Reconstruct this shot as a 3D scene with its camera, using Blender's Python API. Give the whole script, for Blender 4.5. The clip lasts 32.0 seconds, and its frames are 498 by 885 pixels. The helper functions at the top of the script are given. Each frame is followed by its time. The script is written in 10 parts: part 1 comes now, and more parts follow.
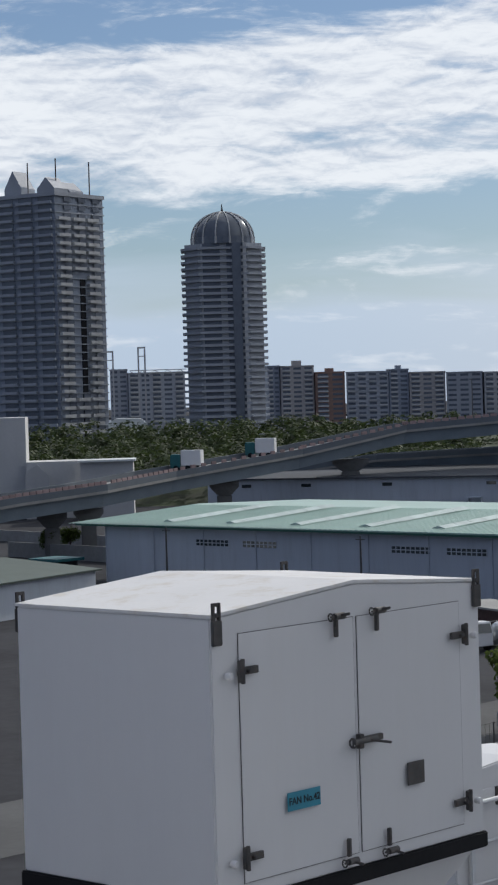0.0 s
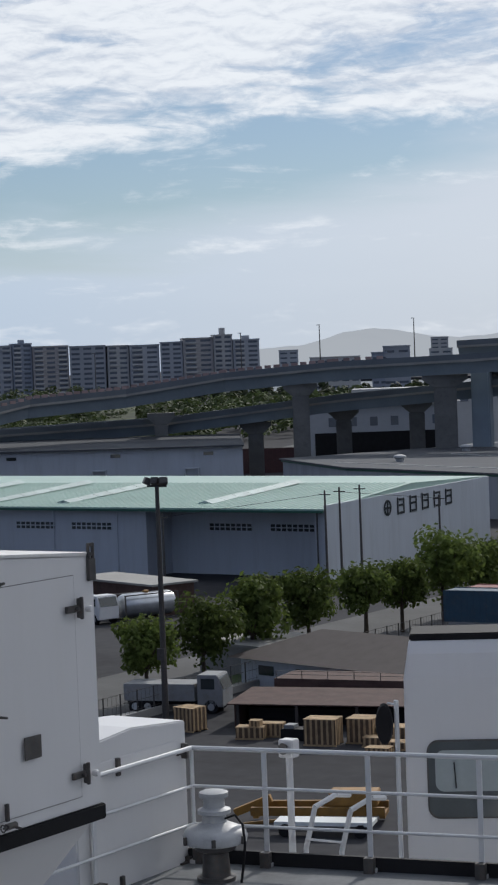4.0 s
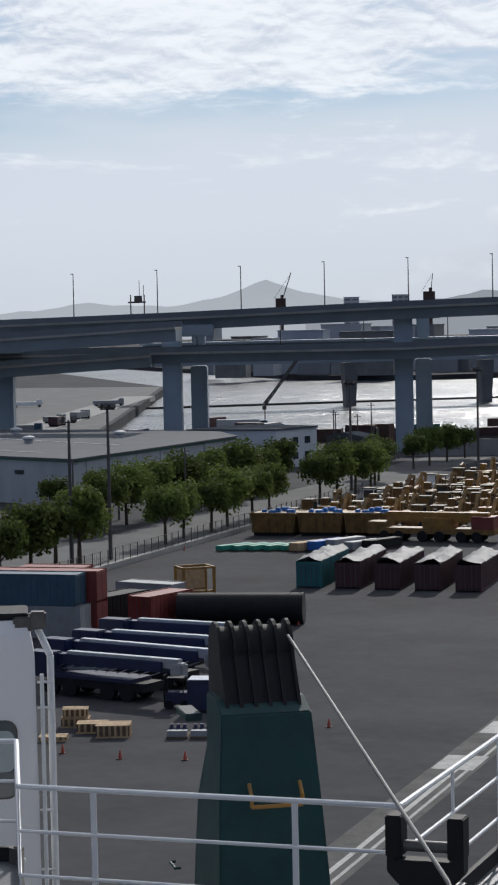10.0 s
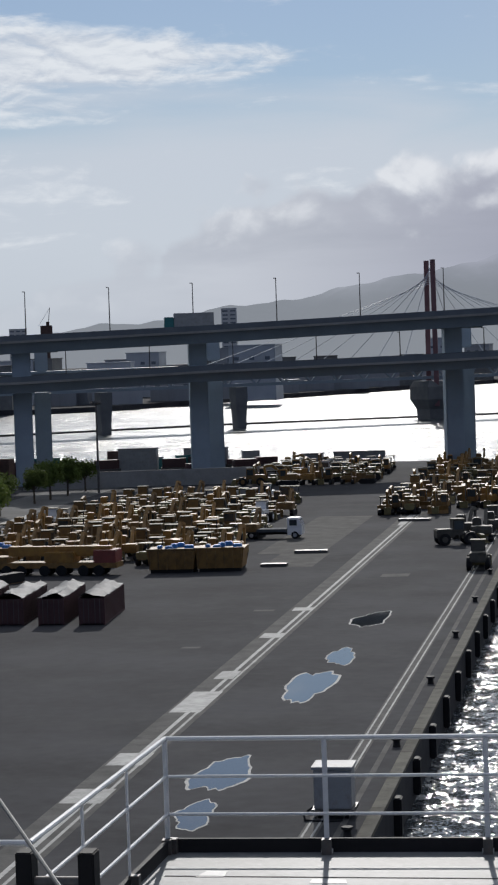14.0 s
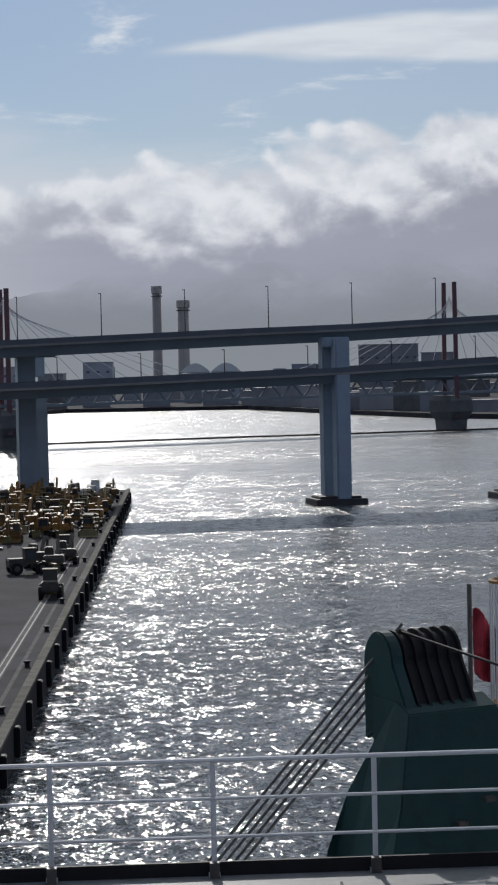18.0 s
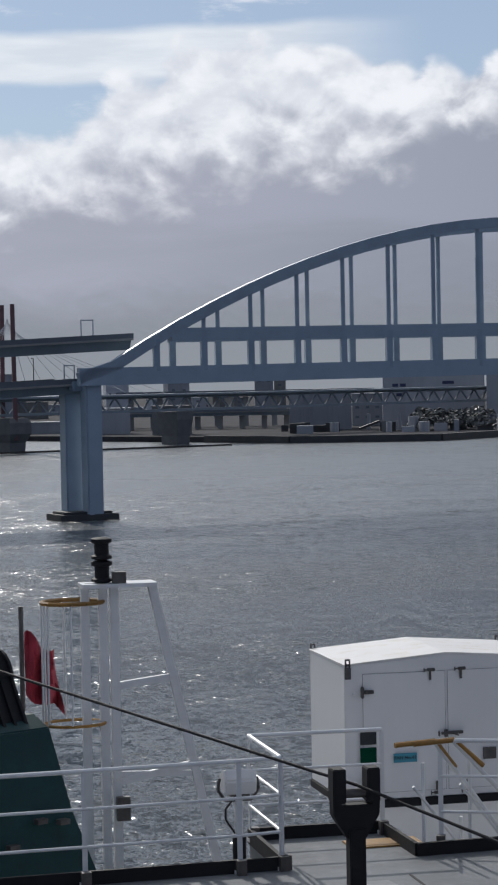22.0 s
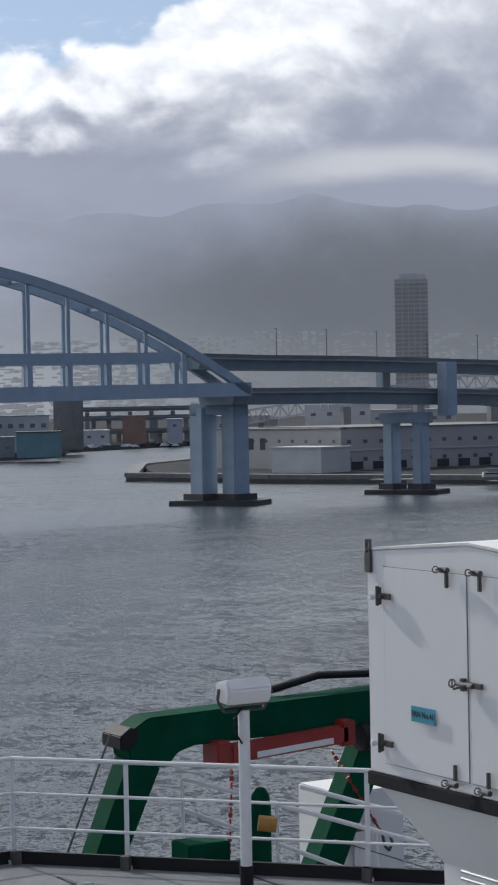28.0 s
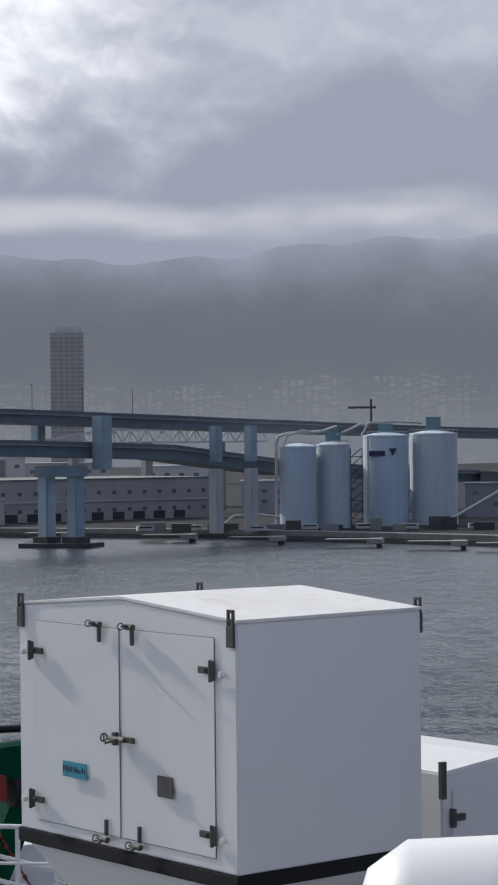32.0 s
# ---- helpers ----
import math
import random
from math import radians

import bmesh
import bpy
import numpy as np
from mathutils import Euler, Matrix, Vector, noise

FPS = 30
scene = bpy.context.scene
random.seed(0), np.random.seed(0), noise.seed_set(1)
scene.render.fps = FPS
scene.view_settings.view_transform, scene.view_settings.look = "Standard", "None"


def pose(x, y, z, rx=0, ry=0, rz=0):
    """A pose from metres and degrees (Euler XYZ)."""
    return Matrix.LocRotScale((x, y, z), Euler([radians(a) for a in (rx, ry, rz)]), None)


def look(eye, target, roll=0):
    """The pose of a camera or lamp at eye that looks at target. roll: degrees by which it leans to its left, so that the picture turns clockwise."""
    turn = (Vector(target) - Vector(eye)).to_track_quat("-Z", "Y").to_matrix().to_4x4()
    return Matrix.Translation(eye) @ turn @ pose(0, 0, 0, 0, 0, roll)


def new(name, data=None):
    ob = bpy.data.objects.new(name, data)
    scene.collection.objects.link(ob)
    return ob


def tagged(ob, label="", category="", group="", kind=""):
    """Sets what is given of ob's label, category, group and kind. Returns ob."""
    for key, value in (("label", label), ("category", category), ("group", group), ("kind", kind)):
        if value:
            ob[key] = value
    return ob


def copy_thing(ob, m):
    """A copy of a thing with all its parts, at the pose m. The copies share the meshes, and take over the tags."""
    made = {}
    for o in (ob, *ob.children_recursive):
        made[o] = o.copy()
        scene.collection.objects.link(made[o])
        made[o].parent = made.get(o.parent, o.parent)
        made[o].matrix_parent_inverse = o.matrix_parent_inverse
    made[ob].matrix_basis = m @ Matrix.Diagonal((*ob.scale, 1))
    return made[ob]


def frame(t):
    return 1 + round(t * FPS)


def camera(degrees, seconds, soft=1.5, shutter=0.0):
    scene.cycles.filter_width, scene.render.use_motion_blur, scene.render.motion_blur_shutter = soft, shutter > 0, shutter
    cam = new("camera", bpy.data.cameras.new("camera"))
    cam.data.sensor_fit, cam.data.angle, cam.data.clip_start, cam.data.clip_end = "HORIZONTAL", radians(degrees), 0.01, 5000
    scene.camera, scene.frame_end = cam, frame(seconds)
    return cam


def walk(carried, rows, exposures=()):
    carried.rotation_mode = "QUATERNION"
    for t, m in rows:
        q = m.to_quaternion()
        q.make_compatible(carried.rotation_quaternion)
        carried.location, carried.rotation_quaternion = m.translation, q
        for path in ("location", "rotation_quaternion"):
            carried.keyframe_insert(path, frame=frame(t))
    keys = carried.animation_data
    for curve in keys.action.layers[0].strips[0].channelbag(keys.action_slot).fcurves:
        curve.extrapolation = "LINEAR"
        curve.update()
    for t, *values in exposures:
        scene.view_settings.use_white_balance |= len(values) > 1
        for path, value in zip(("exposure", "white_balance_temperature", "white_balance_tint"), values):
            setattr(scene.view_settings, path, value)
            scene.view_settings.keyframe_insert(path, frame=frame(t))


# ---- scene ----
cam = camera(12.903, 32.0, soft=2.2)


def eye(x, y, yaw, pitch, roll):
    """A camera pose 25 m above the quay, turned clockwise by yaw from the ship's axis."""
    return pose(x, y, 25.0, 90 + pitch, 0, -yaw) @ pose(0, 0, 0, 0, 0, roll)


ROWS = [
    (0, -0.260, -0.138, -42.280, -1.250, -1.681),
    (0.5, -0.252, -0.132, -41.266, -1.443, -1.783),
    (1, -0.247, -0.127, -40.709, -1.664, -1.894),
    (1.5, -0.244, -0.124, -39.713, -1.686, -1.882),
    (2, -0.241, -0.122, -38.240, -1.487, -1.972),
    (2.5, -0.228, -0.112, -37.066, -1.568, -2.249),
    (3, -0.221, -0.107, -35.702, -1.841, -2.311),
    (3.5, -0.209, -0.099, -34.457, -2.140, -2.221),
    (4, -0.198, -0.091, -32.555, -2.244, -2.162),
    (4.5, -0.190, -0.086, -31.153, -2.163, -1.639),
    (6.5, -0.143, -0.059, -28.499, -2.914, -1.610),
    (7, -0.122, -0.048, -26.931, -3.024, -1.626),
    (7.5, -0.103, -0.039, -24.957, -2.945, -1.559),
    (8, -0.074, -0.026, -23.425, -2.911, -1.451),
    (8.5, -0.061, -0.020, -22.596, -3.011, -1.489),
    (9, -0.040, -0.012, -21.537, -3.132, -1.515),
    (9.5, -0.016, -0.003, -20.474, -3.068, -1.337),
    (10, 0.001, 0.003, -19.532, -3.088, -1.185),
    (10.5, -0.005, 0.001, -18.823, -3.231, -1.169),
    (11, -0.010, -0.000, -17.851, -2.957, -1.761),
    (11.5, -0.017, -0.002, -16.019, -2.647, -1.891),
    (12, -0.017, -0.002, -14.223, -2.564, -1.820),
    (12.5, -0.019, -0.003, -13.221, -2.378, -1.863),
    (13, -0.015, -0.002, -11.592, -2.294, -1.933),
    (13.5, -0.016, -0.002, -10.597, -2.473, -2.022),
    (15.5, -0.004, -0.000, -6.257, -2.292, -1.198),
    (16, 0.000, 0.000, -5.027, -2.255, -1.214),
    (16.5, 0.010, 0.001, -3.045, -2.123, -1.144),
    (17, 0.020, 0.001, -1.649, -2.006, -1.005),
    (17.5, 0.037, 0.001, -0.100, -1.786, -1.281),
    (18, 0.057, 0.001, 1.458, -2.007, -1.211),
    (18.5, 0.066, 0.001, 3.698, -2.207, -1.019),
    (19, 0.083, -0.000, 4.581, -2.459, -1.091),
    (19.5, 0.102, -0.002, 6.341, -2.370, -1.129),
    (20, 0.113, -0.004, 8.384, -2.111, -0.843),
    (20.5, 0.123, -0.005, 9.229, -1.869, -0.879),
    (21, 0.132, -0.007, 10.479, -1.688, -0.966),
    (21.5, 0.144, -0.009, 11.794, -1.403, -1.048),
    (22, 0.145, -0.009, 12.913, -1.649, -1.063),
    (22.5, 0.150, -0.011, 14.779, -1.594, -1.004),
    (23, 0.156, -0.012, 16.063, -1.561, -0.944),
    (23.5, 0.158, -0.013, 17.353, -1.684, -0.731),
    (24, 0.173, -0.018, 18.584, -1.721, -0.742),
    (24.5, 0.181, -0.020, 20.016, -1.672, -0.754),
    (26.5, 0.234, -0.043, 25.165, -1.611, -0.381),
    (27, 0.229, -0.040, 27.374, -1.307, -0.705),
    (27.5, 0.231, -0.041, 28.852, -1.101, -0.853),
    (28, 0.233, -0.042, 30.015, -1.109, -1.068),
    (28.5, 0.225, -0.038, 31.100, -1.031, -0.878),
    (29, 0.224, -0.037, 32.180, -1.073, -0.665),
    (29.5, 0.226, -0.038, 33.315, -0.992, -0.553),
    (30, 0.228, -0.040, 34.244, -0.790, -0.499),
    (30.5, 0.227, -0.039, 35.373, -0.639, -0.305),
    (31, 0.232, -0.043, 36.400, -0.264, -0.442),
    (31.5, 0.238, -0.047, 37.592, 0.039, -0.594),
    (32, 0.240, -0.048, 38.996, 0.156, -0.586),
]
walk(cam, [(t, eye(x, y, yaw, pitch, roll)) for t, x, y, yaw, pitch, roll in ROWS],
     exposures=[(0, -0.86), (4, -0.86), (7, -0.84), (9, -0.8), (11, -0.82), (13, -0.98), (18, -1.08), (20, -0.92), (22, -0.86), (24, -0.8), (28, -0.54), (32, -0.56)])

# ---- sky and sun ----
SUN_AZ, SUN_EL = -6.5, 30.0            # degrees clockwise from +y, and up


class Nodes:
    """Short hand for building a shader graph."""

    def __init__(self, tree):
        self.t = tree

    def math(self, op, a, b=0.0, c=0.0, clamp=False):
        n = self.t.nodes.new("ShaderNodeMath")
        n.operation, n.use_clamp = op, clamp
        for i, v in enumerate((a, b, c)):
            if hasattr(v, "links"):
                self.t.links.new(v, n.inputs[i])
            else:
                n.inputs[i].default_value = v
        return n.outputs[0]

    def step(self, v, lo, hi):
        """0 below lo, 1 above hi, smooth between."""
        n = self.t.nodes.new("ShaderNodeMapRange")
        n.interpolation_type = "SMOOTHSTEP"
        self.t.links.new(v, n.inputs["Value"])
        n.inputs["From Min"].default_value, n.inputs["From Max"].default_value = lo, hi
        return n.outputs[0]

    def curve(self, v, lo, hi, stops):
        """A value read off stops (place, value) between lo and hi."""
        n = self.t.nodes.new("ShaderNodeFloatCurve")
        c = n.mapping.curves[0]
        top = max(s[1] for s in stops)
        for k, (p, q) in enumerate(stops):
            x, y = (p - lo) / (hi - lo), q / top
            if k == 0:
                c.points[0].location = (x, y)
            elif k == len(stops) - 1:
                c.points[-1].location = (x, y)
            else:
                c.points.new(x, y)
        n.mapping.update()
        self.t.links.new(self.math("DIVIDE", self.math("SUBTRACT", v, lo), hi - lo, clamp=True), n.inputs["Value"])
        return self.math("MULTIPLY", n.outputs[0], top)

    def vec(self, x, y, z):
        n = self.t.nodes.new("ShaderNodeCombineXYZ")
        for i, v in enumerate((x, y, z)):
            if hasattr(v, "links"):
                self.t.links.new(v, n.inputs[i])
            else:
                n.inputs[i].default_value = v
        return n.outputs[0]

    def noise(self, v, scale, detail, rough=0.5, bend=0.0):
        n = self.t.nodes.new("ShaderNodeTexNoise")
        n.inputs["Scale"].default_value, n.inputs["Detail"].default_value = scale, detail
        n.inputs["Roughness"].default_value, n.inputs["Distortion"].default_value = rough, bend
        self.t.links.new(v, n.inputs["Vector"])
        return n.outputs["Fac"]

    def mix(self, f, a, b):
        n = self.t.nodes.new("ShaderNodeMix")
        n.data_type = "RGBA"
        self.t.links.new(f, n.inputs["Factor"])
        for key, v in (("A", a), ("B", b)):
            if hasattr(v, "links"):
                self.t.links.new(v, n.inputs[key])
            else:
                n.inputs[key].default_value = (*v, 1)
        return n.outputs["Result"]


def sky_world():
    """Blue sky with streaked high cloud to port, white haze over the bay, a lens-shaped cloud, and a heavy bank with white tops to starboard."""
    w = bpy.data.worlds.new("sky")
    scene.world = w
    w.use_nodes = True
    nt = w.node_tree
    nt.nodes.clear()
    g = Nodes(nt)
    out = nt.nodes.new("ShaderNodeOutputWorld")
    bg = nt.nodes.new("ShaderNodeBackground")
    bg.inputs["Strength"].default_value = 0.1
    sky = nt.nodes.new("ShaderNodeTexSky")
    sky.sky_type = "NISHITA"
    sky.sun_disc = False
    sky.sun_elevation = radians(SUN_EL)
    sky.sun_rotation = radians(SUN_AZ)
    sky.air_density, sky.dust_density, sky.ozone_density = 1.0, 0.3, 2.0
    tc = nt.nodes.new("ShaderNodeTexCoord")
    sep = nt.nodes.new("ShaderNodeSeparateXYZ")
    nt.links.new(tc.outputs["Generated"], sep.inputs[0])
    x, y, z = sep.outputs
    az = g.math("MULTIPLY", g.math("ARCTAN2", x, y), 180 / math.pi)
    el = g.math("MULTIPLY", g.math("ARCSINE", z), 180 / math.pi)
    add, sub, mul = (lambda p, q: g.math("ADD", p, q)), (lambda p, q: g.math("SUBTRACT", p, q)), (lambda p, q: g.math("MULTIPLY", p, q))
    half = lambda n, k: mul(sub(n, 0.5), k)

    def field(fx, fy, seed, detail, rough=0.55, bend=0.0, lift=0.0):
        """Noise laid over the dome in degrees, fx and fy features to the degree."""
        return g.noise(g.vec(mul(az, fx), mul(add(el, lift), fy), seed), 1.0, detail, rough, bend)

    behind = g.step(g.math("ABSOLUTE", az), 75.0, 115.0)
    tint = nt.nodes.new("ShaderNodeMix")
    tint.data_type, tint.blend_type = "RGBA", "MULTIPLY"
    tint.inputs["Factor"].default_value, tint.inputs["B"].default_value = 1.0, (0.80, 0.93, 1.15, 1)
    nt.links.new(sky.outputs[0], tint.inputs["A"])
    col = tint.outputs["Result"]
    # thin veil below the high cloud
    veil = field(0.10, 0.55, 21.0, 5, 0.5, 0.3)
    hz = g.curve(az, -60, 60, [(-60, 2.4), (-44, 2.6), (-36, 3.2), (-30, 4.0), (-24, 5.0), (-17, 5.6), (-10, 5.9), (-3, 5.4), (4, 4.8), (14, 4.0), (60, 4.0)])
    haze = sub(1.0, g.step(sub(add(el, half(veil, 4.5)), hz), -1.2, 1.9))
    pale = g.mix(g.step(az, -44.0, -24.0), (9.3, 11.2, 13.8), (11.6, 12.6, 14.2))
    low = sub(1.0, g.step(add(el, half(veil, 2.0)), 0.4, 3.0))
    pale = g.mix(mul(low, 0.8), pale, g.mix(g.step(az, -44.0, -24.0), (8.6, 10.6, 13.4), (10.4, 11.5, 13.2)))
    col = g.mix(g.math("MAXIMUM", mul(haze, 0.92), add(0.10, mul(g.step(az, -8.0, 4.0), 0.22))), col, pale)
    # streaked high cloud in a broad band
    lo = g.curve(az, -60, 60, [(-60, 4.4), (-42, 4.7), (-37, 5.2), (-32, 5.9), (-24, 5.7), (-17, 5.7), (-11, 6.5), (-6, 7.2), (60, 8.0)])
    hi = g.curve(az, -60, 60, [(-60, 9.0), (-42, 9.2), (-37, 9.7), (-32, 11.5), (-22, 11.5), (-18, 9.6), (-13, 8.1), (-8, 7.7), (-3, 6.9), (60, 6.0)])
    band = mul(g.step(sub(el, lo), -0.7, 1.3), sub(1.0, g.step(sub(el, hi), -0.5, 0.6)))
    # cloud higher than the view is added, to brighten water and upward faces
    upper = g.step(el, 11.0, 15.0)
    band = g.math("MAXIMUM", band, mul(upper, sub(1.0, mul(behind, 0.6))))
    streak = field(0.20, 0.85, 2.0, 9, 0.60, 0.5)
    grain = field(0.85, 2.6, 4.0, 7, 0.62, 0.5)
    wide = field(0.07, 0.30, 8.0, 3, 0.5)
    cover = add(add(mul(streak, 0.72), mul(grain, 0.24)), mul(wide, 0.30))
    cover = add(cover, half(band, 0.25))
    thin = g.step(cover, 0.535, 0.735)
    tuft = sub(grain, field(0.85, 2.6, 4.0, 7, 0.62, 0.5, 0.16))
    tone = add(add(0.6, mul(tuft, 1.7)), half(streak, 1.9))
    high = g.mix(g.step(tone, 0.1, 0.95), (11.2, 12.2, 13.9), (15.6, 16.3, 17.2))
    col = g.mix(mul(thin, 0.95), col, high)
    # lens-shaped cloud
    tip = g.step(az, -2.0, 7.0)
    thick = add(0.06, mul(tip, 0.62))
    mid = add(8.15, mul(sub(az, 0.0), 0.025))
    off = g.math("ABSOLUTE", add(sub(el, mid), half(field(0.16, 0.5, 31.0, 5, 0.5), 0.7)))
    lens = mul(sub(1.0, g.step(sub(off, thick), -0.22, 0.10)), mul(g.step(az, -1.3, 0.4), sub(1.0, g.step(az, 13.0, 18.0))))
    col = g.mix(mul(lens, 0.88), col, g.mix(g.step(field(0.25, 1.6, 33.0, 5), 0.35, 0.65), (12.6, 13.5, 14.9), (15.0, 15.7, 16.6)))
    # heavy bank of low cloud, billowing along its top
    top = g.curve(az, -60, 180, [(-60, 0.2), (-24, 0.6), (-16, 1.7), (-12, 3.0), (-8, 4.3), (-4, 4.9), (-1, 5.5), (3, 5.6), (6, 5.9), (8, 6.5), (10, 7.9), (12, 8.7), (15, 8.6), (18, 8.2), (20, 8.5), (24, 9.2), (27, 9.5), (30, 11.2), (34, 13.0), (60, 15), (120, 9.0), (180, 3.0)])
    base = g.curve(az, -60, 180, [(-60, 0.2), (-16, 1.8), (-9, 3.8), (-4, 4.0), (0, 3.3), (4, 3.8), (8, 4.7), (13, 5.8), (18, 6.6), (21, 7.0), (25, 7.4), (29, 7.5), (33, 8.8), (40, 9.8), (60, 11), (180, 3.0)])
    big = field(0.30, 0.42, 40.0, 4, 0.5, 0.3)
    puff = field(0.62, 0.80, 43.0, 7, 0.52, 0.25)
    puff_up = field(0.62, 0.80, 43.0, 7, 0.52, 0.25, 0.42)
    cell = nt.nodes.new("ShaderNodeTexVoronoi")
    cell.feature = "SMOOTH_F1"
    cell.inputs["Scale"].default_value, cell.inputs["Smoothness"].default_value = 1.0, 0.35
    nt.links.new(g.vec(add(mul(az, 0.75), half(puff, 1.2)), add(mul(el, 0.95), half(big, 1.2)), 3.0), cell.inputs["Vector"])
    round_ = sub(0.45, cell.outputs["Distance"])
    edge = add(add(top, half(big, 2.0)), add(mul(round_, 1.3), half(puff, 1.2)))
    depth = sub(edge, el)
    mask = mul(g.step(depth, -0.05, 0.42), g.step(az, -19.0, -9.0))
    relief = add(mul(sub(puff, puff_up), 2.8), mul(round_, 0.75))
    rise = sub(add(el, add(half(big, 2.6), add(half(puff, 1.9), mul(round_, 0.8)))), base)
    right = g.step(az, 23.0, 31.0)
    white = g.step(add(rise, mul(relief, 0.7)), -1.1, 1.0)
    # to starboard the bank is smoother, with soft lit rifts
    soft = field(0.15, 0.24, 61.0, 6, 0.48, 0.5)
    lit = g.step(sub(add(el, add(half(soft, 9.0), half(puff, 1.8))), base), -1.5, 1.7)
    lit = mul(lit, sub(1.0, mul(g.step(az, 32.5, 39.0), 0.72)))
    white = add(mul(white, sub(1.0, right)), mul(lit, right))
    tone = g.step(add(0.5, mul(relief, 0.9)), 0.0, 0.95)
    bright = g.mix(tone, g.mix(right, (11.9, 12.6, 14.0), (11.8, 12.4, 13.5)), (15.9, 16.3, 17.2))
    far_l = sub(1.0, g.step(az, -9.0, 1.0))
    bright = g.mix(far_l, bright, g.mix(tone, (10.6, 11.4, 12.9), (14.6, 15.2, 16.2)))
    # underside: smooth grey, paler to port, darkening to starboard, with a pale rift over the mountain
    smooth = field(0.09, 0.42, 51.0, 6, 0.55, 0.5)
    g_lo = g.mix(g.step(az, 4.0, 26.0), (6.7, 7.1, 8.6), (4.2, 4.6, 5.65))
    g_hi = g.mix(g.step(az, 4.0, 30.0), (7.4, 7.75, 9.4), (4.8, 5.3, 6.75))
    under = g.mix(g.step(add(mul(el, 0.16), half(smooth, 2.6)), 0.05, 1.0), g_lo, g_hi)
    under = g.mix(sub(1.0, g.step(az, -13.0, -1.0)), under, g.mix(g.step(smooth, 0.35, 0.65), (9.9, 10.6, 12.0), (11.8, 12.5, 13.8)))
    rift = g.math("ABSOLUTE", add(sub(el, 5.95), half(field(0.22, 0.5, 57.0, 5, 0.5, 0.3), 1.5)))
    rift = mul(sub(1.0, g.step(rift, 0.05, 0.75)), mul(g.step(az, 28.0, 33.0), add(0.35, mul(g.step(field(0.16, 0.3, 59.0, 3), 0.35, 0.6), 0.65))))
    under = g.mix(mul(rift, 0.85), under, (8.8, 9.1, 9.9))
    bank = g.mix(white, under, bright)
    col = g.mix(mask, col, bank)
    # the unseen sky behind the viewer is dimmed, to darken faces turned that way
    dull = nt.nodes.new("ShaderNodeMix")
    dull.data_type, dull.blend_type = "RGBA", "MULTIPLY"
    dull.inputs["B"].default_value = (0.52, 0.56, 0.67, 1)
    nt.links.new(behind, dull.inputs["Factor"])
    nt.links.new(col, dull.inputs["A"])
    nt.links.new(dull.outputs["Result"], bg.inputs["Color"])
    nt.links.new(bg.outputs[0], out.inputs[0])
    return w


sky_world()
sun = bpy.data.lights.new("sun", "SUN")
sun.energy, sun.angle, sun.color = 5.0, radians(0.5), (1.0, 0.965, 0.92)
sun_ob = new("sun", sun)
az, el = radians(SUN_AZ), radians(SUN_EL)
toward = Vector((math.sin(az) * math.cos(el), math.cos(az) * math.cos(el), math.sin(el)))
sun_ob.matrix_world = look(toward * 300, (0, 0, 0))


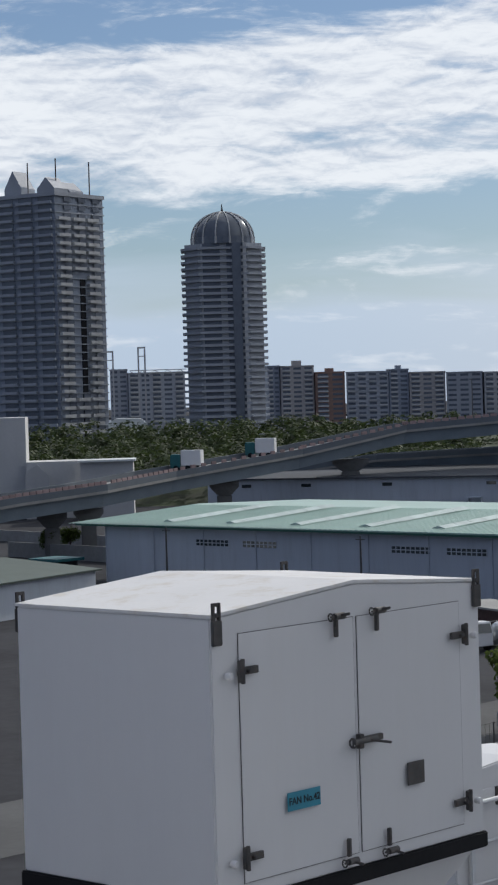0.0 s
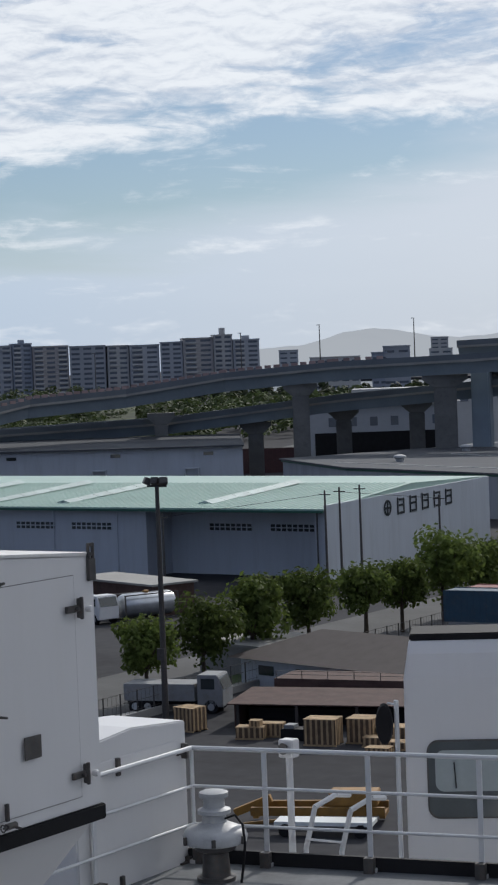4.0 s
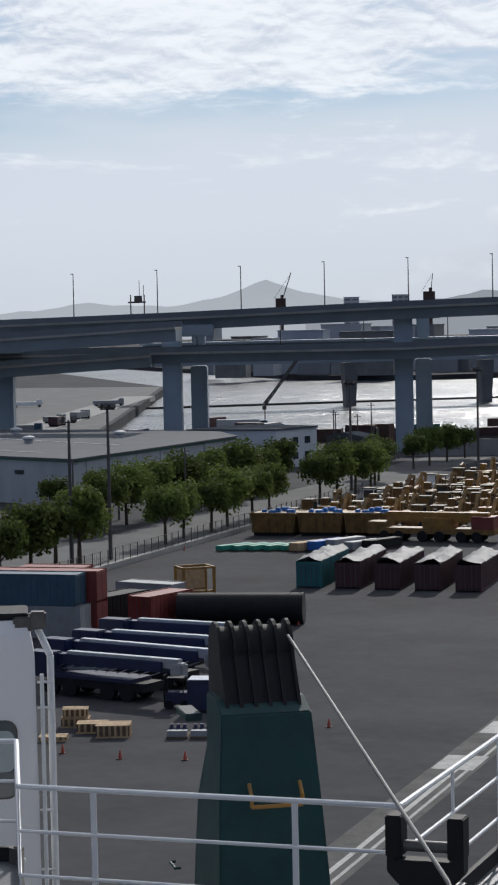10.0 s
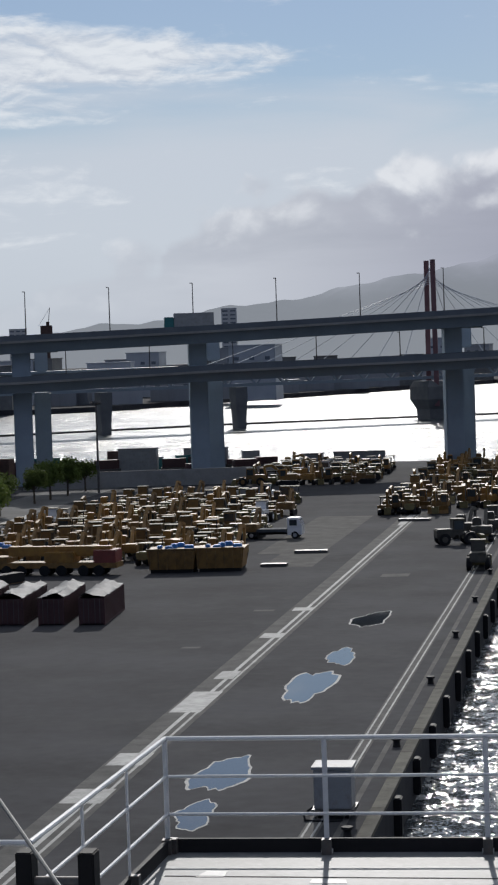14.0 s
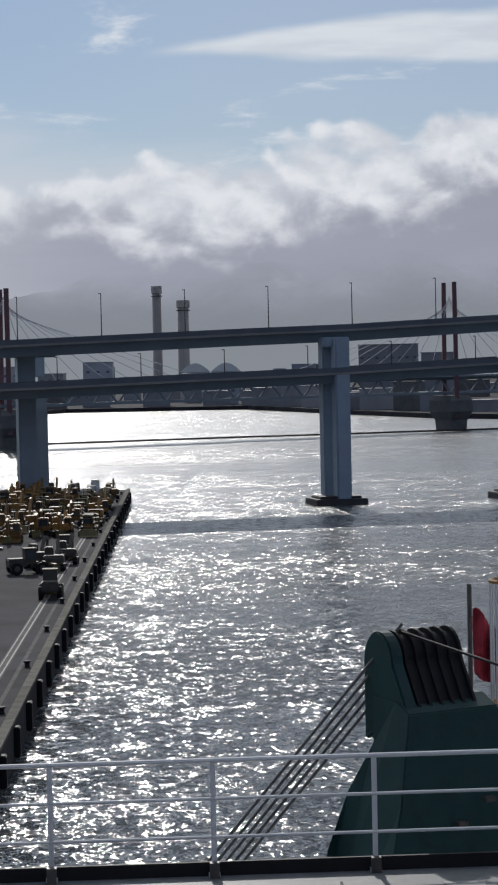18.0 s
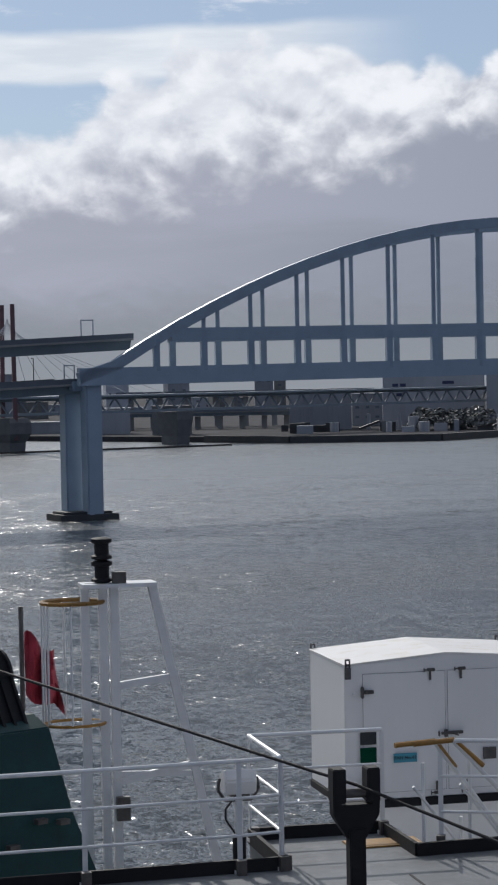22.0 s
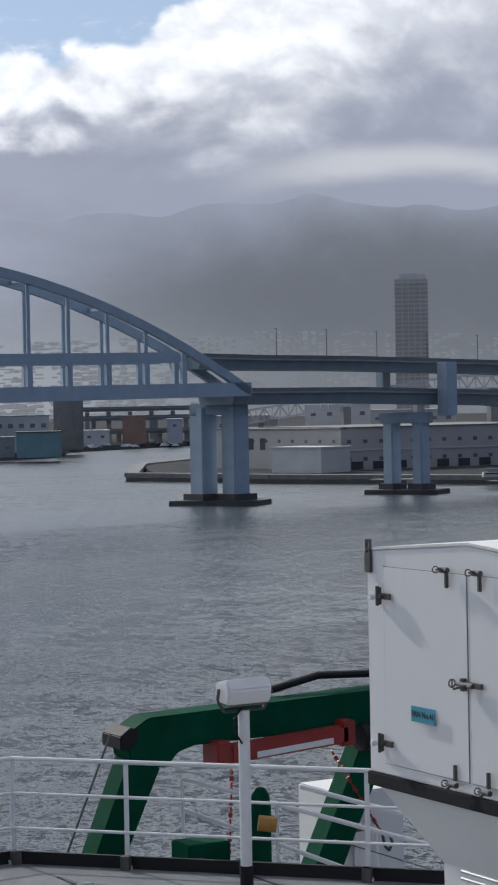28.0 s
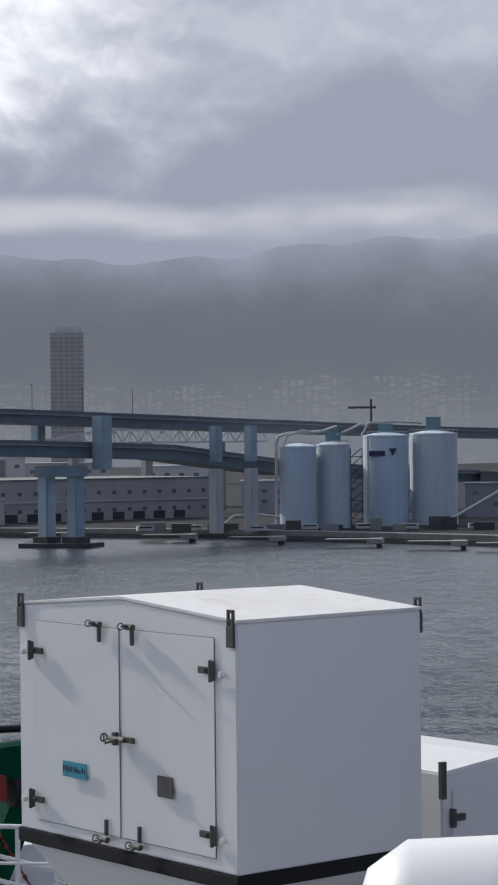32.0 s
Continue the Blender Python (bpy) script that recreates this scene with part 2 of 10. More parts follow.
# ---- materials ----
def mat(name, color, rough=0.6, metal=0.0, var=0.15, scale=1.0, bump=0.0, spec=0.5, dirt=None, dirt_amt=0.0, streak=False):
    """Paint, stone, rubber and the like: two scales of mottling, a fine relief, and patches of dirt."""
    m = bpy.data.materials.new(name)
    m.use_nodes = True
    nt = m.node_tree
    N, L = nt.nodes, nt.links
    p = N["Principled BSDF"]
    p.inputs["Roughness"].default_value = rough
    p.inputs["Metallic"].default_value = metal
    p.inputs["Specular IOR Level"].default_value = spec
    tc = N.new("ShaderNodeTexCoord")
    mp = N.new("ShaderNodeMapping")
    mp.inputs["Scale"].default_value = (scale, scale, scale * (0.12 if streak else 1.0))
    L.new(tc.outputs["Object"], mp.inputs[0])
    n1 = N.new("ShaderNodeTexNoise")
    n1.inputs["Scale"].default_value, n1.inputs["Detail"].default_value = 1.3, 6
    n2 = N.new("ShaderNodeTexNoise")
    n2.inputs["Scale"].default_value, n2.inputs["Detail"].default_value = 17.0, 4
    L.new(mp.outputs[0], n1.inputs["Vector"])
    L.new(mp.outputs[0], n2.inputs["Vector"])
    add = N.new("ShaderNodeMath")
    add.operation = "MULTIPLY_ADD"
    add.inputs[1].default_value, add.inputs[2].default_value = 0.35, -0.175
    L.new(n2.outputs["Fac"], add.inputs[0])
    info = N.new("ShaderNodeObjectInfo")
    rnd = N.new("ShaderNodeMath")
    rnd.operation = "MULTIPLY_ADD"
    rnd.inputs[1].default_value, rnd.inputs[2].default_value = 0.3, -0.15
    L.new(info.outputs["Random"], rnd.inputs[0])
    s1 = N.new("ShaderNodeMath")
    L.new(n1.outputs["Fac"], s1.inputs[0])
    L.new(add.outputs[0], s1.inputs[1])
    s2 = N.new("ShaderNodeMath")
    L.new(s1.outputs[0], s2.inputs[0])
    L.new(rnd.outputs[0], s2.inputs[1])
    ramp = N.new("ShaderNodeValToRGB")
    lo, hi = ramp.color_ramp.elements
    lo.position, hi.position = 0.25, 0.75
    lo.color = (*[c * (1 - var) for c in color], 1)
    hi.color = (*[min(1, c * (1 + var)) for c in color], 1)
    L.new(s2.outputs[0], ramp.inputs[0])
    col = ramp.outputs[0]
    if dirt:
        n3 = N.new("ShaderNodeTexNoise")
        n3.inputs["Scale"].default_value, n3.inputs["Detail"].default_value = 3.1, 8
        n3.inputs["Roughness"].default_value = 0.7
        L.new(mp.outputs[0], n3.inputs["Vector"])
        r3 = N.new("ShaderNodeValToRGB")
        r3.color_ramp.elements[0].position, r3.color_ramp.elements[1].position = 0.5, 0.72
        L.new(n3.outputs["Fac"], r3.inputs[0])
        k = N.new("ShaderNodeMath")
        k.operation = "MULTIPLY"
        k.inputs[1].default_value = dirt_amt
        L.new(r3.outputs[0], k.inputs[0])
        mx = N.new("ShaderNodeMix")
        mx.data_type = "RGBA"
        mx.inputs["B"].default_value = (*dirt, 1)
        L.new(k.outputs[0], mx.inputs["Factor"])
        L.new(col, mx.inputs["A"])
        col = mx.outputs["Result"]
    L.new(col, p.inputs["Base Color"])
    if bump:
        b = N.new("ShaderNodeBump")
        b.inputs["Strength"].default_value = 0.5
        b.inputs["Distance"].default_value = bump
        L.new(n2.outputs["Fac"], b.inputs["Height"])
        L.new(b.outputs[0], p.inputs["Normal"])
    return m


M_WHITE = mat("white_marine_paint", (0.66, 0.655, 0.655), 0.42, var=0.02, dirt=(0.55, 0.5, 0.42), dirt_amt=0.06, streak=True)
M_ROOFW = mat("white_roof_paint", (0.68, 0.665, 0.65), 0.5, var=0.05, dirt=(0.45, 0.36, 0.22), dirt_amt=0.5)
M_BLACK = mat("black_rubber", (0.010, 0.010, 0.012), 0.7, var=0.3, bump=0.004, spec=0.25)
M_STEEL = mat("weathered_steel", (0.075, 0.072, 0.07), 0.5, metal=0.2, var=0.3, scale=8, dirt=(0.14, 0.07, 0.04), dirt_amt=0.4)
M_RAIL = mat("white_rail_paint", (0.6, 0.61, 0.62), 0.4, var=0.06, scale=3, dirt=(0.35, 0.22, 0.12), dirt_amt=0.15)
M_TEAL = mat("dark_teal_deck_paint", (0.008, 0.036, 0.038), 0.6, var=0.3, scale=1.5, dirt=(0.016, 0.03, 0.03), dirt_amt=0.5, spec=0.25)
M_GREEN = mat("green_crane_paint", (0.002, 0.052, 0.028), 0.75, var=0.25, scale=1.5, spec=0.04)
M_DECK = mat("grey_deck_paint", (0.12, 0.128, 0.135), 0.5, var=0.25, scale=1.0, bump=0.003, spec=0.2, dirt=(0.28, 0.285, 0.29), dirt_amt=0.35)
M_RED = mat("red_paint", (0.25, 0.025, 0.02), 0.5, var=0.25, scale=2)
M_YELLOW = mat("machine_yellow", (0.25, 0.125, 0.02), 0.55, var=0.35, dirt=(0.15, 0.1, 0.05), dirt_amt=0.4)
M_ASPHALT = mat("asphalt", (0.041, 0.0415, 0.046), 0.9, var=0.4, scale=0.05, spec=0.06, dirt=(0.068, 0.068, 0.071), dirt_amt=0.6)
M_CONC = mat("concrete", (0.27, 0.265, 0.25), 0.85, var=0.18, scale=0.15, dirt=(0.15, 0.14, 0.12), dirt_amt=0.4)
M_BLUE = mat("pale_blue_steel", (0.29, 0.36, 0.43), 0.5, var=0.1, scale=0.2)
M_GIRDER = mat("grey_blue_girder", (0.215, 0.26, 0.295), 0.5, var=0.12, scale=0.15)
def leafy(m, glow):
    """Lets part of the light through a leaf material."""
    nt = m.node_tree
    p = nt.nodes["Principled BSDF"]
    tr, mx = nt.nodes.new("ShaderNodeBsdfTranslucent"), nt.nodes.new("ShaderNodeMixShader")
    src = p.inputs["Base Color"].links[0].from_socket
    nt.links.new(src, tr.inputs["Color"])
    mx.inputs[0].default_value = glow
    nt.links.new(p.outputs[0], mx.inputs[1])
    nt.links.new(tr.outputs[0], mx.inputs[2])
    nt.links.new(mx.outputs[0], nt.nodes["Material Output"].inputs[0])
    return m


M_LEAF = leafy(mat("tree_foliage", (0.092, 0.125, 0.032), 0.75, var=0.5, scale=0.8, spec=0.15), 0.42)
M_BARK = mat("tree_bark", (0.06, 0.045, 0.03), 0.9, var=0.3, scale=4)


# ---- mesh tools ----
class Shape:
    """Gathers corners and faces of one mesh."""

    def __init__(self):
        self.v, self.f = [], []

    def add(self, pts, faces):
        n = len(self.v)
        self.v += [tuple(p) for p in pts]
        self.f += [tuple(i + n for i in fc) for fc in faces]
        return self

    def box(self, x0, x1, y0, y1, z0, z1, m=None):
        pts = [Vector((x, y, z)) for z in (z0, z1) for y in (y0, y1) for x in (x0, x1)]
        if m is not None:
            pts = [m @ p for p in pts]
        return self.add(pts, [(0, 2, 3, 1), (4, 5, 7, 6), (0, 1, 5, 4), (2, 6, 7, 3), (0, 4, 6, 2), (1, 3, 7, 5)])

    def tube(self, a, b, r, n=8, r2=None, caps=True):
        a, b = Vector(a), Vector(b)
        r2 = r if r2 is None else r2
        d = (b - a).normalized()
        u = d.orthogonal().normalized()
        w = d.cross(u)
        pts = [c + (u * math.cos(2 * math.pi * i / n) + w * math.sin(2 * math.pi * i / n)) * q for c, q in ((a, r), (b, r2)) for i in range(n)]
        fs = [(i, (i + 1) % n, n + (i + 1) % n, n + i) for i in range(n)]
        if caps:
            fs += [tuple(range(n))[::-1], tuple(range(n, 2 * n))]
        return self.add(pts, fs)

    def pipe(self, pts, r, n=8):
        for a, b in zip(pts, pts[1:]):
            self.tube(a, b, r, n)
        return self

    def beam(self, a, b, w, h, up=(0, 0, 1)):
        """A square bar from a to b, w across and h along up."""
        a, b = Vector(a), Vector(b)
        d = (b - a).normalized()
        s = d.cross(Vector(up)).normalized() * (w / 2)
        t = s.normalized().cross(d) * (h / 2)
        pts = [c + i * s + j * t for c in (a, b) for i, j in ((-1, -1), (1, -1), (1, 1), (-1, 1))]
        return self.add(pts, [(0, 1, 2, 3), (7, 6, 5, 4), (0, 4, 5, 1), (1, 5, 6, 2), (2, 6, 7, 3), (3, 7, 4, 0)])

    def prism(self, poly, z0, z1):
        n = len(poly)
        pts = [(x, y, z) for z in (z0, z1) for x, y in poly]
        return self.add(pts, [tuple(range(n))[::-1], tuple(range(n, 2 * n))] + [(i, (i + 1) % n, n + (i + 1) % n, n + i) for i in range(n)])

    def extrude(self, poly3, d):
        """A flat outline of 3D corners, pushed along d."""
        n, d = len(poly3), Vector(d)
        pts = [Vector(p) for p in poly3]
        pts += [p + d for p in pts]
        return self.add(pts, [tuple(range(n))[::-1], tuple(range(n, 2 * n))] + [(i, (i + 1) % n, n + (i + 1) % n, n + i) for i in range(n)])

    def strip(self, rings):
        """Joins rings of equal length into a closed-round skin with capped ends."""
        n = len(rings[0])
        pts = [p for r in rings for p in r]
        fs = [(k * n + i, k * n + (i + 1) % n, (k + 1) * n + (i + 1) % n, (k + 1) * n + i) for k in range(len(rings) - 1) for i in range(n)]
        fs += [tuple(range(n))[::-1], tuple(range((len(rings) - 1) * n, len(rings) * n))]
        return self.add(pts, fs)

    def lathe(self, base, prof, n=20):
        """Turns a profile of (radius, height) round a vertical axis at base."""
        base = Vector(base)
        rings = [[base + Vector((r * math.cos(2 * math.pi * i / n), r * math.sin(2 * math.pi * i / n), h)) for i in range(n)] for r, h in prof]
        return self.strip(rings)

    def mesh(self, name, material, bevel=0.0, smooth=False):
        me = bpy.data.meshes.new(name)
        me.from_pydata(self.v, [], self.f)
        bm = bmesh.new()
        bm.from_mesh(me)
        bmesh.ops.recalc_face_normals(bm, faces=bm.faces)
        if bevel:
            bmesh.ops.bevel(bm, geom=[e for e in bm.edges if e.is_manifold and e.calc_face_angle(0) > 0.5], offset=bevel, segments=2, affect="EDGES", clamp_overlap=True)
        if smooth:
            for fc in bm.faces:
                fc.smooth = True
            for e in bm.edges:
                if e.is_manifold and e.calc_face_angle(0) > 0.7:
                    e.smooth = False
        bm.to_mesh(me)
        bm.free()
        me.materials.append(material)
        return me


def thing(name, label, category, x=0.0, y=0.0, z=0.0, rz=0.0, group="", kind=""):
    ob = new(name)
    ob.empty_display_size = 0.2
    ob.matrix_world = pose(x, y, z, 0, 0, rz)
    return tagged(ob, label, category, group, kind)


def part(name, shape, material, parent, label="", bevel=0.0, smooth=False):
    ob = new(name, shape.mesh(name, material, bevel, smooth))
    ob.parent = parent
    if label:
        ob["label"] = label
    return ob


def solid(name, shape, material, label, category, kind="", group="", bevel=0.0, smooth=False):
    return tagged(new(name, shape.mesh(name, material, bevel, smooth)), label, category, group, kind)


def again(name, me, parent, x=0.0, y=0.0, z=0.0, rx=0.0, ry=0.0, rz=0.0, label=""):
    """One more part on a mesh that is there already."""
    ob = new(name, me)
    ob.parent = parent
    ob.matrix_basis = pose(x, y, z, rx, ry, rz)
    if label:
        ob["label"] = label
    return ob

# ---- water, quay and land ----
WATER = -2.8


def pol(a, d):
    """A place d metres off at a degrees clockwise from the ship's axis."""
    return d * math.sin(radians(a)), d * math.cos(radians(a))


def water_material():
    """Choppy water: wave slopes at three sizes, stronger where the wind ruffles it."""
    m = bpy.data.materials.new("harbour_water")
    m.use_nodes = True
    nt = m.node_tree
    g = Nodes(nt)
    N, L = nt.nodes, nt.links
    p = N["Principled BSDF"]
    p.inputs["Base Color"].default_value = (0.052, 0.062, 0.07, 1)
    p.inputs["IOR"].default_value = 1.33
    tc = N.new("ShaderNodeTexCoord")
    sep = N.new("ShaderNodeSeparateXYZ")
    L.new(tc.outputs["Object"], sep.inputs[0])
    x, y = sep.outputs[0], sep.outputs[1]
    away = g.math("SQRT", g.math("ADD", g.math("MULTIPLY", x, x), g.math("MULTIPLY", y, y)))
    # waves too small to tell apart far off become gloss that is less sharp
    L.new(g.curve(away, 0, 1000, [(0, 0.08), (80, 0.09), (170, 0.13), (330, 0.21), (600, 0.27), (1000, 0.31)]), p.inputs["Roughness"])
    sx, sy = 0.0, 0.0
    for k, (scale, amount, stretch) in enumerate(((0.1, 0.42, 1.0), (0.34, 0.7, 1.3), (1.1, 1.1, 1.4), (3.4, 1.05, 1.3))):
        n = N.new("ShaderNodeTexNoise")
        n.inputs["Scale"].default_value, n.inputs["Detail"].default_value = scale, 2.5
        L.new(g.vec(g.math("MULTIPLY", x, stretch), y, 7.3 * k), n.inputs["Vector"])
        c = N.new("ShaderNodeSeparateColor")
        L.new(n.outputs["Color"], c.inputs[0])
        sx = g.math("ADD", sx, g.math("MULTIPLY", g.math("SUBTRACT", c.outputs[0], 0.5), amount))
        sy = g.math("ADD", sy, g.math("MULTIPLY", g.math("SUBTRACT", c.outputs[1], 0.5), amount))
    wind = g.noise(g.vec(g.math("MULTIPLY", x, 0.0035), g.math("MULTIPLY", y, 0.011), 2.0), 1.0, 4, 0.6)
    gust = g.math("ADD", g.math("MULTIPLY", g.step(wind, 0.36, 0.6), 0.7), 0.6)
    gust = g.math("MULTIPLY", gust, g.math("SUBTRACT", 1.0, g.math("MULTIPLY", g.step(away, 200.0, 700.0), 0.2)))
    v = N.new("ShaderNodeVectorMath")
    v.operation = "NORMALIZE"
    L.new(g.vec(g.math("MULTIPLY", sx, gust), g.math("MULTIPLY", sy, gust), 1.0), v.inputs[0])
    L.new(v.outputs[0], p.inputs["Normal"])
    return m


M_WATER = water_material()
solid("water", Shape().box(-4000, 4000, -3000, 4800, WATER - 3, WATER), M_WATER, "grey rippled harbour water glittering under the sun", "water", "structure")
LAND = [(-13, -900), (-13, 451), (-30, 462), (-120, 462), (-160, 486), (-212, 492), (-330, 831), (-500, 1100), (-1200, 1500), (-3800, 1500), (-3800, -900)]
solid("ground", Shape().prism(LAND, WATER - 2, 0.0), M_ASPHALT, "dark grey worn asphalt of a harbour yard with tyre marks", "ground", "structure")
FAR_LAND = [(-330, 1010), (-270, 985), (-240, 1005), (-80, 1400), (35, 1390), (71, 1240), (119, 1070), (200, 960), (228, 915), (290, 899), (372, 970), (478, 1027), (533, 1129), (648, 1202),
            (660, 1190), (520, 900), (406, 790), (365, 700), (374, 640), (398, 606), (428, 540), (440, 480), (450, 380), (480, 100), (3800, 100), (3800, 3600), (-3800, 3600), (-3800, 2300), (-900, 1800)]
solid("far_ground", Shape().prism(FAR_LAND, WATER - 2, -0.4), M_ASPHALT, "grey built-up waterfront across the harbour", "ground", "structure")

# ---- the ship's upper deck ----
# The ship is set out from the bridge top, 25 m over the quay, and drawn at nine tenths of its plan figures.
K = 0.9
DECK = 19.68


def aboard(name, label, category, x=0.0, y=0.0, z=0.0, rz=0.0, group="", kind=""):
    ob = thing(name, label, category, group=group, kind=kind)
    ob.matrix_world = pose(x * K, y * K, 25 + (z - 25) * K, 0, 0, rz) @ Matrix.Scale(K, 4)
    return ob


DECK_EDGE = [(-13.35, 4), (-13.35, 18.98), (-9.5, 19.72), (-8.55, 17.75), (-5.02, 17.8), (-4.87, 22.68), (5.73, 23.05), (5.73, 24.62), (7.3, 24.58), (7.32, 23.25), (10.54, 23.42), (13.42, 20.28), (15.2, 18.4), (15.2, 4)]
deck = aboard("ship_deck", "grey painted steel deck with welded seams and pale worn patches", "deck", kind="structure")
part("plating", Shape().prism(DECK_EDGE, DECK - 0.4, DECK), M_DECK, deck)
seams = Shape()
for i in range(-7, 9):
    seams.box(i * 1.83 - 0.36, i * 1.83 - 0.33, 5, 17.5 if i < 0 else 22.4, DECK + 0.001, DECK + 0.006)
for y in (7.2, 9.6, 12.0, 14.4, 16.8):
    seams.box(-13.2, 15, y, y + 0.03, DECK + 0.001, DECK + 0.005)
for y in (19.2, 21.6):
    seams.box(-4.7, 10.8, y, y + 0.03, DECK + 0.001, DECK + 0.005)
part("weld_seam", seams, M_BLACK, deck)
M_WORN = mat("pale_worn_deck_paint", (0.23, 0.238, 0.245), 0.45, var=0.2, scale=2.0, spec=0.3, dirt=(0.13, 0.135, 0.14), dirt_amt=0.6)
dr = random.Random(31)
for i in range(64):
    x, y = (dr.uniform(-4.6, 5.0), dr.uniform(19.0, 22.2)) if i < 34 else (dr.uniform(5.4, 11.5), dr.uniform(17.0, 22.0)) if i < 52 else (dr.uniform(-12.6, -9.0), dr.uniform(14.5, 18.6))
    w, d = dr.uniform(0.12, 0.5), dr.uniform(0.1, 0.45)
    part("worn_patch", Shape().prism([(x, y), (x + w, y + dr.uniform(-0.03, 0.03)), (x + w * dr.uniform(0.8, 1.1), y + d), (x + dr.uniform(-0.05, 0.08), y + d * dr.uniform(0.85, 1.1))], DECK + 0.001, DECK + 0.0045), M_WORN, deck)
hull = aboard("ship_hull", "white painted steel hull of the moored ship", "ship", kind="structure")
part("shell", Shape().prism([(-14.1, -60), (-14.1, 21), (-12.5, 24), (-8, 27), (8, 28.5), (8, 33.5), (12.3, 33.5), (14.5, 27), (15.4, 22), (15.4, -60)], -4, 16.5), M_WHITE, hull)
part("deckhouse", Shape().prism([(-12.9, -40), (-12.9, 16), (14.6, 16), (14.6, -40)], 16.5, DECK - 0.42), M_WHITE, hull)
# Unseen; carried to full beam to bounce sunlight onto the fan houses.
part("bridge_top", Shape().prism([(-13, -12), (-13, 1.2), (15, 1.2), (15, -12)], DECK + 0.01, 23.2), M_WHITE, hull)


def fan_house(name, x, y, z, rz, label):
    """A steel fan house 3.0 m long with two leaves on its front (-y), low gable, on a flared foot. Origin: middle of the front's lower edge."""
    t = aboard(name, label, "fan house", x, y, z, rz, group="fan houses on the deck")
    w, d, h, rise = 3.02, 1.93, 1.93, 0.115
    body = Shape()
    gable = [(-w / 2, 0, 0), (w / 2, 0, 0), (w / 2, 0, h), (0, 0, h + rise), (-w / 2, 0, h)]
    body.extrude(gable, (0, d, 0))
    part("body", body, M_WHITE, t, bevel=0.012)
    roof = Shape()
    roof.extrude([(-w / 2 - 0.01, -0.01, h), (0, -0.01, h + rise), (w / 2 + 0.01, -0.01, h), (w / 2 + 0.01, -0.01, h + 0.022), (0, -0.01, h + rise + 0.022), (-w / 2 - 0.01, -0.01, h + 0.022)], (0, d + 0.02, 0))
    part("roof", roof, M_ROOFW, t, "white roof with rusty brown stains")
    part("base_strip", Shape().box(-w / 2 - 0.02, w / 2 + 0.02, -0.02, d + 0.02, -0.12, 0.0), M_BLACK, t, "black rubber strip", bevel=0.01)
    foot = Shape()
    ring = lambda a, b, zz: [(-a, d / 2 - b, zz), (a, d / 2 - b, zz), (a, d / 2 + b, zz), (-a, d / 2 + b, zz)]
    foot.strip([ring(w / 2 - 0.6, d / 2 - 0.35, -1.9), ring(w / 2 - 0.6, d / 2 - 0.35, -0.75), ring(w / 2 - 0.05, d / 2 - 0.05, -0.12)])
    part("flared_foot", foot, M_WHITE, t)
    leafs = []
    for s in (-1, 1):
        lw = 1.22
        x0 = 0.02 if s > 0 else -0.02 - lw
        leaf = part("door_leaf", Shape().box(x0, x0 + lw, -0.010, -0.002, 0.1, 1.8), M_WHITE, t, bevel=0.003)
        seam = Shape()
        for q in ((x0 - 0.004, x0, 0.097, 1.803), (x0 + lw, x0 + lw + 0.004, 0.097, 1.803), (x0, x0 + lw, 0.096, 0.1), (x0, x0 + lw, 1.8, 1.804)):
            seam.box(q[0], q[1], -0.006, -0.003, q[2], q[3])
        part("seam", seam, M_STEEL, leaf, "dark rubber seam")
        for zz in (0.28, 1.55):
            hx = s * 1.26
            hinge = Shape().box(hx - 0.022, hx + 0.022, -0.065, -0.028, zz - 0.075, zz + 0.075)
            hinge.box(min(hx, hx - s * 0.17), max(hx, hx - s * 0.17), -0.055, -0.028, zz - 0.026, zz + 0.026)
            hinge.tube((hx - s * 0.06, -0.085, zz), (hx - s * 0.06, -0.05, zz), 0.018, 8)
            hinge.tube((hx, -0.062, zz - 0.085), (hx, -0.062, zz + 0.085), 0.017, 8)
            part("hinge", hinge, M_STEEL, leaf, "dark weathered steel hinge", bevel=0.004)
            part("knob", Shape().lathe((0, 0, 0), [(0.008, -0.035), (0.024, -0.03), (0.028, 0), (0.02, 0.02)], 10), M_WHITE, leaf).matrix_basis = pose(s * 1.38, -0.05, zz - 0.02, 90, 0, 0)
        for zz, up in ((1.8, 1), (0.1, -1)):
            cx = s * 0.23 + (0.06 if up < 0 else -0.02)
            clip = Shape().box(cx - 0.016, cx + 0.016, -0.055, -0.028, zz - 0.12 * up if up > 0 else zz, zz + (0.04 if up > 0 else 0.13))
            clip.tube((cx - 0.05, -0.07, zz + 0.03 * up), (cx + 0.06, -0.07, zz + 0.03 * up), 0.026, 8)
            clip.pipe([(cx - 0.1 + 0.006 * math.cos(k * 0.785), -0.08 + 0.028 * math.cos(k * 0.785), zz + 0.03 * up + 0.028 * math.sin(k * 0.785)) for k in range(9)], 0.008, 5)
            clip.tube((cx - 0.1, -0.08, zz + 0.03 * up), (cx - 0.04, -0.07, zz + 0.03 * up), 0.01, 6)
            clip.tube((cx, -0.07, zz + 0.03 * up), (cx + 0.03, -0.15, zz + 0.05 * up), 0.012, 6)
            part("toggle_clamp", clip, M_STEEL, leaf, "dark steel toggle clamp", bevel=0.004)
        leafs.append(leaf)
    lock = Shape().box(-0.05, 0.0, -0.07, -0.028, 0.855, 0.96).box(-0.02, 0.23, -0.062, -0.03, 0.89, 0.935)
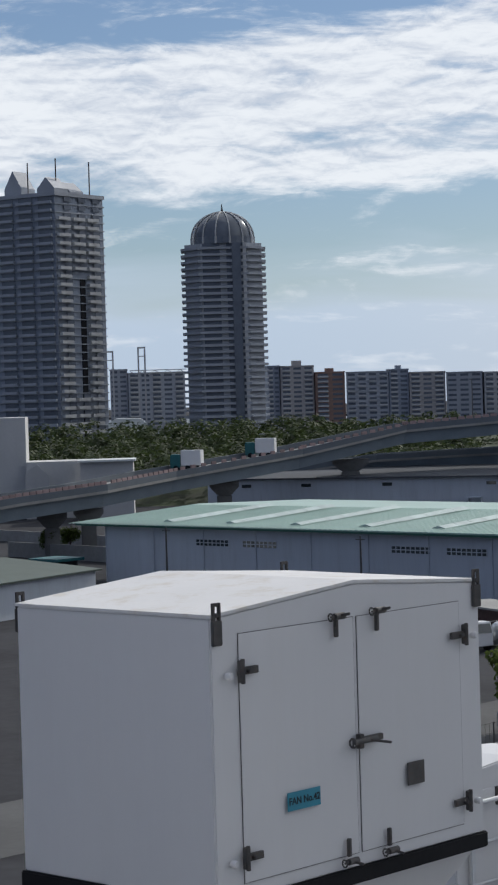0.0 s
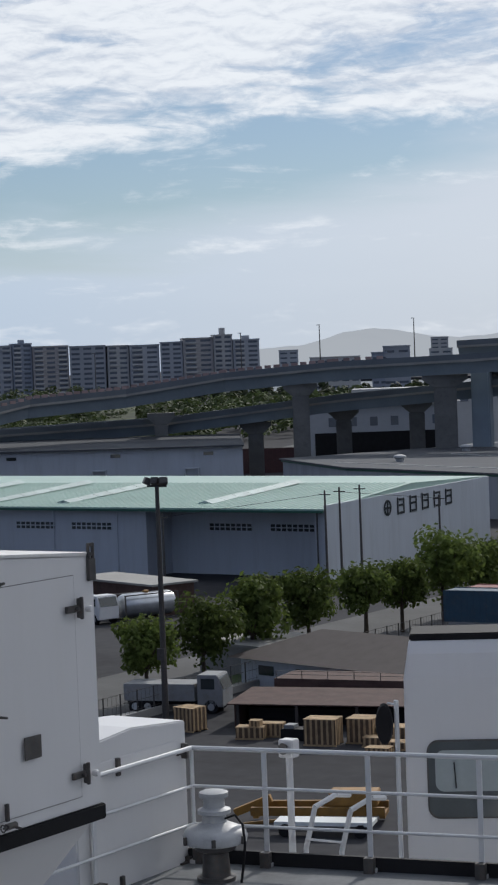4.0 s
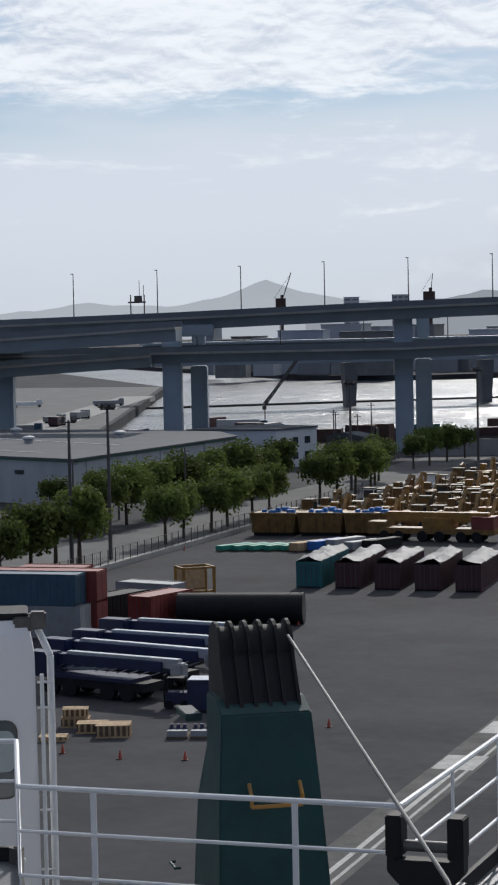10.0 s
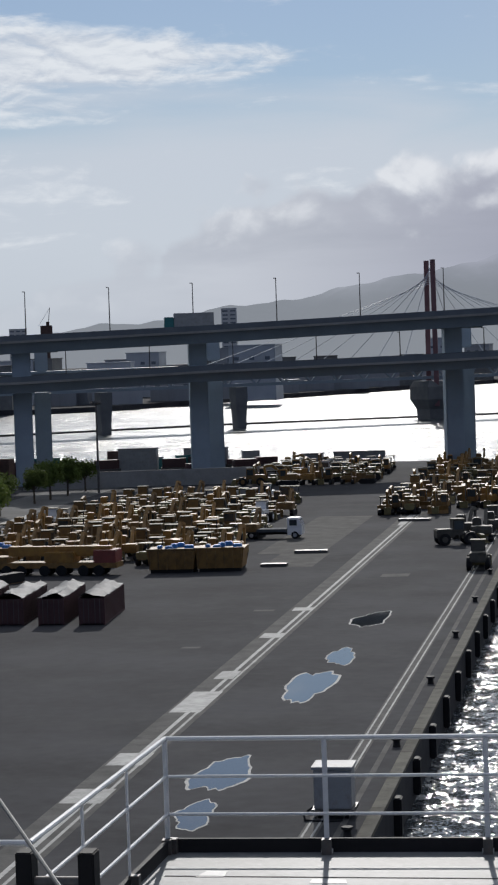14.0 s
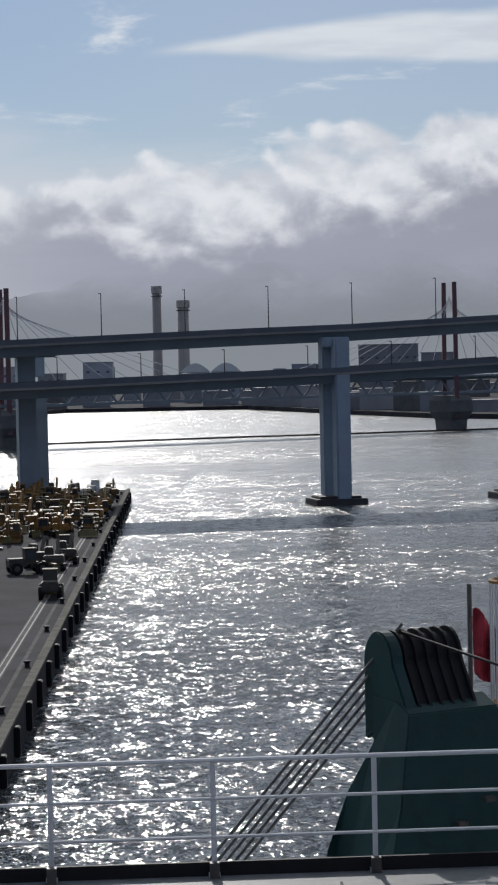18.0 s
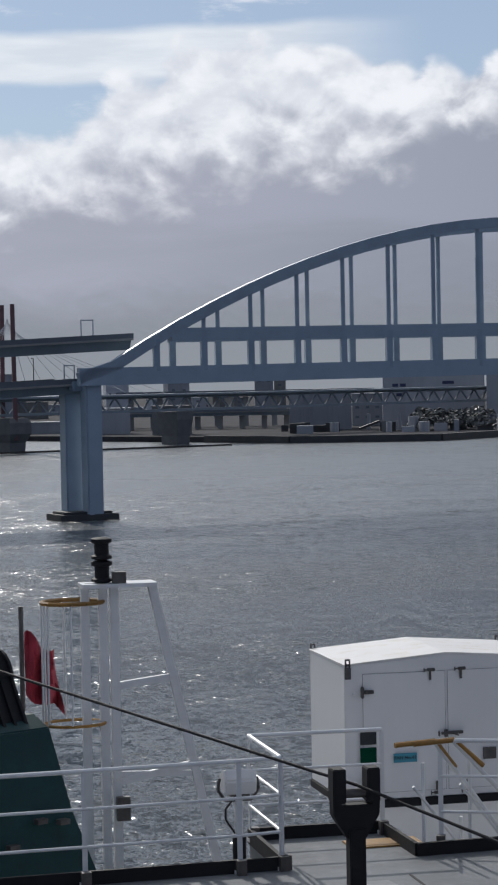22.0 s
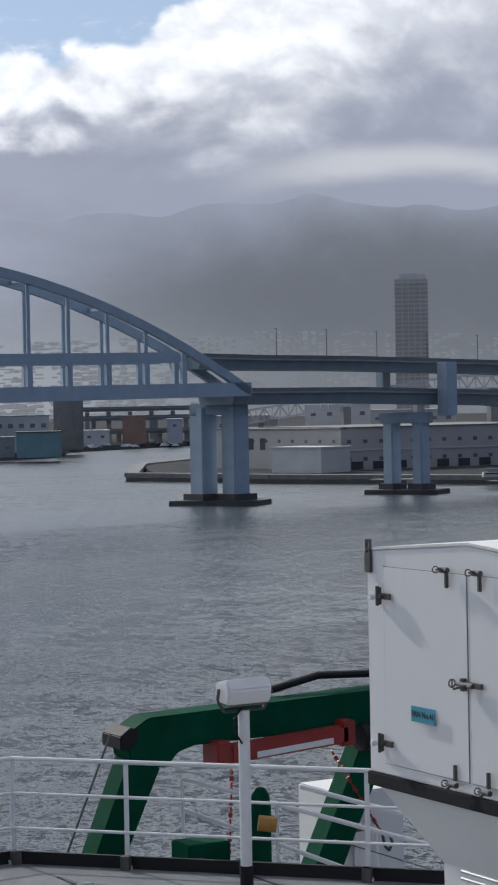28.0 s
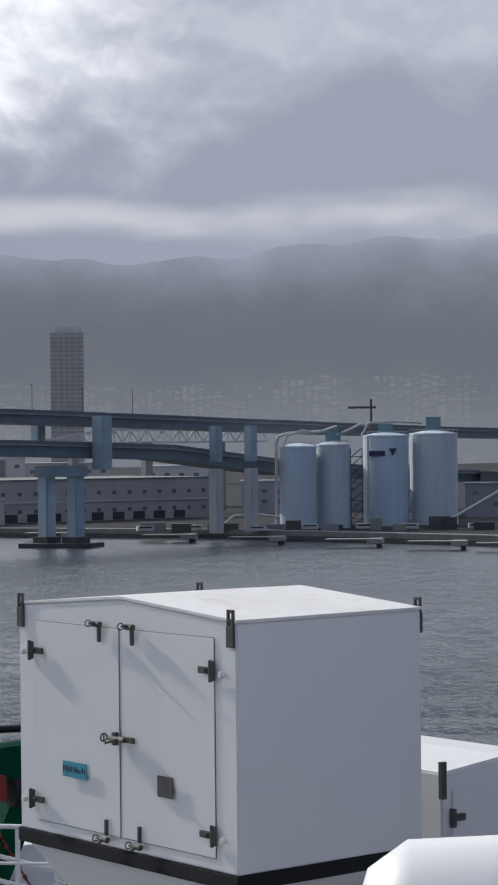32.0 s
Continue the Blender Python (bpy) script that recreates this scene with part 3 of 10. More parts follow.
    lock.tube((-0.1, -0.06, 0.91), (0.14, -0.075, 0.91), 0.022, 8)
    lock.pipe([(-0.14, -0.08 + 0.034 * math.cos(k * 0.785), 0.91 + 0.034 * math.sin(k * 0.785)) for k in range(9)], 0.009, 5)
    lock.tube((-0.14, -0.08, 0.943), (-0.14, -0.08, 0.877), 0.008, 5)
    lock.tube((0.05, -0.06, 0.91), (0.1, -0.24, 0.9), 0.011, 6)
    part("latch", lock, M_STEEL, t, "dark steel latch bar", bevel=0.004)
    sign = part("name_plate", Shape().box(-0.81, -0.46, -0.036, -0.029, 0.52, 0.65), M_SIGN, t, "turquoise plate with dark lettering", bevel=0.002)
    letters(sign, "FAN No.42" if "forty-two" in label else "FAN No.41", -0.635, -0.038, 0.585, 0.07, M_INK)
    part("vent_plate", Shape().box(0.53, 0.73, -0.04, -0.03, 0.5, 0.67), M_STEEL, t, "grey metal vent plate", bevel=0.003)
    for sx in (-1, 1):
        for yy in (0.0, d):
            lug = Shape().box(-0.04, -0.018, -0.012, 0.012, -0.02, 0.1).box(0.018, 0.04, -0.012, 0.012, -0.02, 0.1).box(-0.018, 0.018, -0.012, 0.012, 0.075, 0.1).box(-0.018, 0.018, -0.012, 0.012, 0.0, 0.03).box(-0.045, 0.045, -0.016, 0.012, -0.19, -0.02)
            o = part("lifting_lug", lug, M_STEEL, t, "rusty steel lifting lug", bevel=0.004)
            o.matrix_basis = pose(sx * (w / 2 - 0.05), -0.014 if yy == 0 else d + 0.014, h, 0, 0, 0 if yy == 0 else 180)
    return t


def letters(parent, text, x, y, z, size, material, rx=90, rz=0):
    cu = bpy.data.curves.new("lettering", "FONT")
    cu.body, cu.size, cu.align_x, cu.align_y, cu.extrude = text, size, "CENTER", "CENTER", 0.001
    cu.offset = size * 0.02
    ob = new("lettering", cu)
    cu.materials.append(material)
    ob.parent = parent
    ob.matrix_basis = pose(x, y, z, rx, 0, rz)
    return ob



M_SIGN = mat("turquoise_plate", (0.045, 0.25, 0.34), 0.45, var=0.1, scale=6)
M_INK = mat("dark_ink", (0.015, 0.02, 0.025), 0.6, var=0.1)
M_GLASS = mat("dark_window_glass", (0.03, 0.04, 0.045), 0.06, var=0.1, spec=0.8)
M_CLEARW = mat("grey_green_window", (0.36, 0.40, 0.40), 0.12, var=0.1, spec=0.7)
M_PANEW = mat("grey_window_pane", (0.10, 0.115, 0.12), 0.08, var=0.12, spec=0.8)
M_CABLEBOX = mat("grey_cable_box_paint", (0.32, 0.33, 0.33), 0.5, var=0.12, scale=4)
M_ROPE = mat("grey_wire_rope", (0.10, 0.10, 0.10), 0.55, metal=0.4, var=0.2, scale=30)
M_FLAG = mat("red_cloth", (0.26, 0.02, 0.035), 0.85, var=0.6, scale=3)
fan_house("fan_house", -10.4, 12.03, 21.58, 90, "white steel fan house with turquoise plate numbered forty-two")
fan_house("fan_house", 10.74, 14.57, 21.74, -90, "white steel fan house with turquoise plate numbered forty-one")
far_fan = fan_house("fan_house", 9.87, 30.0, 18.98, 0, "white steel fan house behind the stair platform, plates on its front")
part("notice_plate", Shape().box(-1.3, -1.06, -0.04, -0.03, 0.8, 1.0), M_INK, far_fan, "black and white notice plate", bevel=0.004)
part("safety_plate", Shape().box(-1.3, -1.06, -0.04, -0.03, 0.52, 0.76), M_GREEN, far_fan, "green safety plate", bevel=0.004)


def railing(pts, label, posts=1.83, height=1.22, z0=DECK, shares=None):
    """White three-bar guard rail along a line of deck places."""
    t = aboard("guard_rail", label, "railing", group="deck railings")
    for zz, r in ((height, 0.026), (height * 0.67, 0.018), (height * 0.34, 0.018)):
        part("rail_bar", Shape().pipe([(x, y, z0 + zz) for x, y in pts], r, 8), M_RAIL, t, smooth=True)
    done = set()
    for seg, ((ax, ay), (bx, by)) in enumerate(zip(pts, pts[1:])):
        n = max(1, round(math.hypot(bx - ax, by - ay) / posts))
        steps = (shares or {}).get(seg) or [i / n for i in range(n + 1)]
        ang = math.degrees(math.atan2(by - ay, bx - ax))
        for f in steps:
            q = (round(ax + (bx - ax) * f, 2), round(ay + (by - ay) * f, 2))
            if q in done:
                continue
            done.add(q)
            post = part("post", Shape().box(-0.027, 0.027, -0.008, 0.008, 0, height - 0.02).box(-0.06, 0.06, -0.03, 0.03, 0, 0.04), M_RAIL, t)
            post.matrix_basis = pose(q[0], q[1], z0, 0, 0, ang)
            part("bracket", Shape().box(-0.05, 0.05, -0.1, 0.0, 0.0, 0.16), M_STEEL, post, "dark steel foot bracket")
    return t


railing([(-13.3, 13.8), (-13.25, 18.95), (-9.5, 19.68)], "white steel guard rail along the port deck edge", shares={1: (0.0, 0.214, 0.511, 0.819, 1.0)})
railing([(-9.5, 19.68), (-8.55, 17.72), (-5.02, 17.78), (-4.87, 22.62)], "white steel guard rail round the recess of the ramp post", shares={1: (0.0, 0.207, 0.737, 1.0)})
railing([(-4.87, 22.62), (5.25, 22.98), (5.73, 23.05)], "white steel guard rail across the after edge of the deck", posts=1.84)
railing([(5.73, 23.05), (5.73, 24.58), (7.3, 24.53)], "white steel guard rail round the stair platform")
railing([(7.7, 23.55), (8.55, 23.2), (10.54, 23.38), (13.4, 20.25)], "white steel guard rail towards the starboard corner", posts=1.5)
railing([(13.4, 20.25), (15.1, 18.45)], "white steel guard rail beside the fan house")
edge = aboard("coaming", "low black coaming along the deck edge", "coaming", kind="structure")
for (ax, ay), (bx, by) in zip(DECK_EDGE[1:-2], DECK_EDGE[2:-1]):
    part("bar", Shape().beam((ax, ay, DECK + 0.06), (bx, by, DECK + 0.06), 0.05, 0.17), M_BLACK, edge)

# control house on the port wing
house = aboard("control_house", "white steel control house with a rounded window and dark roof rim", "deck house", -11.65, 22.6, 16.5, 26)
house.matrix_world = house.matrix_world @ Matrix.Diagonal((0.95, 1, 1, 1))
hb = Shape()
hb.strip([[(-h, f, z), (h, f, z), (h, 0.9, z), (-h, 0.9, z)] for h, f, z in ((0.98, 0.0, 0.0), (0.95, 0.0, 4.7), (0.90, 0.03, 4.98), (0.88, 0.10, 5.12))])
part("body", hb, M_WHITE, house, bevel=0.02)
part("roof_rim", Shape().box(-0.87, 0.89, 0.12, 0.9, 5.12, 5.2), M_BLACK, house, "black roof rim", bevel=0.015)
rb_ = Shape().box(0.7, 0.92, 0.06, 0.3, 4.98, 5.16).box(0.9, 1.1, 0.02, 0.2, 5.02, 5.22)
part("pipe_head", rb_, M_STEEL, house, "dark steel pipe bracket", bevel=0.02)


def rounded(x0, x1, z0, z1, r, n=5):
    pts = []
    for cx, cz, a0 in ((x1 - r, z1 - r, 0), (x0 + r, z1 - r, 90), (x0 + r, z0 + r, 180), (x1 - r, z0 + r, 270)):
        for i in range(n + 1):
            a = radians(a0 + 90 * i / n)
            pts.append((cx + r * math.cos(a), cz + r * math.sin(a)))
    return pts


win = part("window", Shape().extrude([(x, -0.012, z) for x, z in rounded(-0.7, 0.72, 3.06, 3.98, 0.14)], (0, 0.012, 0)), M_STEEL, house, "rounded window with a black rubber seal")
part("pane", Shape().extrude([(x, -0.02, z) for x, z in rounded(-0.68, 0.70, 3.08, 3.96, 0.13)], (0, 0.008, 0)), M_PANEW, win, "dark glass pane")
# Opaque pale plate paints the daylight seen through to the far window.
part("inner_window", Shape().extrude([(x, -0.026, z) for x, z in rounded(-0.6, 0.68, 3.38, 3.86, 0.1)], (0, 0.006, 0)), M_CLEARW, win, "pale plate painted as daylight from a far window")
for xx, hh in ((-0.35, 0.3), (0.3, 0.3)):
    part("wiper", Shape().tube((xx, -0.04, 3.42), (xx - 0.02, -0.04, 3.42 + hh), 0.008, 6), M_BLACK, win)
part("drain_pipe", Shape().pipe([(1.0, 0.2, 5.0), (1.14, 0.1, 4.7), (1.14, 0.1, 0.2)], 0.045, 10), M_RAIL, house, smooth=True)
part("ladder_pipe", Shape().pipe([(1.03, 0.02, 4.5), (1.03, 0.02, 0.2)], 0.025, 8), M_RAIL, house, smooth=True)
for zz in (4.4, 4.1, 2.9, 2.2):
    part("rung", Shape().tube((0.97, 0.06, zz), (1.14, 0.06, zz), 0.016, 6), M_RAIL, house)
part("post", Shape().tube((-1.05, 0.0, 0.2), (-1.05, 0.0, 4.45), 0.03, 8), M_RAIL, house, smooth=True)
mir = Shape().lathe((0, 0, 0), [(0.05, -0.05), (0.13, -0.04), (0.145, 0.0), (0.13, 0.05), (0.05, 0.06)], 16)
m_ob = part("mirror", mir, M_BLACK, house, "black round mirror back", smooth=True)
m_ob.matrix_basis = pose(-1.2, -0.02, 4.18, 90, 0, 0) @ Matrix.Diagonal((0.75, 1.7, 1, 1))
part("mirror_arm", Shape().pipe([(-1.05, 0, 4.4), (-1.15, 0, 4.42), (-1.2, 0.02, 4.3)], 0.014, 6), M_RAIL, house)

# gyro dome, signal post and ladder hoops by the port rail
gy = aboard("deck_ventilator", "white mushroom ventilator on a black foot with a cable", "ventilator", -12.62, 18.4, DECK)
gy.matrix_world = gy.matrix_world @ Matrix.Diagonal((1, 1, 0.8, 1))
M_GREYED = mat("weathered_pale_paint", (0.42, 0.43, 0.44), 0.5, var=0.15, scale=3, dirt=(0.2, 0.2, 0.2), dirt_amt=0.4)
part("foot", Shape().lathe((0, 0, 0), [(0.2, 0), (0.2, 0.05), (0.15, 0.06), (0.13, 0.36), (0.21, 0.4), (0.21, 0.46)], 18), M_STEEL, gy, "dark steel foot", smooth=True)
part("drum", Shape().lathe((0, 0, 0.46), [(0.24, 0), (0.32, 0.03), (0.335, 0.12), (0.3, 0.2), (0.2, 0.25), (0.13, 0.29)], 24), M_GREYED, gy, smooth=True)
part("neck", Shape().lathe((0, 0, 0.74), [(0.13, 0), (0.12, 0.1), (0.17, 0.12), (0.17, 0.17), (0.11, 0.2), (0.11, 0.34)], 18), M_GREYED, gy, smooth=True)
part("cap", Shape().lathe((0, 0, 1.06), [(0.11, 0), (0.15, 0.01), (0.15, 0.07), (0.11, 0.09)], 20), M_GREYED, gy, smooth=True)
for q in range(6):
    part("bolt", Shape().tube((0.34 * math.cos(q * 1.05), 0.34 * math.sin(q * 1.05), 0.5), (0.34 * math.cos(q * 1.05), 0.34 * math.sin(q * 1.05), 0.6), 0.022, 8), M_STEEL, gy, "small steel clamp")
part("cable", Shape().pipe([(0.13, 0, 0.8), (0.25, 0, 0.86), (0.34, 0, 0.75), (0.36, 0, 0.5), (0.33, 0, 0.2), (0.3, 0, 0.0)], 0.014, 6), M_BLACK, gy, "black cable", smooth=True)
sp = aboard("signal_post", "white post with a small square loudspeaker on top", "post", -13.0, 20.5, 16.5)
part("pole", Shape().tube((0, 0, 0), (0, 0, 4.1), 0.04, 10), M_RAIL, sp, smooth=True)
part("speaker", Shape().box(-0.09, 0.09, -0.08, 0.08, 4.05, 4.25), M_WHITE, sp, bevel=0.01)
part("horn", Shape().lathe((0, 0, 0), [(0.02, 0.0), (0.06, 0.03), (0.065, 0.05)], 12), M_STEEL, sp, "dark horn mouth").matrix_basis = pose(0, -0.08, 4.16, 90, 0, 0)
lh = aboard("ladder_hoop", "white ladder hoop with yellow lower ends", "ladder", -12.7, 20.3, 16.5)
for dx in (0.0, 0.45):
    part("hoop", Shape().pipe([(dx, 0, 0), (dx, 0, 3.1), (dx + 0.1, 0.05, 3.55), (dx + 0.22, 0.3, 3.65), (dx + 0.25, 0.55, 3.6)], 0.03, 8), M_RAIL, lh, smooth=True)
    part("sleeve", Shape().tube((dx, 0, 2.6), (dx, 0, 3.0), 0.034, 8), M_YELLOW, lh, "yellow painted sleeve", smooth=True)
for zz in (2.6, 2.9, 3.2):
    part("rung", Shape().tube((0, 0, zz), (0.45, 0, zz), 0.016, 6), M_RAIL, lh)

locker = aboard("deck_locker", "white steel locker with hinged doors beyond the rail", "locker", -14.3, 19.0, 16.34)
part("body", Shape().extrude([(0.0, -1.95, 0), (0.0, 0, 0), (0.0, 0, 4.84), (0.0, -0.97, 4.92), (0.0, -1.95, 4.84)], (0.95, 0, 0)), M_WHITE, locker, bevel=0.015)
part("door", Shape().box(0.952, 0.97, -1.75, -0.15, 2.6, 4.66), M_WHITE, locker, bevel=0.006)
for zz in (4.5, 3.3):
    part("hinge", Shape().box(0.95, 1.0, -0.22, -0.08, zz, zz + 0.06).box(0.95, 1.02, -0.1, -0.06, zz - 0.05, zz + 0.11), M_STEEL, locker, "dark steel hinge", bevel=0.004)
    part("clamp", Shape().box(0.95, 1.0, -1.3, -1.24, zz - 0.02, zz + 0.16), M_STEEL, locker, "dark steel clamp", bevel=0.004)
l3 = aboard("deck_locker", "white steel locker with a lifting lug behind the fan house", "locker", 13.4, 13.6, DECK)
part("body", Shape().extrude([(0, 0, 0), (1.6, 0, 0), (1.6, 0, 2.52), (0.8, 0, 2.6), (0, 0, 2.52)], (0, 3.0, 0)), M_WHITE, l3, bevel=0.015)
part("door", Shape().box(0.12, 1.5, -0.02, -0.002, 0.4, 2.36), M_WHITE, l3, bevel=0.006)
part("hinge", Shape().box(0.1, 0.24, -0.06, -0.02, 2.1, 2.16).box(0.08, 0.12, -0.07, -0.02, 2.05, 2.21), M_STEEL, l3, "dark steel hinge", bevel=0.004)
part("lifting_lug", Shape().box(-0.03, 0.03, -0.04, 0.0, 2.3, 2.62), M_STEEL, l3, "rusty lifting lug")
raft = aboard("life_raft", "white round-topped life raft canister on a cradle", "life raft", 9.55, 8.2, DECK, -40)
part("canister", Shape().strip([[(x, r * math.cos(radians(a)), 2.55 + r * math.sin(radians(a))) for a in range(0, 360, 18)] for x, r in ((-1.45, 0.2), (-1.38, 0.42), (-1.15, 0.58), (0.8, 0.66), (0.95, 0.5), (1.0, 0.2))]), M_WHITE, raft, smooth=True)
for xx in (-0.6, 0.6):
    part("cradle", Shape().box(xx - 0.05, xx + 0.05, -0.5, 0.5, 0, 2.05), M_WHITE, raft, bevel=0.01)


def ramp_post(x, y, rz, label, flare, hold=True):
    """A hoisting post: tapered column, domed head with five rope grooves on its front (-y)."""
    t = aboard("ramp_post", label, "ramp post", x, y, 16.5, rz)
    col = Shape()
    side = [(-1.35, 0.0), (-0.95, 2.7), (-0.84, 3.4), (-0.7, 4.42), (-0.42, 4.55), (0.1, 4.55), (0.05, 4.0), (0.33, 3.4), (0.38, 2.7), (0.6, 0.0)]
    half = lambda z: np.interp(z, [0, 2.7, 3.4, 4.0, 4.55], flare)
    pts = [(s * half(z), a, z) for s in (-1, 1) for a, z in side]
    n = len(side)
    col.add(pts, [tuple(range(n)), tuple(range(2 * n - 1, n - 1, -1))] + [(i, (i + 1) % n, n + (i + 1) % n, n + i) for i in range(n)])
    part("column", col, M_TEAL, t, bevel=0.015)
    head = []
    for i in range(13):
        a = radians(180 * i / 12)
        head.append((0.0 - 0.31 * math.cos(a), 4.96 + 0.36 * math.sin(a)))
    outline = [(-0.6, 4.45)] + head + [(0.31, 4.0)]
    for k in range(6):
        xx = -0.39 + 0.78 * k / 5
        part("cheek_plate", Shape().extrude([(xx - 0.018, a, z) for a, z in outline], (0.036, 0, 0)), M_BLACK, t, "dark cheek plate of a rope sheave")
    for k in range(5):
        xx = -0.39 + 0.78 * (k + 0.5) / 5
        part("sheave", Shape().tube((xx - 0.06, 0.0, 5.0), (xx + 0.06, 0.0, 5.0), 0.26, 20), M_BLACK, t, "black greased sheave", smooth=True)
    # Black slab fills the gaps between the cheek plates.
    part("groove_bed", Shape().extrude([(-0.38, -0.52, 4.5), (-0.38, -0.25, 5.0), (-0.38, 0.0, 5.2), (-0.38, 0.2, 5.0), (-0.38, 0.2, 4.5)], (0.76, 0, 0)), M_BLACK, t, "black slab between the cheek plates")
    part("back_box", Shape().box(-0.38, 0.38, -0.1, 0.28, 4.3, 5.05), M_TEAL, t)
    if not hold:
        part("side_cheek", Shape().extrude([(-0.6, a, z) for a, z in outline], (0.17, 0, 0)), M_TEAL, t, "thick teal side cheek", bevel=0.02)
        part("hatch", Shape().lathe((0, 0, 0), [(0.16, -0.03), (0.2, -0.02), (0.2, 0.02), (0.05, 0.03)], 16), M_BLACK, t, "dark round hatch").matrix_basis = pose(-0.2, -1.12, 2.35, 82, 0, 0)
        for px, pz in ((0.3, 3.35), (0.62, 3.3), (-0.1, 3.1)):
            part("plug", Shape().box(px - 0.07, px + 0.07, -1.0, -0.9, pz, pz + 0.06), M_STEEL, t, "small steel pad")
    if hold:
        part("step_plate", Shape().box(-0.8, -0.62, -0.35, 0.2, 4.32, 4.4), M_TEAL, t, bevel=0.01)
    if hold:
        part("hand_hold", Shape().pipe([(-0.24, -0.86, 3.72), (-0.24, -0.98, 3.6), (-0.24, -0.98, 3.5), (0.3, -0.98, 3.5), (0.3, -0.98, 3.6), (0.3, -0.86, 3.72)], 0.022, 8), M_YELLOW, t, "yellow hand hold", smooth=True)
    for dz in (0, 0.5):
        part("rung", Shape().pipe([(-0.84, -0.1, 2.2 + dz), (-0.9, -0.1, 2.2 + dz), (-0.9, 0.2, 2.2 + dz), (-0.84, 0.2, 2.2 + dz)], 0.015, 6), M_TEAL, t)
    return t


ramp_post(-7.9, 22.2, 32, "dark teal ramp hoisting post with sheaves and yellow hand hold", (0.68, 0.59, 0.555, 0.5, 0.48))
ramp_post(2.72, 26.2, 28, "dark teal ramp hoisting post with five wire ropes running aft", (1.5, 1.1, 0.85, 0.66, 0.62), False)
for k in range(5):
    wr = aboard("wire_rope", "dark wire rope from the ramp post head", "rope", group="ramp wires")
    part("strand", Shape().tube((2.5, 26.0 + 0.1 * k, 21.9 - 0.15 * k), (2.5 - 5.1, 26.2 + 0.1 * k, 15.85 - 0.15 * k), 0.02, 6), M_ROPE, wr, smooth=True)


def hawser(name, pts, label, r=0.017, material=None):
    t = aboard(name, label, "rope")
    part("strand", Shape().pipe(pts, r, 8), material or M_ROPE, t, smooth=True)
    return t


hawser("stay_wire", [(-7.41, 22.0, 21.69), (-3.76, 14.5, 21.15), (-2.4, 11.7, 20.2)], "taut grey stay wire from the ramp post to the deck")
hawser("stay_wire", [(2.49, 26, 21.8), (5.82, 20.3, 21.08), (9.3, 14.3, 19.9)], "taut dark stay wire led over a fork rest", material=M_BLACK)


def fork_rest(x, y, z, w, label):
    t = aboard("rope_rest", label, "rope rest", x, y, DECK)
    h = z - DECK
    part("stem", Shape().box(-0.08, 0.08, -0.08, 0.08, 0, h - 0.45), M_BLACK, t, bevel=0.01)
    part("yoke", Shape().extrude([(-w / 2 - 0.03, -0.05, h - 0.05), (-w / 2 - 0.03, -0.05, h - 0.32), (-0.09, -0.05, h - 0.55), (0.09, -0.05, h - 0.55), (w / 2 + 0.03, -0.05, h - 0.32), (w / 2 + 0.03, -0.05, h - 0.05), (w / 2 - 0.05, -0.05, h - 0.05), (w / 2 - 0.05, -0.05, h - 0.22), (-w / 2 + 0.05, -0.05, h - 0.22), (-w / 2 + 0.05, -0.05, h - 0.05)], (0, 0.16, 0)), M_BLACK, t, bevel=0.008)
    for s in (-1, 1):
        part("arm", Shape().box(s * (w / 2 - 0.03) - 0.065, s * (w / 2 - 0.03) + 0.065, -0.07, 0.13, h - 0.2, h + 0.13), M_BLACK, t, bevel=0.01)
    part("roller", Shape().tube((-w / 2 + 0.05, 0.03, h - 0.12), (w / 2 - 0.05, 0.03, h - 0.12), 0.045, 12), M_STEEL, t, "worn steel roller", smooth=True)
    return t


fork_rest(-4.45, 16.5, 21.0, 0.56, "black forked rope rest with a worn roller")
fork_rest(5.8, 20.3, 21.12, 0.4, "black forked rope rest on a tall stem")

# ladder tower, lantern and ensign
lt = aboard("ladder_tower", "white steel ladder tower with a yellow cage hoop", "ladder tower", 4.2, 26.5, 16.5)
for xx in (-0.05, 0.17, 0.31):
    part("leg", Shape().box(xx - 0.05, xx + 0.05, -0.05, 0.05, 0, 6.0), M_RAIL, lt)
part("slanted_leg", Shape().beam((0.78, 0, 6.0), (2.1, 0, 0), 0.1, 0.1, up=(0, 1, 0)), M_RAIL, lt)
part("top_plate", Shape().box(-0.1, 0.82, -0.2, 0.2, 6.0, 6.05), M_RAIL, lt)
part("brace", Shape().beam((0.31, 0, 4.78), (1.0, 0, 4.86), 0.07, 0.09), M_RAIL, lt)
part("brace", Shape().beam((0.31, 0, 3.6), (1.28, 0, 3.78), 0.07, 0.09), M_RAIL, lt)
part("brace", Shape().beam((0.31, 0, 3.7), (1.28, 0, 3.66), 0.05, 0.07), M_RAIL, lt)
for i in range(20):
    part("rung", Shape().tube((-0.05, 0, 0.3 + i * 0.29), (0.17, 0, 0.3 + i * 0.29), 0.014, 6), M_RAIL, lt)
ringp = [(-0.2 + 0.38 * math.cos(radians(a)), 0.3 * math.sin(radians(a)), 5.83) for a in range(0, 361, 24)]
part("cage_hoop", Shape().pipe(ringp, 0.028, 6), M_YELLOW, lt, "yellow cage hoop", smooth=True)
part("cage_hoop", Shape().pipe([(x, y, 4.35) for x, y, z in ringp], 0.02, 6), M_YELLOW, lt, "yellow cage hoop", smooth=True)
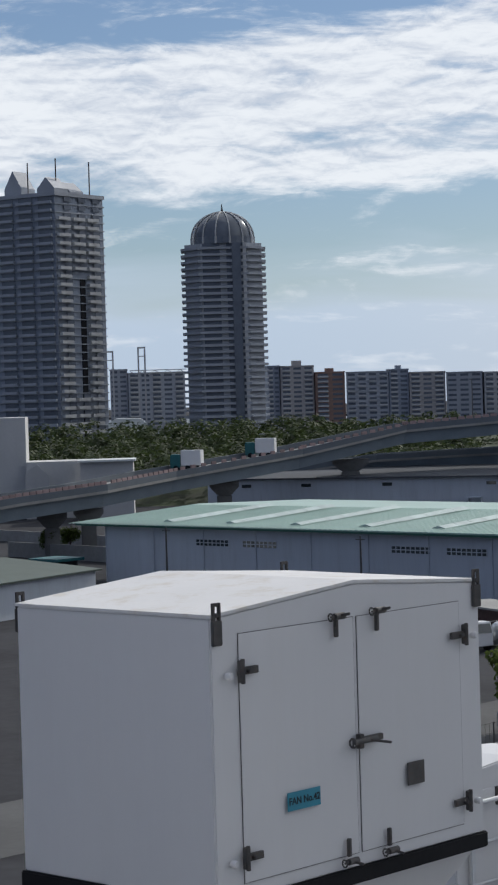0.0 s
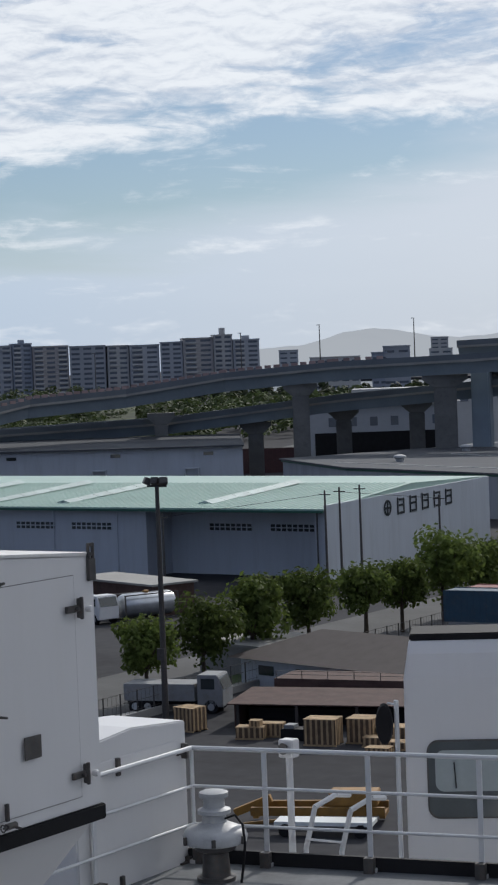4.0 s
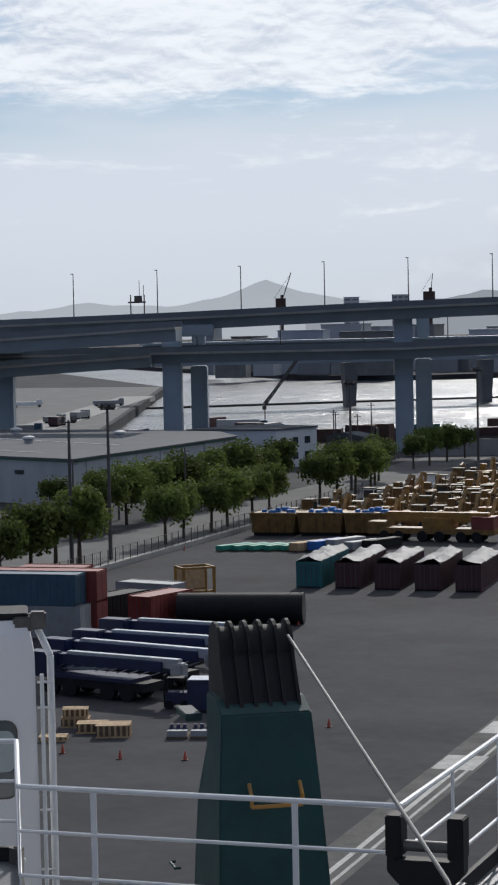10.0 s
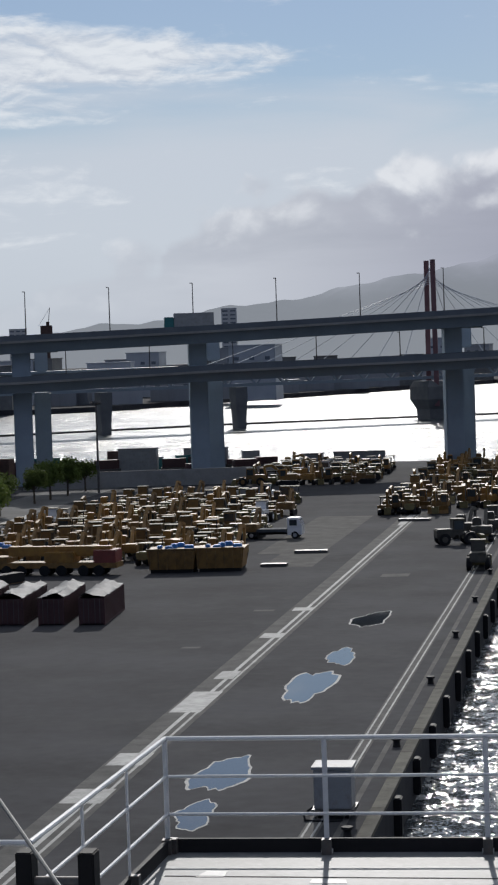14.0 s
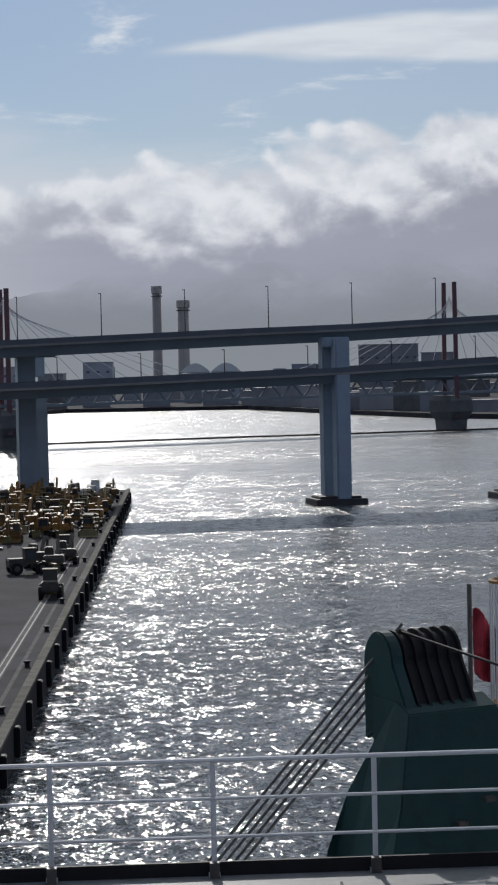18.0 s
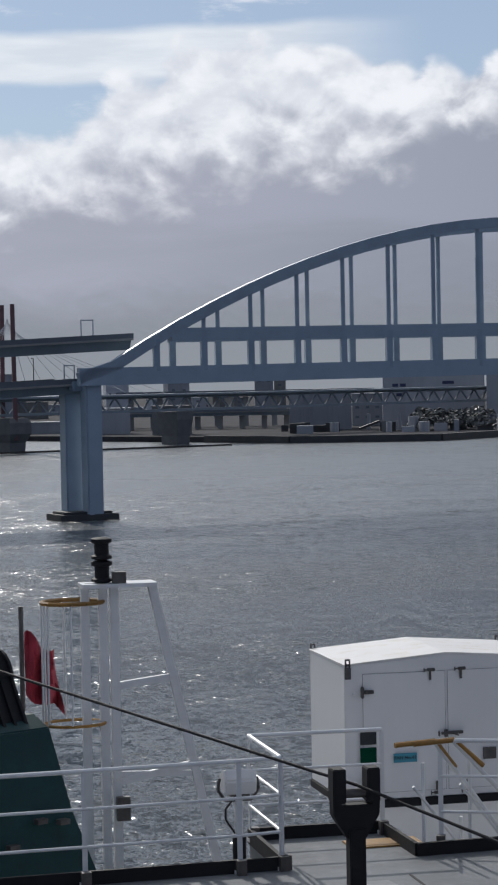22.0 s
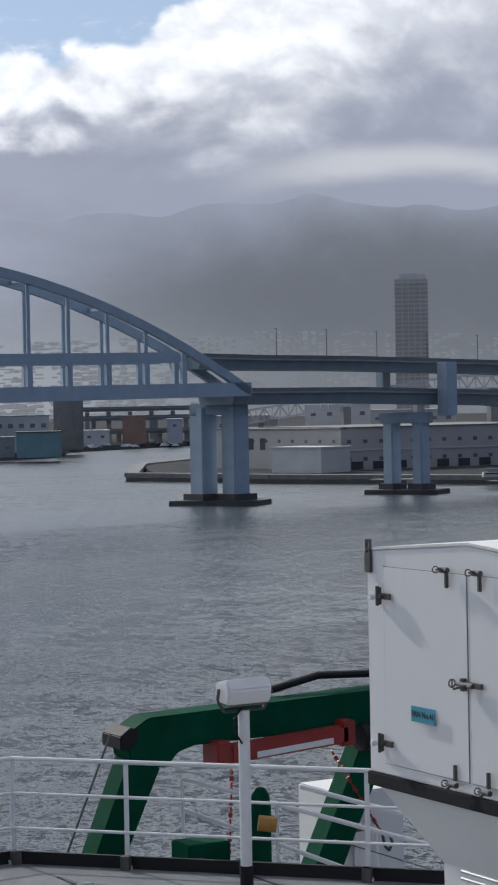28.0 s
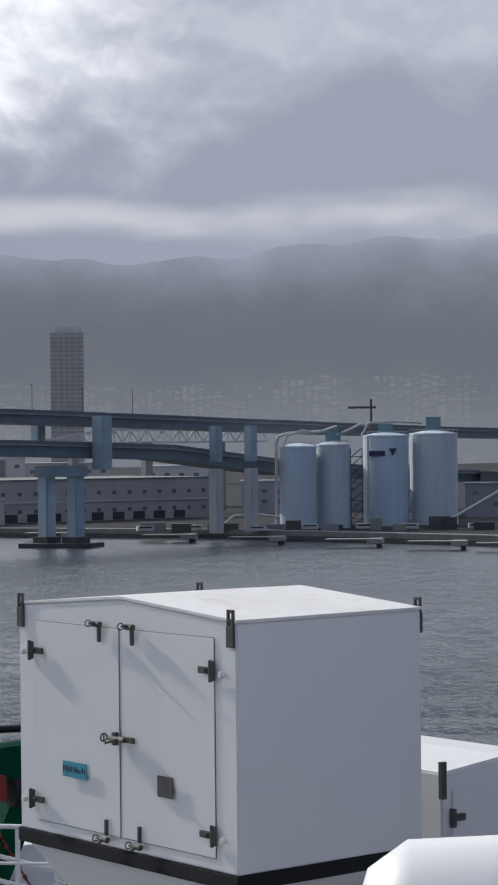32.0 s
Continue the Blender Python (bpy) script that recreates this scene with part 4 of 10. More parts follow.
for a in (100, 150, 180, 210, 260):
    x, y = -0.2 + 0.38 * math.cos(radians(a)), 0.3 * math.sin(radians(a))
    part("cage_bar", Shape().tube((x, y, 4.35), (x, y, 5.83), 0.014, 6), M_RAIL, lt)
for zz, s in ((6.05, 0.5), (3.3, -0.5)):
    part("junction_box", Shape().box(0.28, 0.44, -0.16, -0.06, zz - 0.1 + s * 0.1, zz + 0.14), M_STEEL, lt, "dark junction box")
lan = aboard("stern_lantern", "black two-tier stern lantern on the ladder tower", "lantern", 4.37, 26.5, 22.55)
for zz in (0.0, 0.28):
    part("cage", Shape().lathe((0, 0, zz), [(0.06, 0), (0.13, 0.02), (0.13, 0.05), (0.09, 0.07), (0.09, 0.2), (0.13, 0.22), (0.13, 0.26), (0.06, 0.28)], 14), M_BLACK, lan, smooth=True)
part("bracket", Shape().box(-0.22, 0.22, -0.03, 0.03, -0.05, 0.0), M_STEEL, lan)
fl = aboard("ensign", "red ensign hanging in folds from a short staff", "flag", 3.49, 27.5, 16.5)
part("staff", Shape().tube((0, 0, 0), (0, 0, 5.7), 0.03, 8), M_STEEL, fl, "dark staff", smooth=True)
cloth = Shape()
grid = []
for i in range(9):
    for j in range(9):
        u, v = i / 8, j / 8
        grid.append((0.04 + 0.5 * u * (0.7 + 0.3 * v), 0.17 * math.sin(u * 12 + v * 4.5) * (0.3 + u), 5.38 - 0.8 * v - 0.26 * u + 0.06 * math.sin(u * 7 + v * 3)))
back = [(x, y + 0.008, z) for x, y, z in grid]
fcs = [(i * 9 + j, i * 9 + j + 1, (i + 1) * 9 + j + 1, (i + 1) * 9 + j) for i in range(8) for j in range(8)]
cloth.add(grid + back, fcs + [tuple(81 + q for q in f[::-1]) for f in fcs])
part("cloth", cloth, M_FLAG, fl, smooth=True)


def floodlight(x, y, z, w, label):
    t = aboard("floodlight", label, "floodlight", x, y, DECK)
    h = z - DECK
    part("pole", Shape().tube((0, 0, 0), (0, 0, h), 0.065 if w > 0.5 else 0.045, 12), M_RAIL, t, smooth=True)
    part("foot", Shape().tube((0, 0, 0), (0, 0, 0.3), 0.075, 12), M_BLACK, t, "black foot sleeve", smooth=True)
    part("lamp_body", Shape().strip([[(x2, -0.12, h + 0.08), (x2, 0.12, h + 0.1), (x2, 0.15, h + 0.3), (x2, -0.1, h + 0.36), (x2, -0.16, h + 0.24)] for x2 in (-w / 2 + 0.03, -w / 2 + 0.08, w / 2 - 0.08, w / 2 - 0.03)]), M_WHITE, t, "white lamp body streaked with dirt", bevel=0.02)
    part("lens", Shape().box(-w / 2 + 0.1, w / 2 - 0.1, -0.09, 0.09, h + 0.055, h + 0.085), M_STEEL, t, "dark lens")
    part("yoke", Shape().pipe([(-w / 2, 0, h + 0.25), (-w / 2 - 0.02, 0, h + 0.12), (-w / 2 + 0.06, 0, h + 0.0), (w / 2 - 0.06, 0, h + 0.0), (w / 2 + 0.02, 0, h + 0.12), (w / 2, 0, h + 0.25)], 0.018, 6), M_STEEL, t, "steel yoke")
    part("cable", Shape().pipe([(-0.05, -0.06, h + 0.05), (-0.16, -0.06, h - 0.08), (-0.16, -0.06, h - 0.2), (-0.06, -0.06, h - 0.35)], 0.012, 6), M_BLACK, t)
    return t


floodlight(12.0, 20.5, 21.66, 0.6, "white floodlight on a white pole by the starboard rail")
floodlight(5.38, 23.6, 20.36, 0.42, "small grey floodlight on a short post by the after rail")

# stair with yellow handrail tops
st = aboard("deck_stair", "white steel stair with yellow handrail tops", "stair", 7.27, 23.5, 16.5)
for dx in (0.0, 0.55):
    part("stringer", Shape().beam((0.1 + dx, 0.1, 3.2), (1.5 + dx, 0.6, 0.9), 0.05, 0.2), M_RAIL, st)
    part("handrail", Shape().pipe([(-0.1 + dx * 0.4, -0.02, 4.38), (0.35 + dx * 0.4, 0.0, 4.4), (1.75 + dx, 0.5, 2.6)], 0.028, 8), M_RAIL, st, smooth=True)
    part("handrail_top", Shape().pipe([(-0.12 + dx * 0.4, -0.02, 4.385), (0.36 + dx * 0.4, 0.0, 4.405), (0.62 + dx * 0.6, 0.1, 4.08)], 0.032, 8), M_YELLOW, st, "yellow painted handrail top", smooth=True)
    part("middle_rail", Shape().pipe([(0.1 + dx, 0.02, 3.9), (1.5 + dx, 0.5, 2.2)], 0.018, 8), M_RAIL, st, smooth=True)
    for s in (0.12, 0.5, 0.85):
        part("post", Shape().tube((0.1 + dx + s * 1.3, 0.1 + 0.4 * s, 3.2 - 2.2 * s), (0.1 + dx + s * 1.3, 0.1 + 0.4 * s, 4.35 - 1.75 * s), 0.022, 6), M_RAIL, st)
for i in range(7):
    part("tread", Shape().box(0.1 + i * 0.21, 0.75 + i * 0.21, 0.12 + i * 0.07, 0.36 + i * 0.07, 3.1 - i * 0.32, 3.14 - i * 0.32), M_STEEL, st)
part("nosing", Shape().box(-0.55, 0.3, 0.3, 0.7, 3.18, 3.2), M_YELLOW, st, "yellow painted landing edge")

# green davit crane
ac = aboard("davit_crane", "green steel davit crane with a red hydraulic ram", "crane", 11.78, 23.5, 16.5)
part("boom", Shape().extrude([(0.3, 0, 4.50), (0.62, 0, 4.69), (4.4, 0, 4.78), (4.4, 0, 4.33), (1.25, 0, 4.3), (1.02, 0, 4.24), (0.85, 0, 4.06), (0.36, 0, 4.2)], (0, 0.45, 0)), M_GREEN, ac, bevel=0.02)
part("leg", Shape().extrude([(0.36, 0.02, 4.22), (0.78, 0.02, 4.08), (0.2, 0.02, 2.85), (-1.08, 0.02, 0), (-1.47, 0.02, 0), (-0.22, 0.02, 2.85)], (0, 0.4, 0)), M_GREEN, ac, bevel=0.02)
part("strut", Shape().beam((4.05, 0.2, 4.4), (1.9, 0.2, 0.0), 0.4, 0.36, up=(0, 1, 0)), M_GREEN, ac, bevel=0.015)
part("knee_plate", Shape().extrude([(0.22, -0.02, 4.34), (0.22, -0.02, 4.5), (0.36, -0.02, 4.6), (0.48, -0.02, 4.56), (0.4, -0.02, 4.34)], (0, 0.5, 0)), M_BLACK, ac, "black knee plate", bevel=0.01)
part("ram_barrel", Shape().beam((1.65, -0.1, 4.17), (3.35, -0.1, 4.27), 0.2, 0.22), M_RED, ac, "red hydraulic ram", bevel=0.02)
part("ram_stripe", Shape().beam((2.0, -0.21, 4.14), (3.1, -0.21, 4.21), 0.02, 0.07), M_WHITE, ac, "white stripe")
for bx, bz in ((1.45, 4.02), (3.25, 4.12)):
    part("ram_bracket", Shape().box(bx, bx + 0.2, -0.2, 0.2, bz, bz + 0.32), M_RED, ac, "red bracket", bevel=0.02)
for dx in (3.62, 3.82):
    part("hose_drum", Shape().tube((dx, 0.0, 4.18), (dx + 0.12, 0.0, 4.18), 0.18, 14), M_BLACK, ac, "black drum", smooth=True)
for p, q in (((1.75, 0, 3.95), (1.68, 0, 2.75)), ((3.2, 0, 4.05), (3.95, 0, 2.9))):
    a, b = Vector(p), Vector(q)
    links = Shape()
    for i in range(16):
        c, d = a.lerp(b, i / 16), a.lerp(b, (i + 0.8) / 16)
        links.beam(c, d, 0.05 if i % 2 else 0.02, 0.02 if i % 2 else 0.05, up=(0.3, 1, 0))
    part("chain", links, M_RED, ac, "rusty red chain")
part("hook", Shape().pipe([(3.95, 0, 2.9), (3.98, 0, 2.75), (4.05, 0, 2.68), (4.1, 0, 2.78), (4.06, 0, 2.88)], 0.02, 6), M_STEEL, ac)
part("wire", Shape().tube((0.1, 0, 4.55), (-1.0, 0.2, 1.8), 0.014, 6), M_ROPE, ac, "dark wire")
part("frame_top", Shape().pipe([(2.6, 0.45, 4.82), (3.3, 0.45, 4.95), (4.4, 0.45, 4.9)], 0.05, 8), M_BLACK, ac, "black rail on the boom")
part("marking", Shape().extrude([(-0.32, 0.01, 2.0), (-0.28, 0.01, 2.0), (0.02, 0.01, 2.9), (-0.02, 0.01, 2.9)], (0, 0.008, 0)), M_WHITE, ac, "white lettering bar")
winch = aboard("deck_winch", "green winch with a yellowed motor on a dark frame", "winch", 12.9, 22.6, 16.5)
part("frame", Shape().box(-0.45, 0.55, -0.3, 0.15, 0, 3.02), M_GREEN, winch, bevel=0.02)
part("tray", Shape().box(-0.5, 0.06, -0.05, 0.4, 3.02, 3.3), M_GREEN, winch, bevel=0.015)
part("drum", Shape().lathe((0.42, -0.15, 0), [(0.125, 3.02), (0.125, 3.7), (0.105, 3.82), (0.05, 3.9), (0.01, 3.91)], 18), M_GREEN, winch, smooth=True)
part("motor", Shape().tube((0.28, -0.33, 3.53), (0.47, -0.43, 3.5), 0.095, 14), M_YELLOW, winch, "yellowed motor", smooth=True)
rb = aboard("stair_rail", "sunlit white inclined rails of a lower stair", "railing")
for a, b in (((12.98, 23.77, 20.36), (16.24, 21.7, 19.27)), ((12.98, 23.78, 19.98), (15.4, 22.25, 18.9)), ((14.25, 23.06, 20.23), (16.5, 21.6, 19.48))):
    part("rail_bar", Shape().tube(a, b, 0.03, 8), M_RAIL, rb, smooth=True)
for f in (0.0, 0.3, 0.62, 0.95):
    p = Vector((12.98, 23.77, 20.36)).lerp(Vector((16.24, 21.7, 19.27)), f)
    part("post", Shape().tube(p, (p.x, p.y, 16.5), 0.024, 6), M_RAIL, rb)
ws = aboard("deck_box", "white steel casing beside the davit crane", "casing", 15.3, 23.7, 16.5)
part("body", Shape().box(-0.1, 0.9, 0, 1.0, 0, 3.45), M_WHITE, ws, bevel=0.02)
part("valve", Shape().tube((-0.05, -0.1, 3.0), (0.2, -0.1, 3.0), 0.05, 8), M_STEEL, ws)
part("pipe", Shape().pipe([(0.1, -0.06, 0), (0.1, -0.06, 3.6)], 0.03, 8), M_WHITE, ws)
# fittings under the starboard fan house
hp = aboard("pipe_bend", "black flanged pipe bend beside the fan house foot", "pipe", 11.2, 14.0, DECK)
part("bend", Shape().pipe([(0, 0, 0), (0, 0, 1.2), (-0.05, 0.05, 1.4), (-0.18, 0.18, 1.5), (-0.3, 0.3, 1.5)], 0.09, 12), M_BLACK, hp, smooth=True)
part("flange", Shape().tube((0, 0, 1.1), (0, 0, 1.16), 0.14, 12), M_STEEL, hp, smooth=True)
part("notice_disc", Shape().tube((-0.25, -0.62, 1.62), (-0.28, -0.62, 1.62), 0.1, 16), M_YELLOW, hp, "yellow round notice disc", smooth=True)

jb = aboard("junction_box", "grey cable junction boxes and conduits on the fan house foot", "junction box", 10.62, 13.4, DECK)
for yy, zz, w, h in ((0.0, 1.35, 0.22, 0.16), (0.42, 1.18, 0.16, 0.26), (-0.5, 1.42, 0.12, 0.12)):
    part("box", Shape().box(-0.06, 0.1, yy - w / 2, yy + w / 2, zz, zz + h), M_CABLEBOX, jb, bevel=0.012)
    part("gland", Shape().tube((0.02, yy, zz - 0.07), (0.02, yy, zz), 0.02, 8), M_BLACK, jb)
    part("conduit", Shape().pipe([(0.02, yy, zz - 0.07), (0.03, yy + 0.05, zz - 0.35), (0.03, yy + 0.05, 0.0)], 0.018, 8), M_BLACK, jb, "black cable", smooth=True)
for zz in (1.3, 1.36, 1.42):
    part("cable_run", Shape().tube((0.1, -1.2, zz), (0.1, 1.3, zz), 0.014, 6), M_CABLEBOX, jb, smooth=True)

# ---- quay edge, road and yard markings ----
M_WALLM = mat("pale_metal_cladding", (0.50, 0.535, 0.58), 0.55, var=0.06, scale=0.3, dirt=(0.22, 0.22, 0.22), dirt_amt=0.2, streak=True)
M_GROOF = mat("pale_green_roof", (0.34, 0.48, 0.42), 0.45, var=0.08, scale=0.15, dirt=(0.5, 0.55, 0.5), dirt_amt=0.4)
M_GREYROOF = mat("grey_flat_roof", (0.08, 0.087, 0.098), 0.85, var=0.15, scale=0.1, spec=0.15, dirt=(0.12, 0.125, 0.135), dirt_amt=0.3)
M_DARKG = mat("dark_green_trim", (0.02, 0.10, 0.07), 0.5, var=0.15)
M_SKYL = mat("white_skylight_panel", (0.7, 0.72, 0.7), 0.35, var=0.08)
M_SKYG = mat("milky_skylight_sheet", (0.46, 0.55, 0.52), 0.5, var=0.15, scale=0.5)
M_LINE = mat("worn_white_line", (0.30, 0.30, 0.29), 0.8, var=0.25, scale=0.6, dirt=(0.10, 0.10, 0.095), dirt_amt=0.6)
M_PATCH = mat("pale_concrete_patch", (0.085, 0.083, 0.08), 0.9, var=0.3, scale=0.3, spec=0.1, dirt=(0.04, 0.04, 0.04), dirt_amt=0.7)
M_ROAD = mat("grey_road", (0.11, 0.11, 0.11), 0.9, var=0.2, scale=0.1, spec=0.15)
M_WOOD = mat("raw_timber", (0.42, 0.29, 0.16), 0.8, var=0.25, scale=2.0)
M_DKWOOD = mat("old_timber", (0.12, 0.08, 0.05), 0.85, var=0.25, scale=2.0)
M_CBLUE = mat("blue_container_paint", (0.018, 0.058, 0.098), 0.55, var=0.2, scale=0.6, dirt=(0.10, 0.10, 0.10), dirt_amt=0.4)
M_CRED = mat("red_container_paint", (0.19, 0.034, 0.028), 0.6, var=0.25, scale=0.6, dirt=(0.12, 0.06, 0.04), dirt_amt=0.4)
M_CGREY = mat("grey_container_paint", (0.25, 0.26, 0.27), 0.6, var=0.15, scale=0.6, dirt=(0.15, 0.10, 0.07), dirt_amt=0.4)
M_CDARK = mat("maroon_container_paint", (0.055, 0.02, 0.022), 0.6, var=0.25, scale=0.6)
M_CTEAL = mat("teal_container_paint", (0.015, 0.12, 0.13), 0.55, var=0.2, scale=0.6)
M_NAVY = mat("navy_machine_paint", (0.012, 0.018, 0.06), 0.4, var=0.25, scale=1.0)
M_SILVER = mat("bare_silver_steel", (0.45, 0.47, 0.5), 0.3, metal=0.7, var=0.2, scale=1.0)
M_TARP = mat("grey_tarpaulin", (0.13, 0.134, 0.14), 0.7, var=0.2, scale=1.5, bump=0.02)
M_ROOFBR = mat("brown_tile_roof", (0.075, 0.06, 0.055), 0.8, var=0.15, scale=0.8)
M_RUST = mat("rusty_red_sheet", (0.085, 0.052, 0.046), 0.8, var=0.25, scale=0.8, spec=0.2, dirt=(0.12, 0.1, 0.09), dirt_amt=0.4)
M_ORANGE = mat("cone_orange", (0.32, 0.05, 0.025), 0.6, var=0.1)
M_PUDDLE = mat("standing_water", (0.02, 0.02, 0.02), 0.03, var=0.1, spec=0.6)
M_VEHW = mat("white_vehicle_paint", (0.7, 0.7, 0.7), 0.3, var=0.05)

M_KERB = mat("worn_kerb_concrete", (0.11, 0.105, 0.09), 0.9, var=0.3, scale=0.4, spec=0.1, dirt=(0.05, 0.05, 0.045), dirt_amt=0.6)
kerb = thing("quay_kerb", "pale concrete kerb along the quay edge", "kerb", kind="structure")
for i in range(57):
    part("kerb_stone", Shape().box(-13.75, -13.0, i * 8 - 4 + 0.04, i * 8 + 4 - 0.04, 0.004, 0.24), M_KERB, kerb)
fend = Shape().box(-13.0, -12.55, -0.5, 0.5, -2.3, -0.1).mesh("fender", M_BLACK, 0.08)
for i in range(36):
    tagged(new("quay_fender", fend), "black rubber fender on the quay wall", "fender", "quay fenders").location = (0, 40 + i * 11.5, 0)
boll = Shape().lathe((0, 0, 0), [(0.28, 0), (0.22, 0.1), (0.2, 0.35), (0.34, 0.45), (0.3, 0.55), (0.1, 0.58)], 12).mesh("bollard", M_BLACK, 0, True)
for i in range(16):
    tagged(new("bollard", boll), "black iron mooring bollard on the quay", "bollard", "mooring bollards").location = (-14.3, 60 + i * 25, 0)
rails = thing("crane_rail", "pair of steel crane rails set in a pale strip", "rail", kind="structure")
for xx, w, m in ((-16.4, 0.9, M_PATCH), (-14.9, 0.35, M_PATCH)):
    part("bed", Shape().box(xx - w / 2, xx + w / 2, 20, 445, 0.001, 0.008), m, rails)
for xx in (-16.65, -16.15):
    part("rail", Shape().box(xx - 0.06, xx + 0.06, 20, 445, 0.008, 0.03), M_LINE, rails, "worn shiny steel rail")
band = thing("yard_marking", "broad worn pale strip with white blocks across the asphalt", "marking", kind="structure")
part("strip", Shape().box(-31.6, -28.9, 84, 322, 0.001, 0.006), M_PATCH, band)
part("line", Shape().box(-30.2, -29.9, 84, 322, 0.006, 0.01), M_LINE, band)
part("line", Shape().box(-29.5, -29.3, 84, 322, 0.006, 0.01), M_LINE, band)
for y, l, w in ((148, 9, 2.2), (163, 4, 1.5), (129, 4, 2.2), (186, 3, 2), (205, 2.5, 2), (118, 4, 2.4), (300, 20, 1.0)):
    part("block", Shape().box(-30.3 - w / 2, -30.3 + w / 2, y, y + l, 0.01, 0.014), M_LINE, band, "white painted block")
for x0, x1, y0, y1 in ((-44, -36, 262, 318), (-41, -35, 246, 262), (-35, -33, 205, 206.2), (-37, -35.4, 180, 181), (-26, -23, 234, 237)):
    part("patch", Shape().box(x0, x1, y0, y1, 0.001, 0.005), M_PATCH, band, "pale worn concrete patch")


def puddle(cx, cy, rx, ry, seed, label):
    rng = random.Random(seed)
    ph = [rng.uniform(0, 6.28) for _ in range(5)]
    pts = []
    for i in range(40):
        a = 2 * math.pi * i / 40
        r = 1 + 0.18 * math.sin(2 * a + ph[0]) + 0.12 * math.sin(3 * a + ph[1]) + 0.08 * math.sin(5 * a + ph[2]) + 0.06 * math.sin(9 * a + ph[3]) + 0.04 * math.sin(14 * a + ph[4])
        pts.append((cx + rx * r * math.cos(a), cy + ry * r * math.sin(a)))
    wet = [(cx + (x - cx) * 1.12, cy + (y - cy) * 1.06) for x, y in pts]
    t = thing("puddle", label, "puddle", group="puddles on the quay", kind="")
    part("damp_edge", Shape().prism(wet, 0.001, 0.006), M_LINE, t, "pale dried edge")
    part("water_film", Shape().prism(pts, 0.006, 0.01), M_PUDDLE, t, "still water mirroring the sky")
    return t


puddle(-23.7, 126.5, 1.3, 5.6, 3, "rain puddle with pale rim on the asphalt")
puddle(-23.2, 115.2, 1.0, 3.2, 5, "small rain puddle with pale rim")
puddle(-23.2, 159.5, 1.35, 8.0, 8, "long rain puddle with pale rim")
puddle(-22.7, 174.5, 1.0, 4.5, 11, "ragged drying puddle on the asphalt")
puddle(-22.9, 198, 1.3, 5.5, 14, "thin drying puddle on the asphalt")

road = solid("road", Shape().prism([(-104, 60), (-91.5, 60), (-91.5, 470), (-104, 470)], 0.001, 0.02), M_ROAD, "grey harbour road along the fence", "road", "structure")
solid("pavement", Shape().prism([(-91.5, 100), (-89.6, 100), (-89.6, 330), (-91.5, 330)], 0.001, 0.16), M_CONC, "raised concrete pavement beside the fence", "pavement", "structure")
verge = solid("grass_verge", Shape().prism([(-95, 134), (-90, 134), (-88, 158), (-93, 158)], 0.02, 0.12), mat("grass", (0.06, 0.10, 0.03), 0.9, var=0.4, scale=3, bump=0.05), "strip of rough grass", "grass", "structure")
fence = thing("yard_fence", "dark steel mesh fence on a low wall", "fence", kind="structure")
part("low_wall", Shape().box(-89.6, -89.3, 104, 300, 0, 0.55), M_CONC, fence)
fp = Shape().box(-0.04, 0.04, -0.04, 0.04, 0.5, 2.1).mesh("fence_post", M_STEEL)
wire = Shape()
for i in range(99):
    again("post", fp, fence, -89.45, 104 + i * 2, 0)
for i in range(196 * 2):
    wire.box(-89.455, -89.445, 104 + i * 0.5, 104.02 + i * 0.5, 0.55, 2.05)
for zz in (0.7, 1.35, 2.03):
    wire.box(-89.46, -89.44, 104, 300, zz, zz + 0.03)
part("mesh", wire, M_STEEL, fence)

# ---- trees ----
def leaf_mesh(seed, r, h, n):
    """A crown of many small leaf tufts gathered in uneven lobes."""
    rng = random.Random(seed)
    lobes = []
    for i in range(14):
        a, q = rng.uniform(0, 6.28), rng.uniform(0.1, 0.62)
        lobes.append((r * q * math.cos(a), r * q * math.sin(a), h * rng.uniform(0.22, 0.78), r * rng.uniform(0.38, 0.6)))
    s = Shape()
    for i in range(n):
        cx, cy, cz, lr = rng.choice(lobes)
        d = Vector((rng.gauss(0, 1), rng.gauss(0, 1), rng.gauss(0, 0.8))).normalized() * lr * rng.uniform(0.55, 1.08)
        c = Vector((cx, cy, cz)) + d
        nrm = (d.normalized() + Vector((rng.uniform(-1, 1), rng.uniform(-1, 1), rng.uniform(-0.2, 1)))).normalized()
        u = nrm.orthogonal().normalized()
        v = nrm.cross(u)
        a = rng.uniform(0, 6.28)
        u, v = u * math.cos(a) + v * math.sin(a), v * math.cos(a) - u * math.sin(a)
        k = rng.uniform(0.13, 0.28)
        s.add([c - u * k, c + v * k * 0.6 - u * 0.2 * k, c + u * k, c - v * k * 0.6 + nrm * k * 0.3], [(0, 1, 2), (0, 2, 3)])
    return s


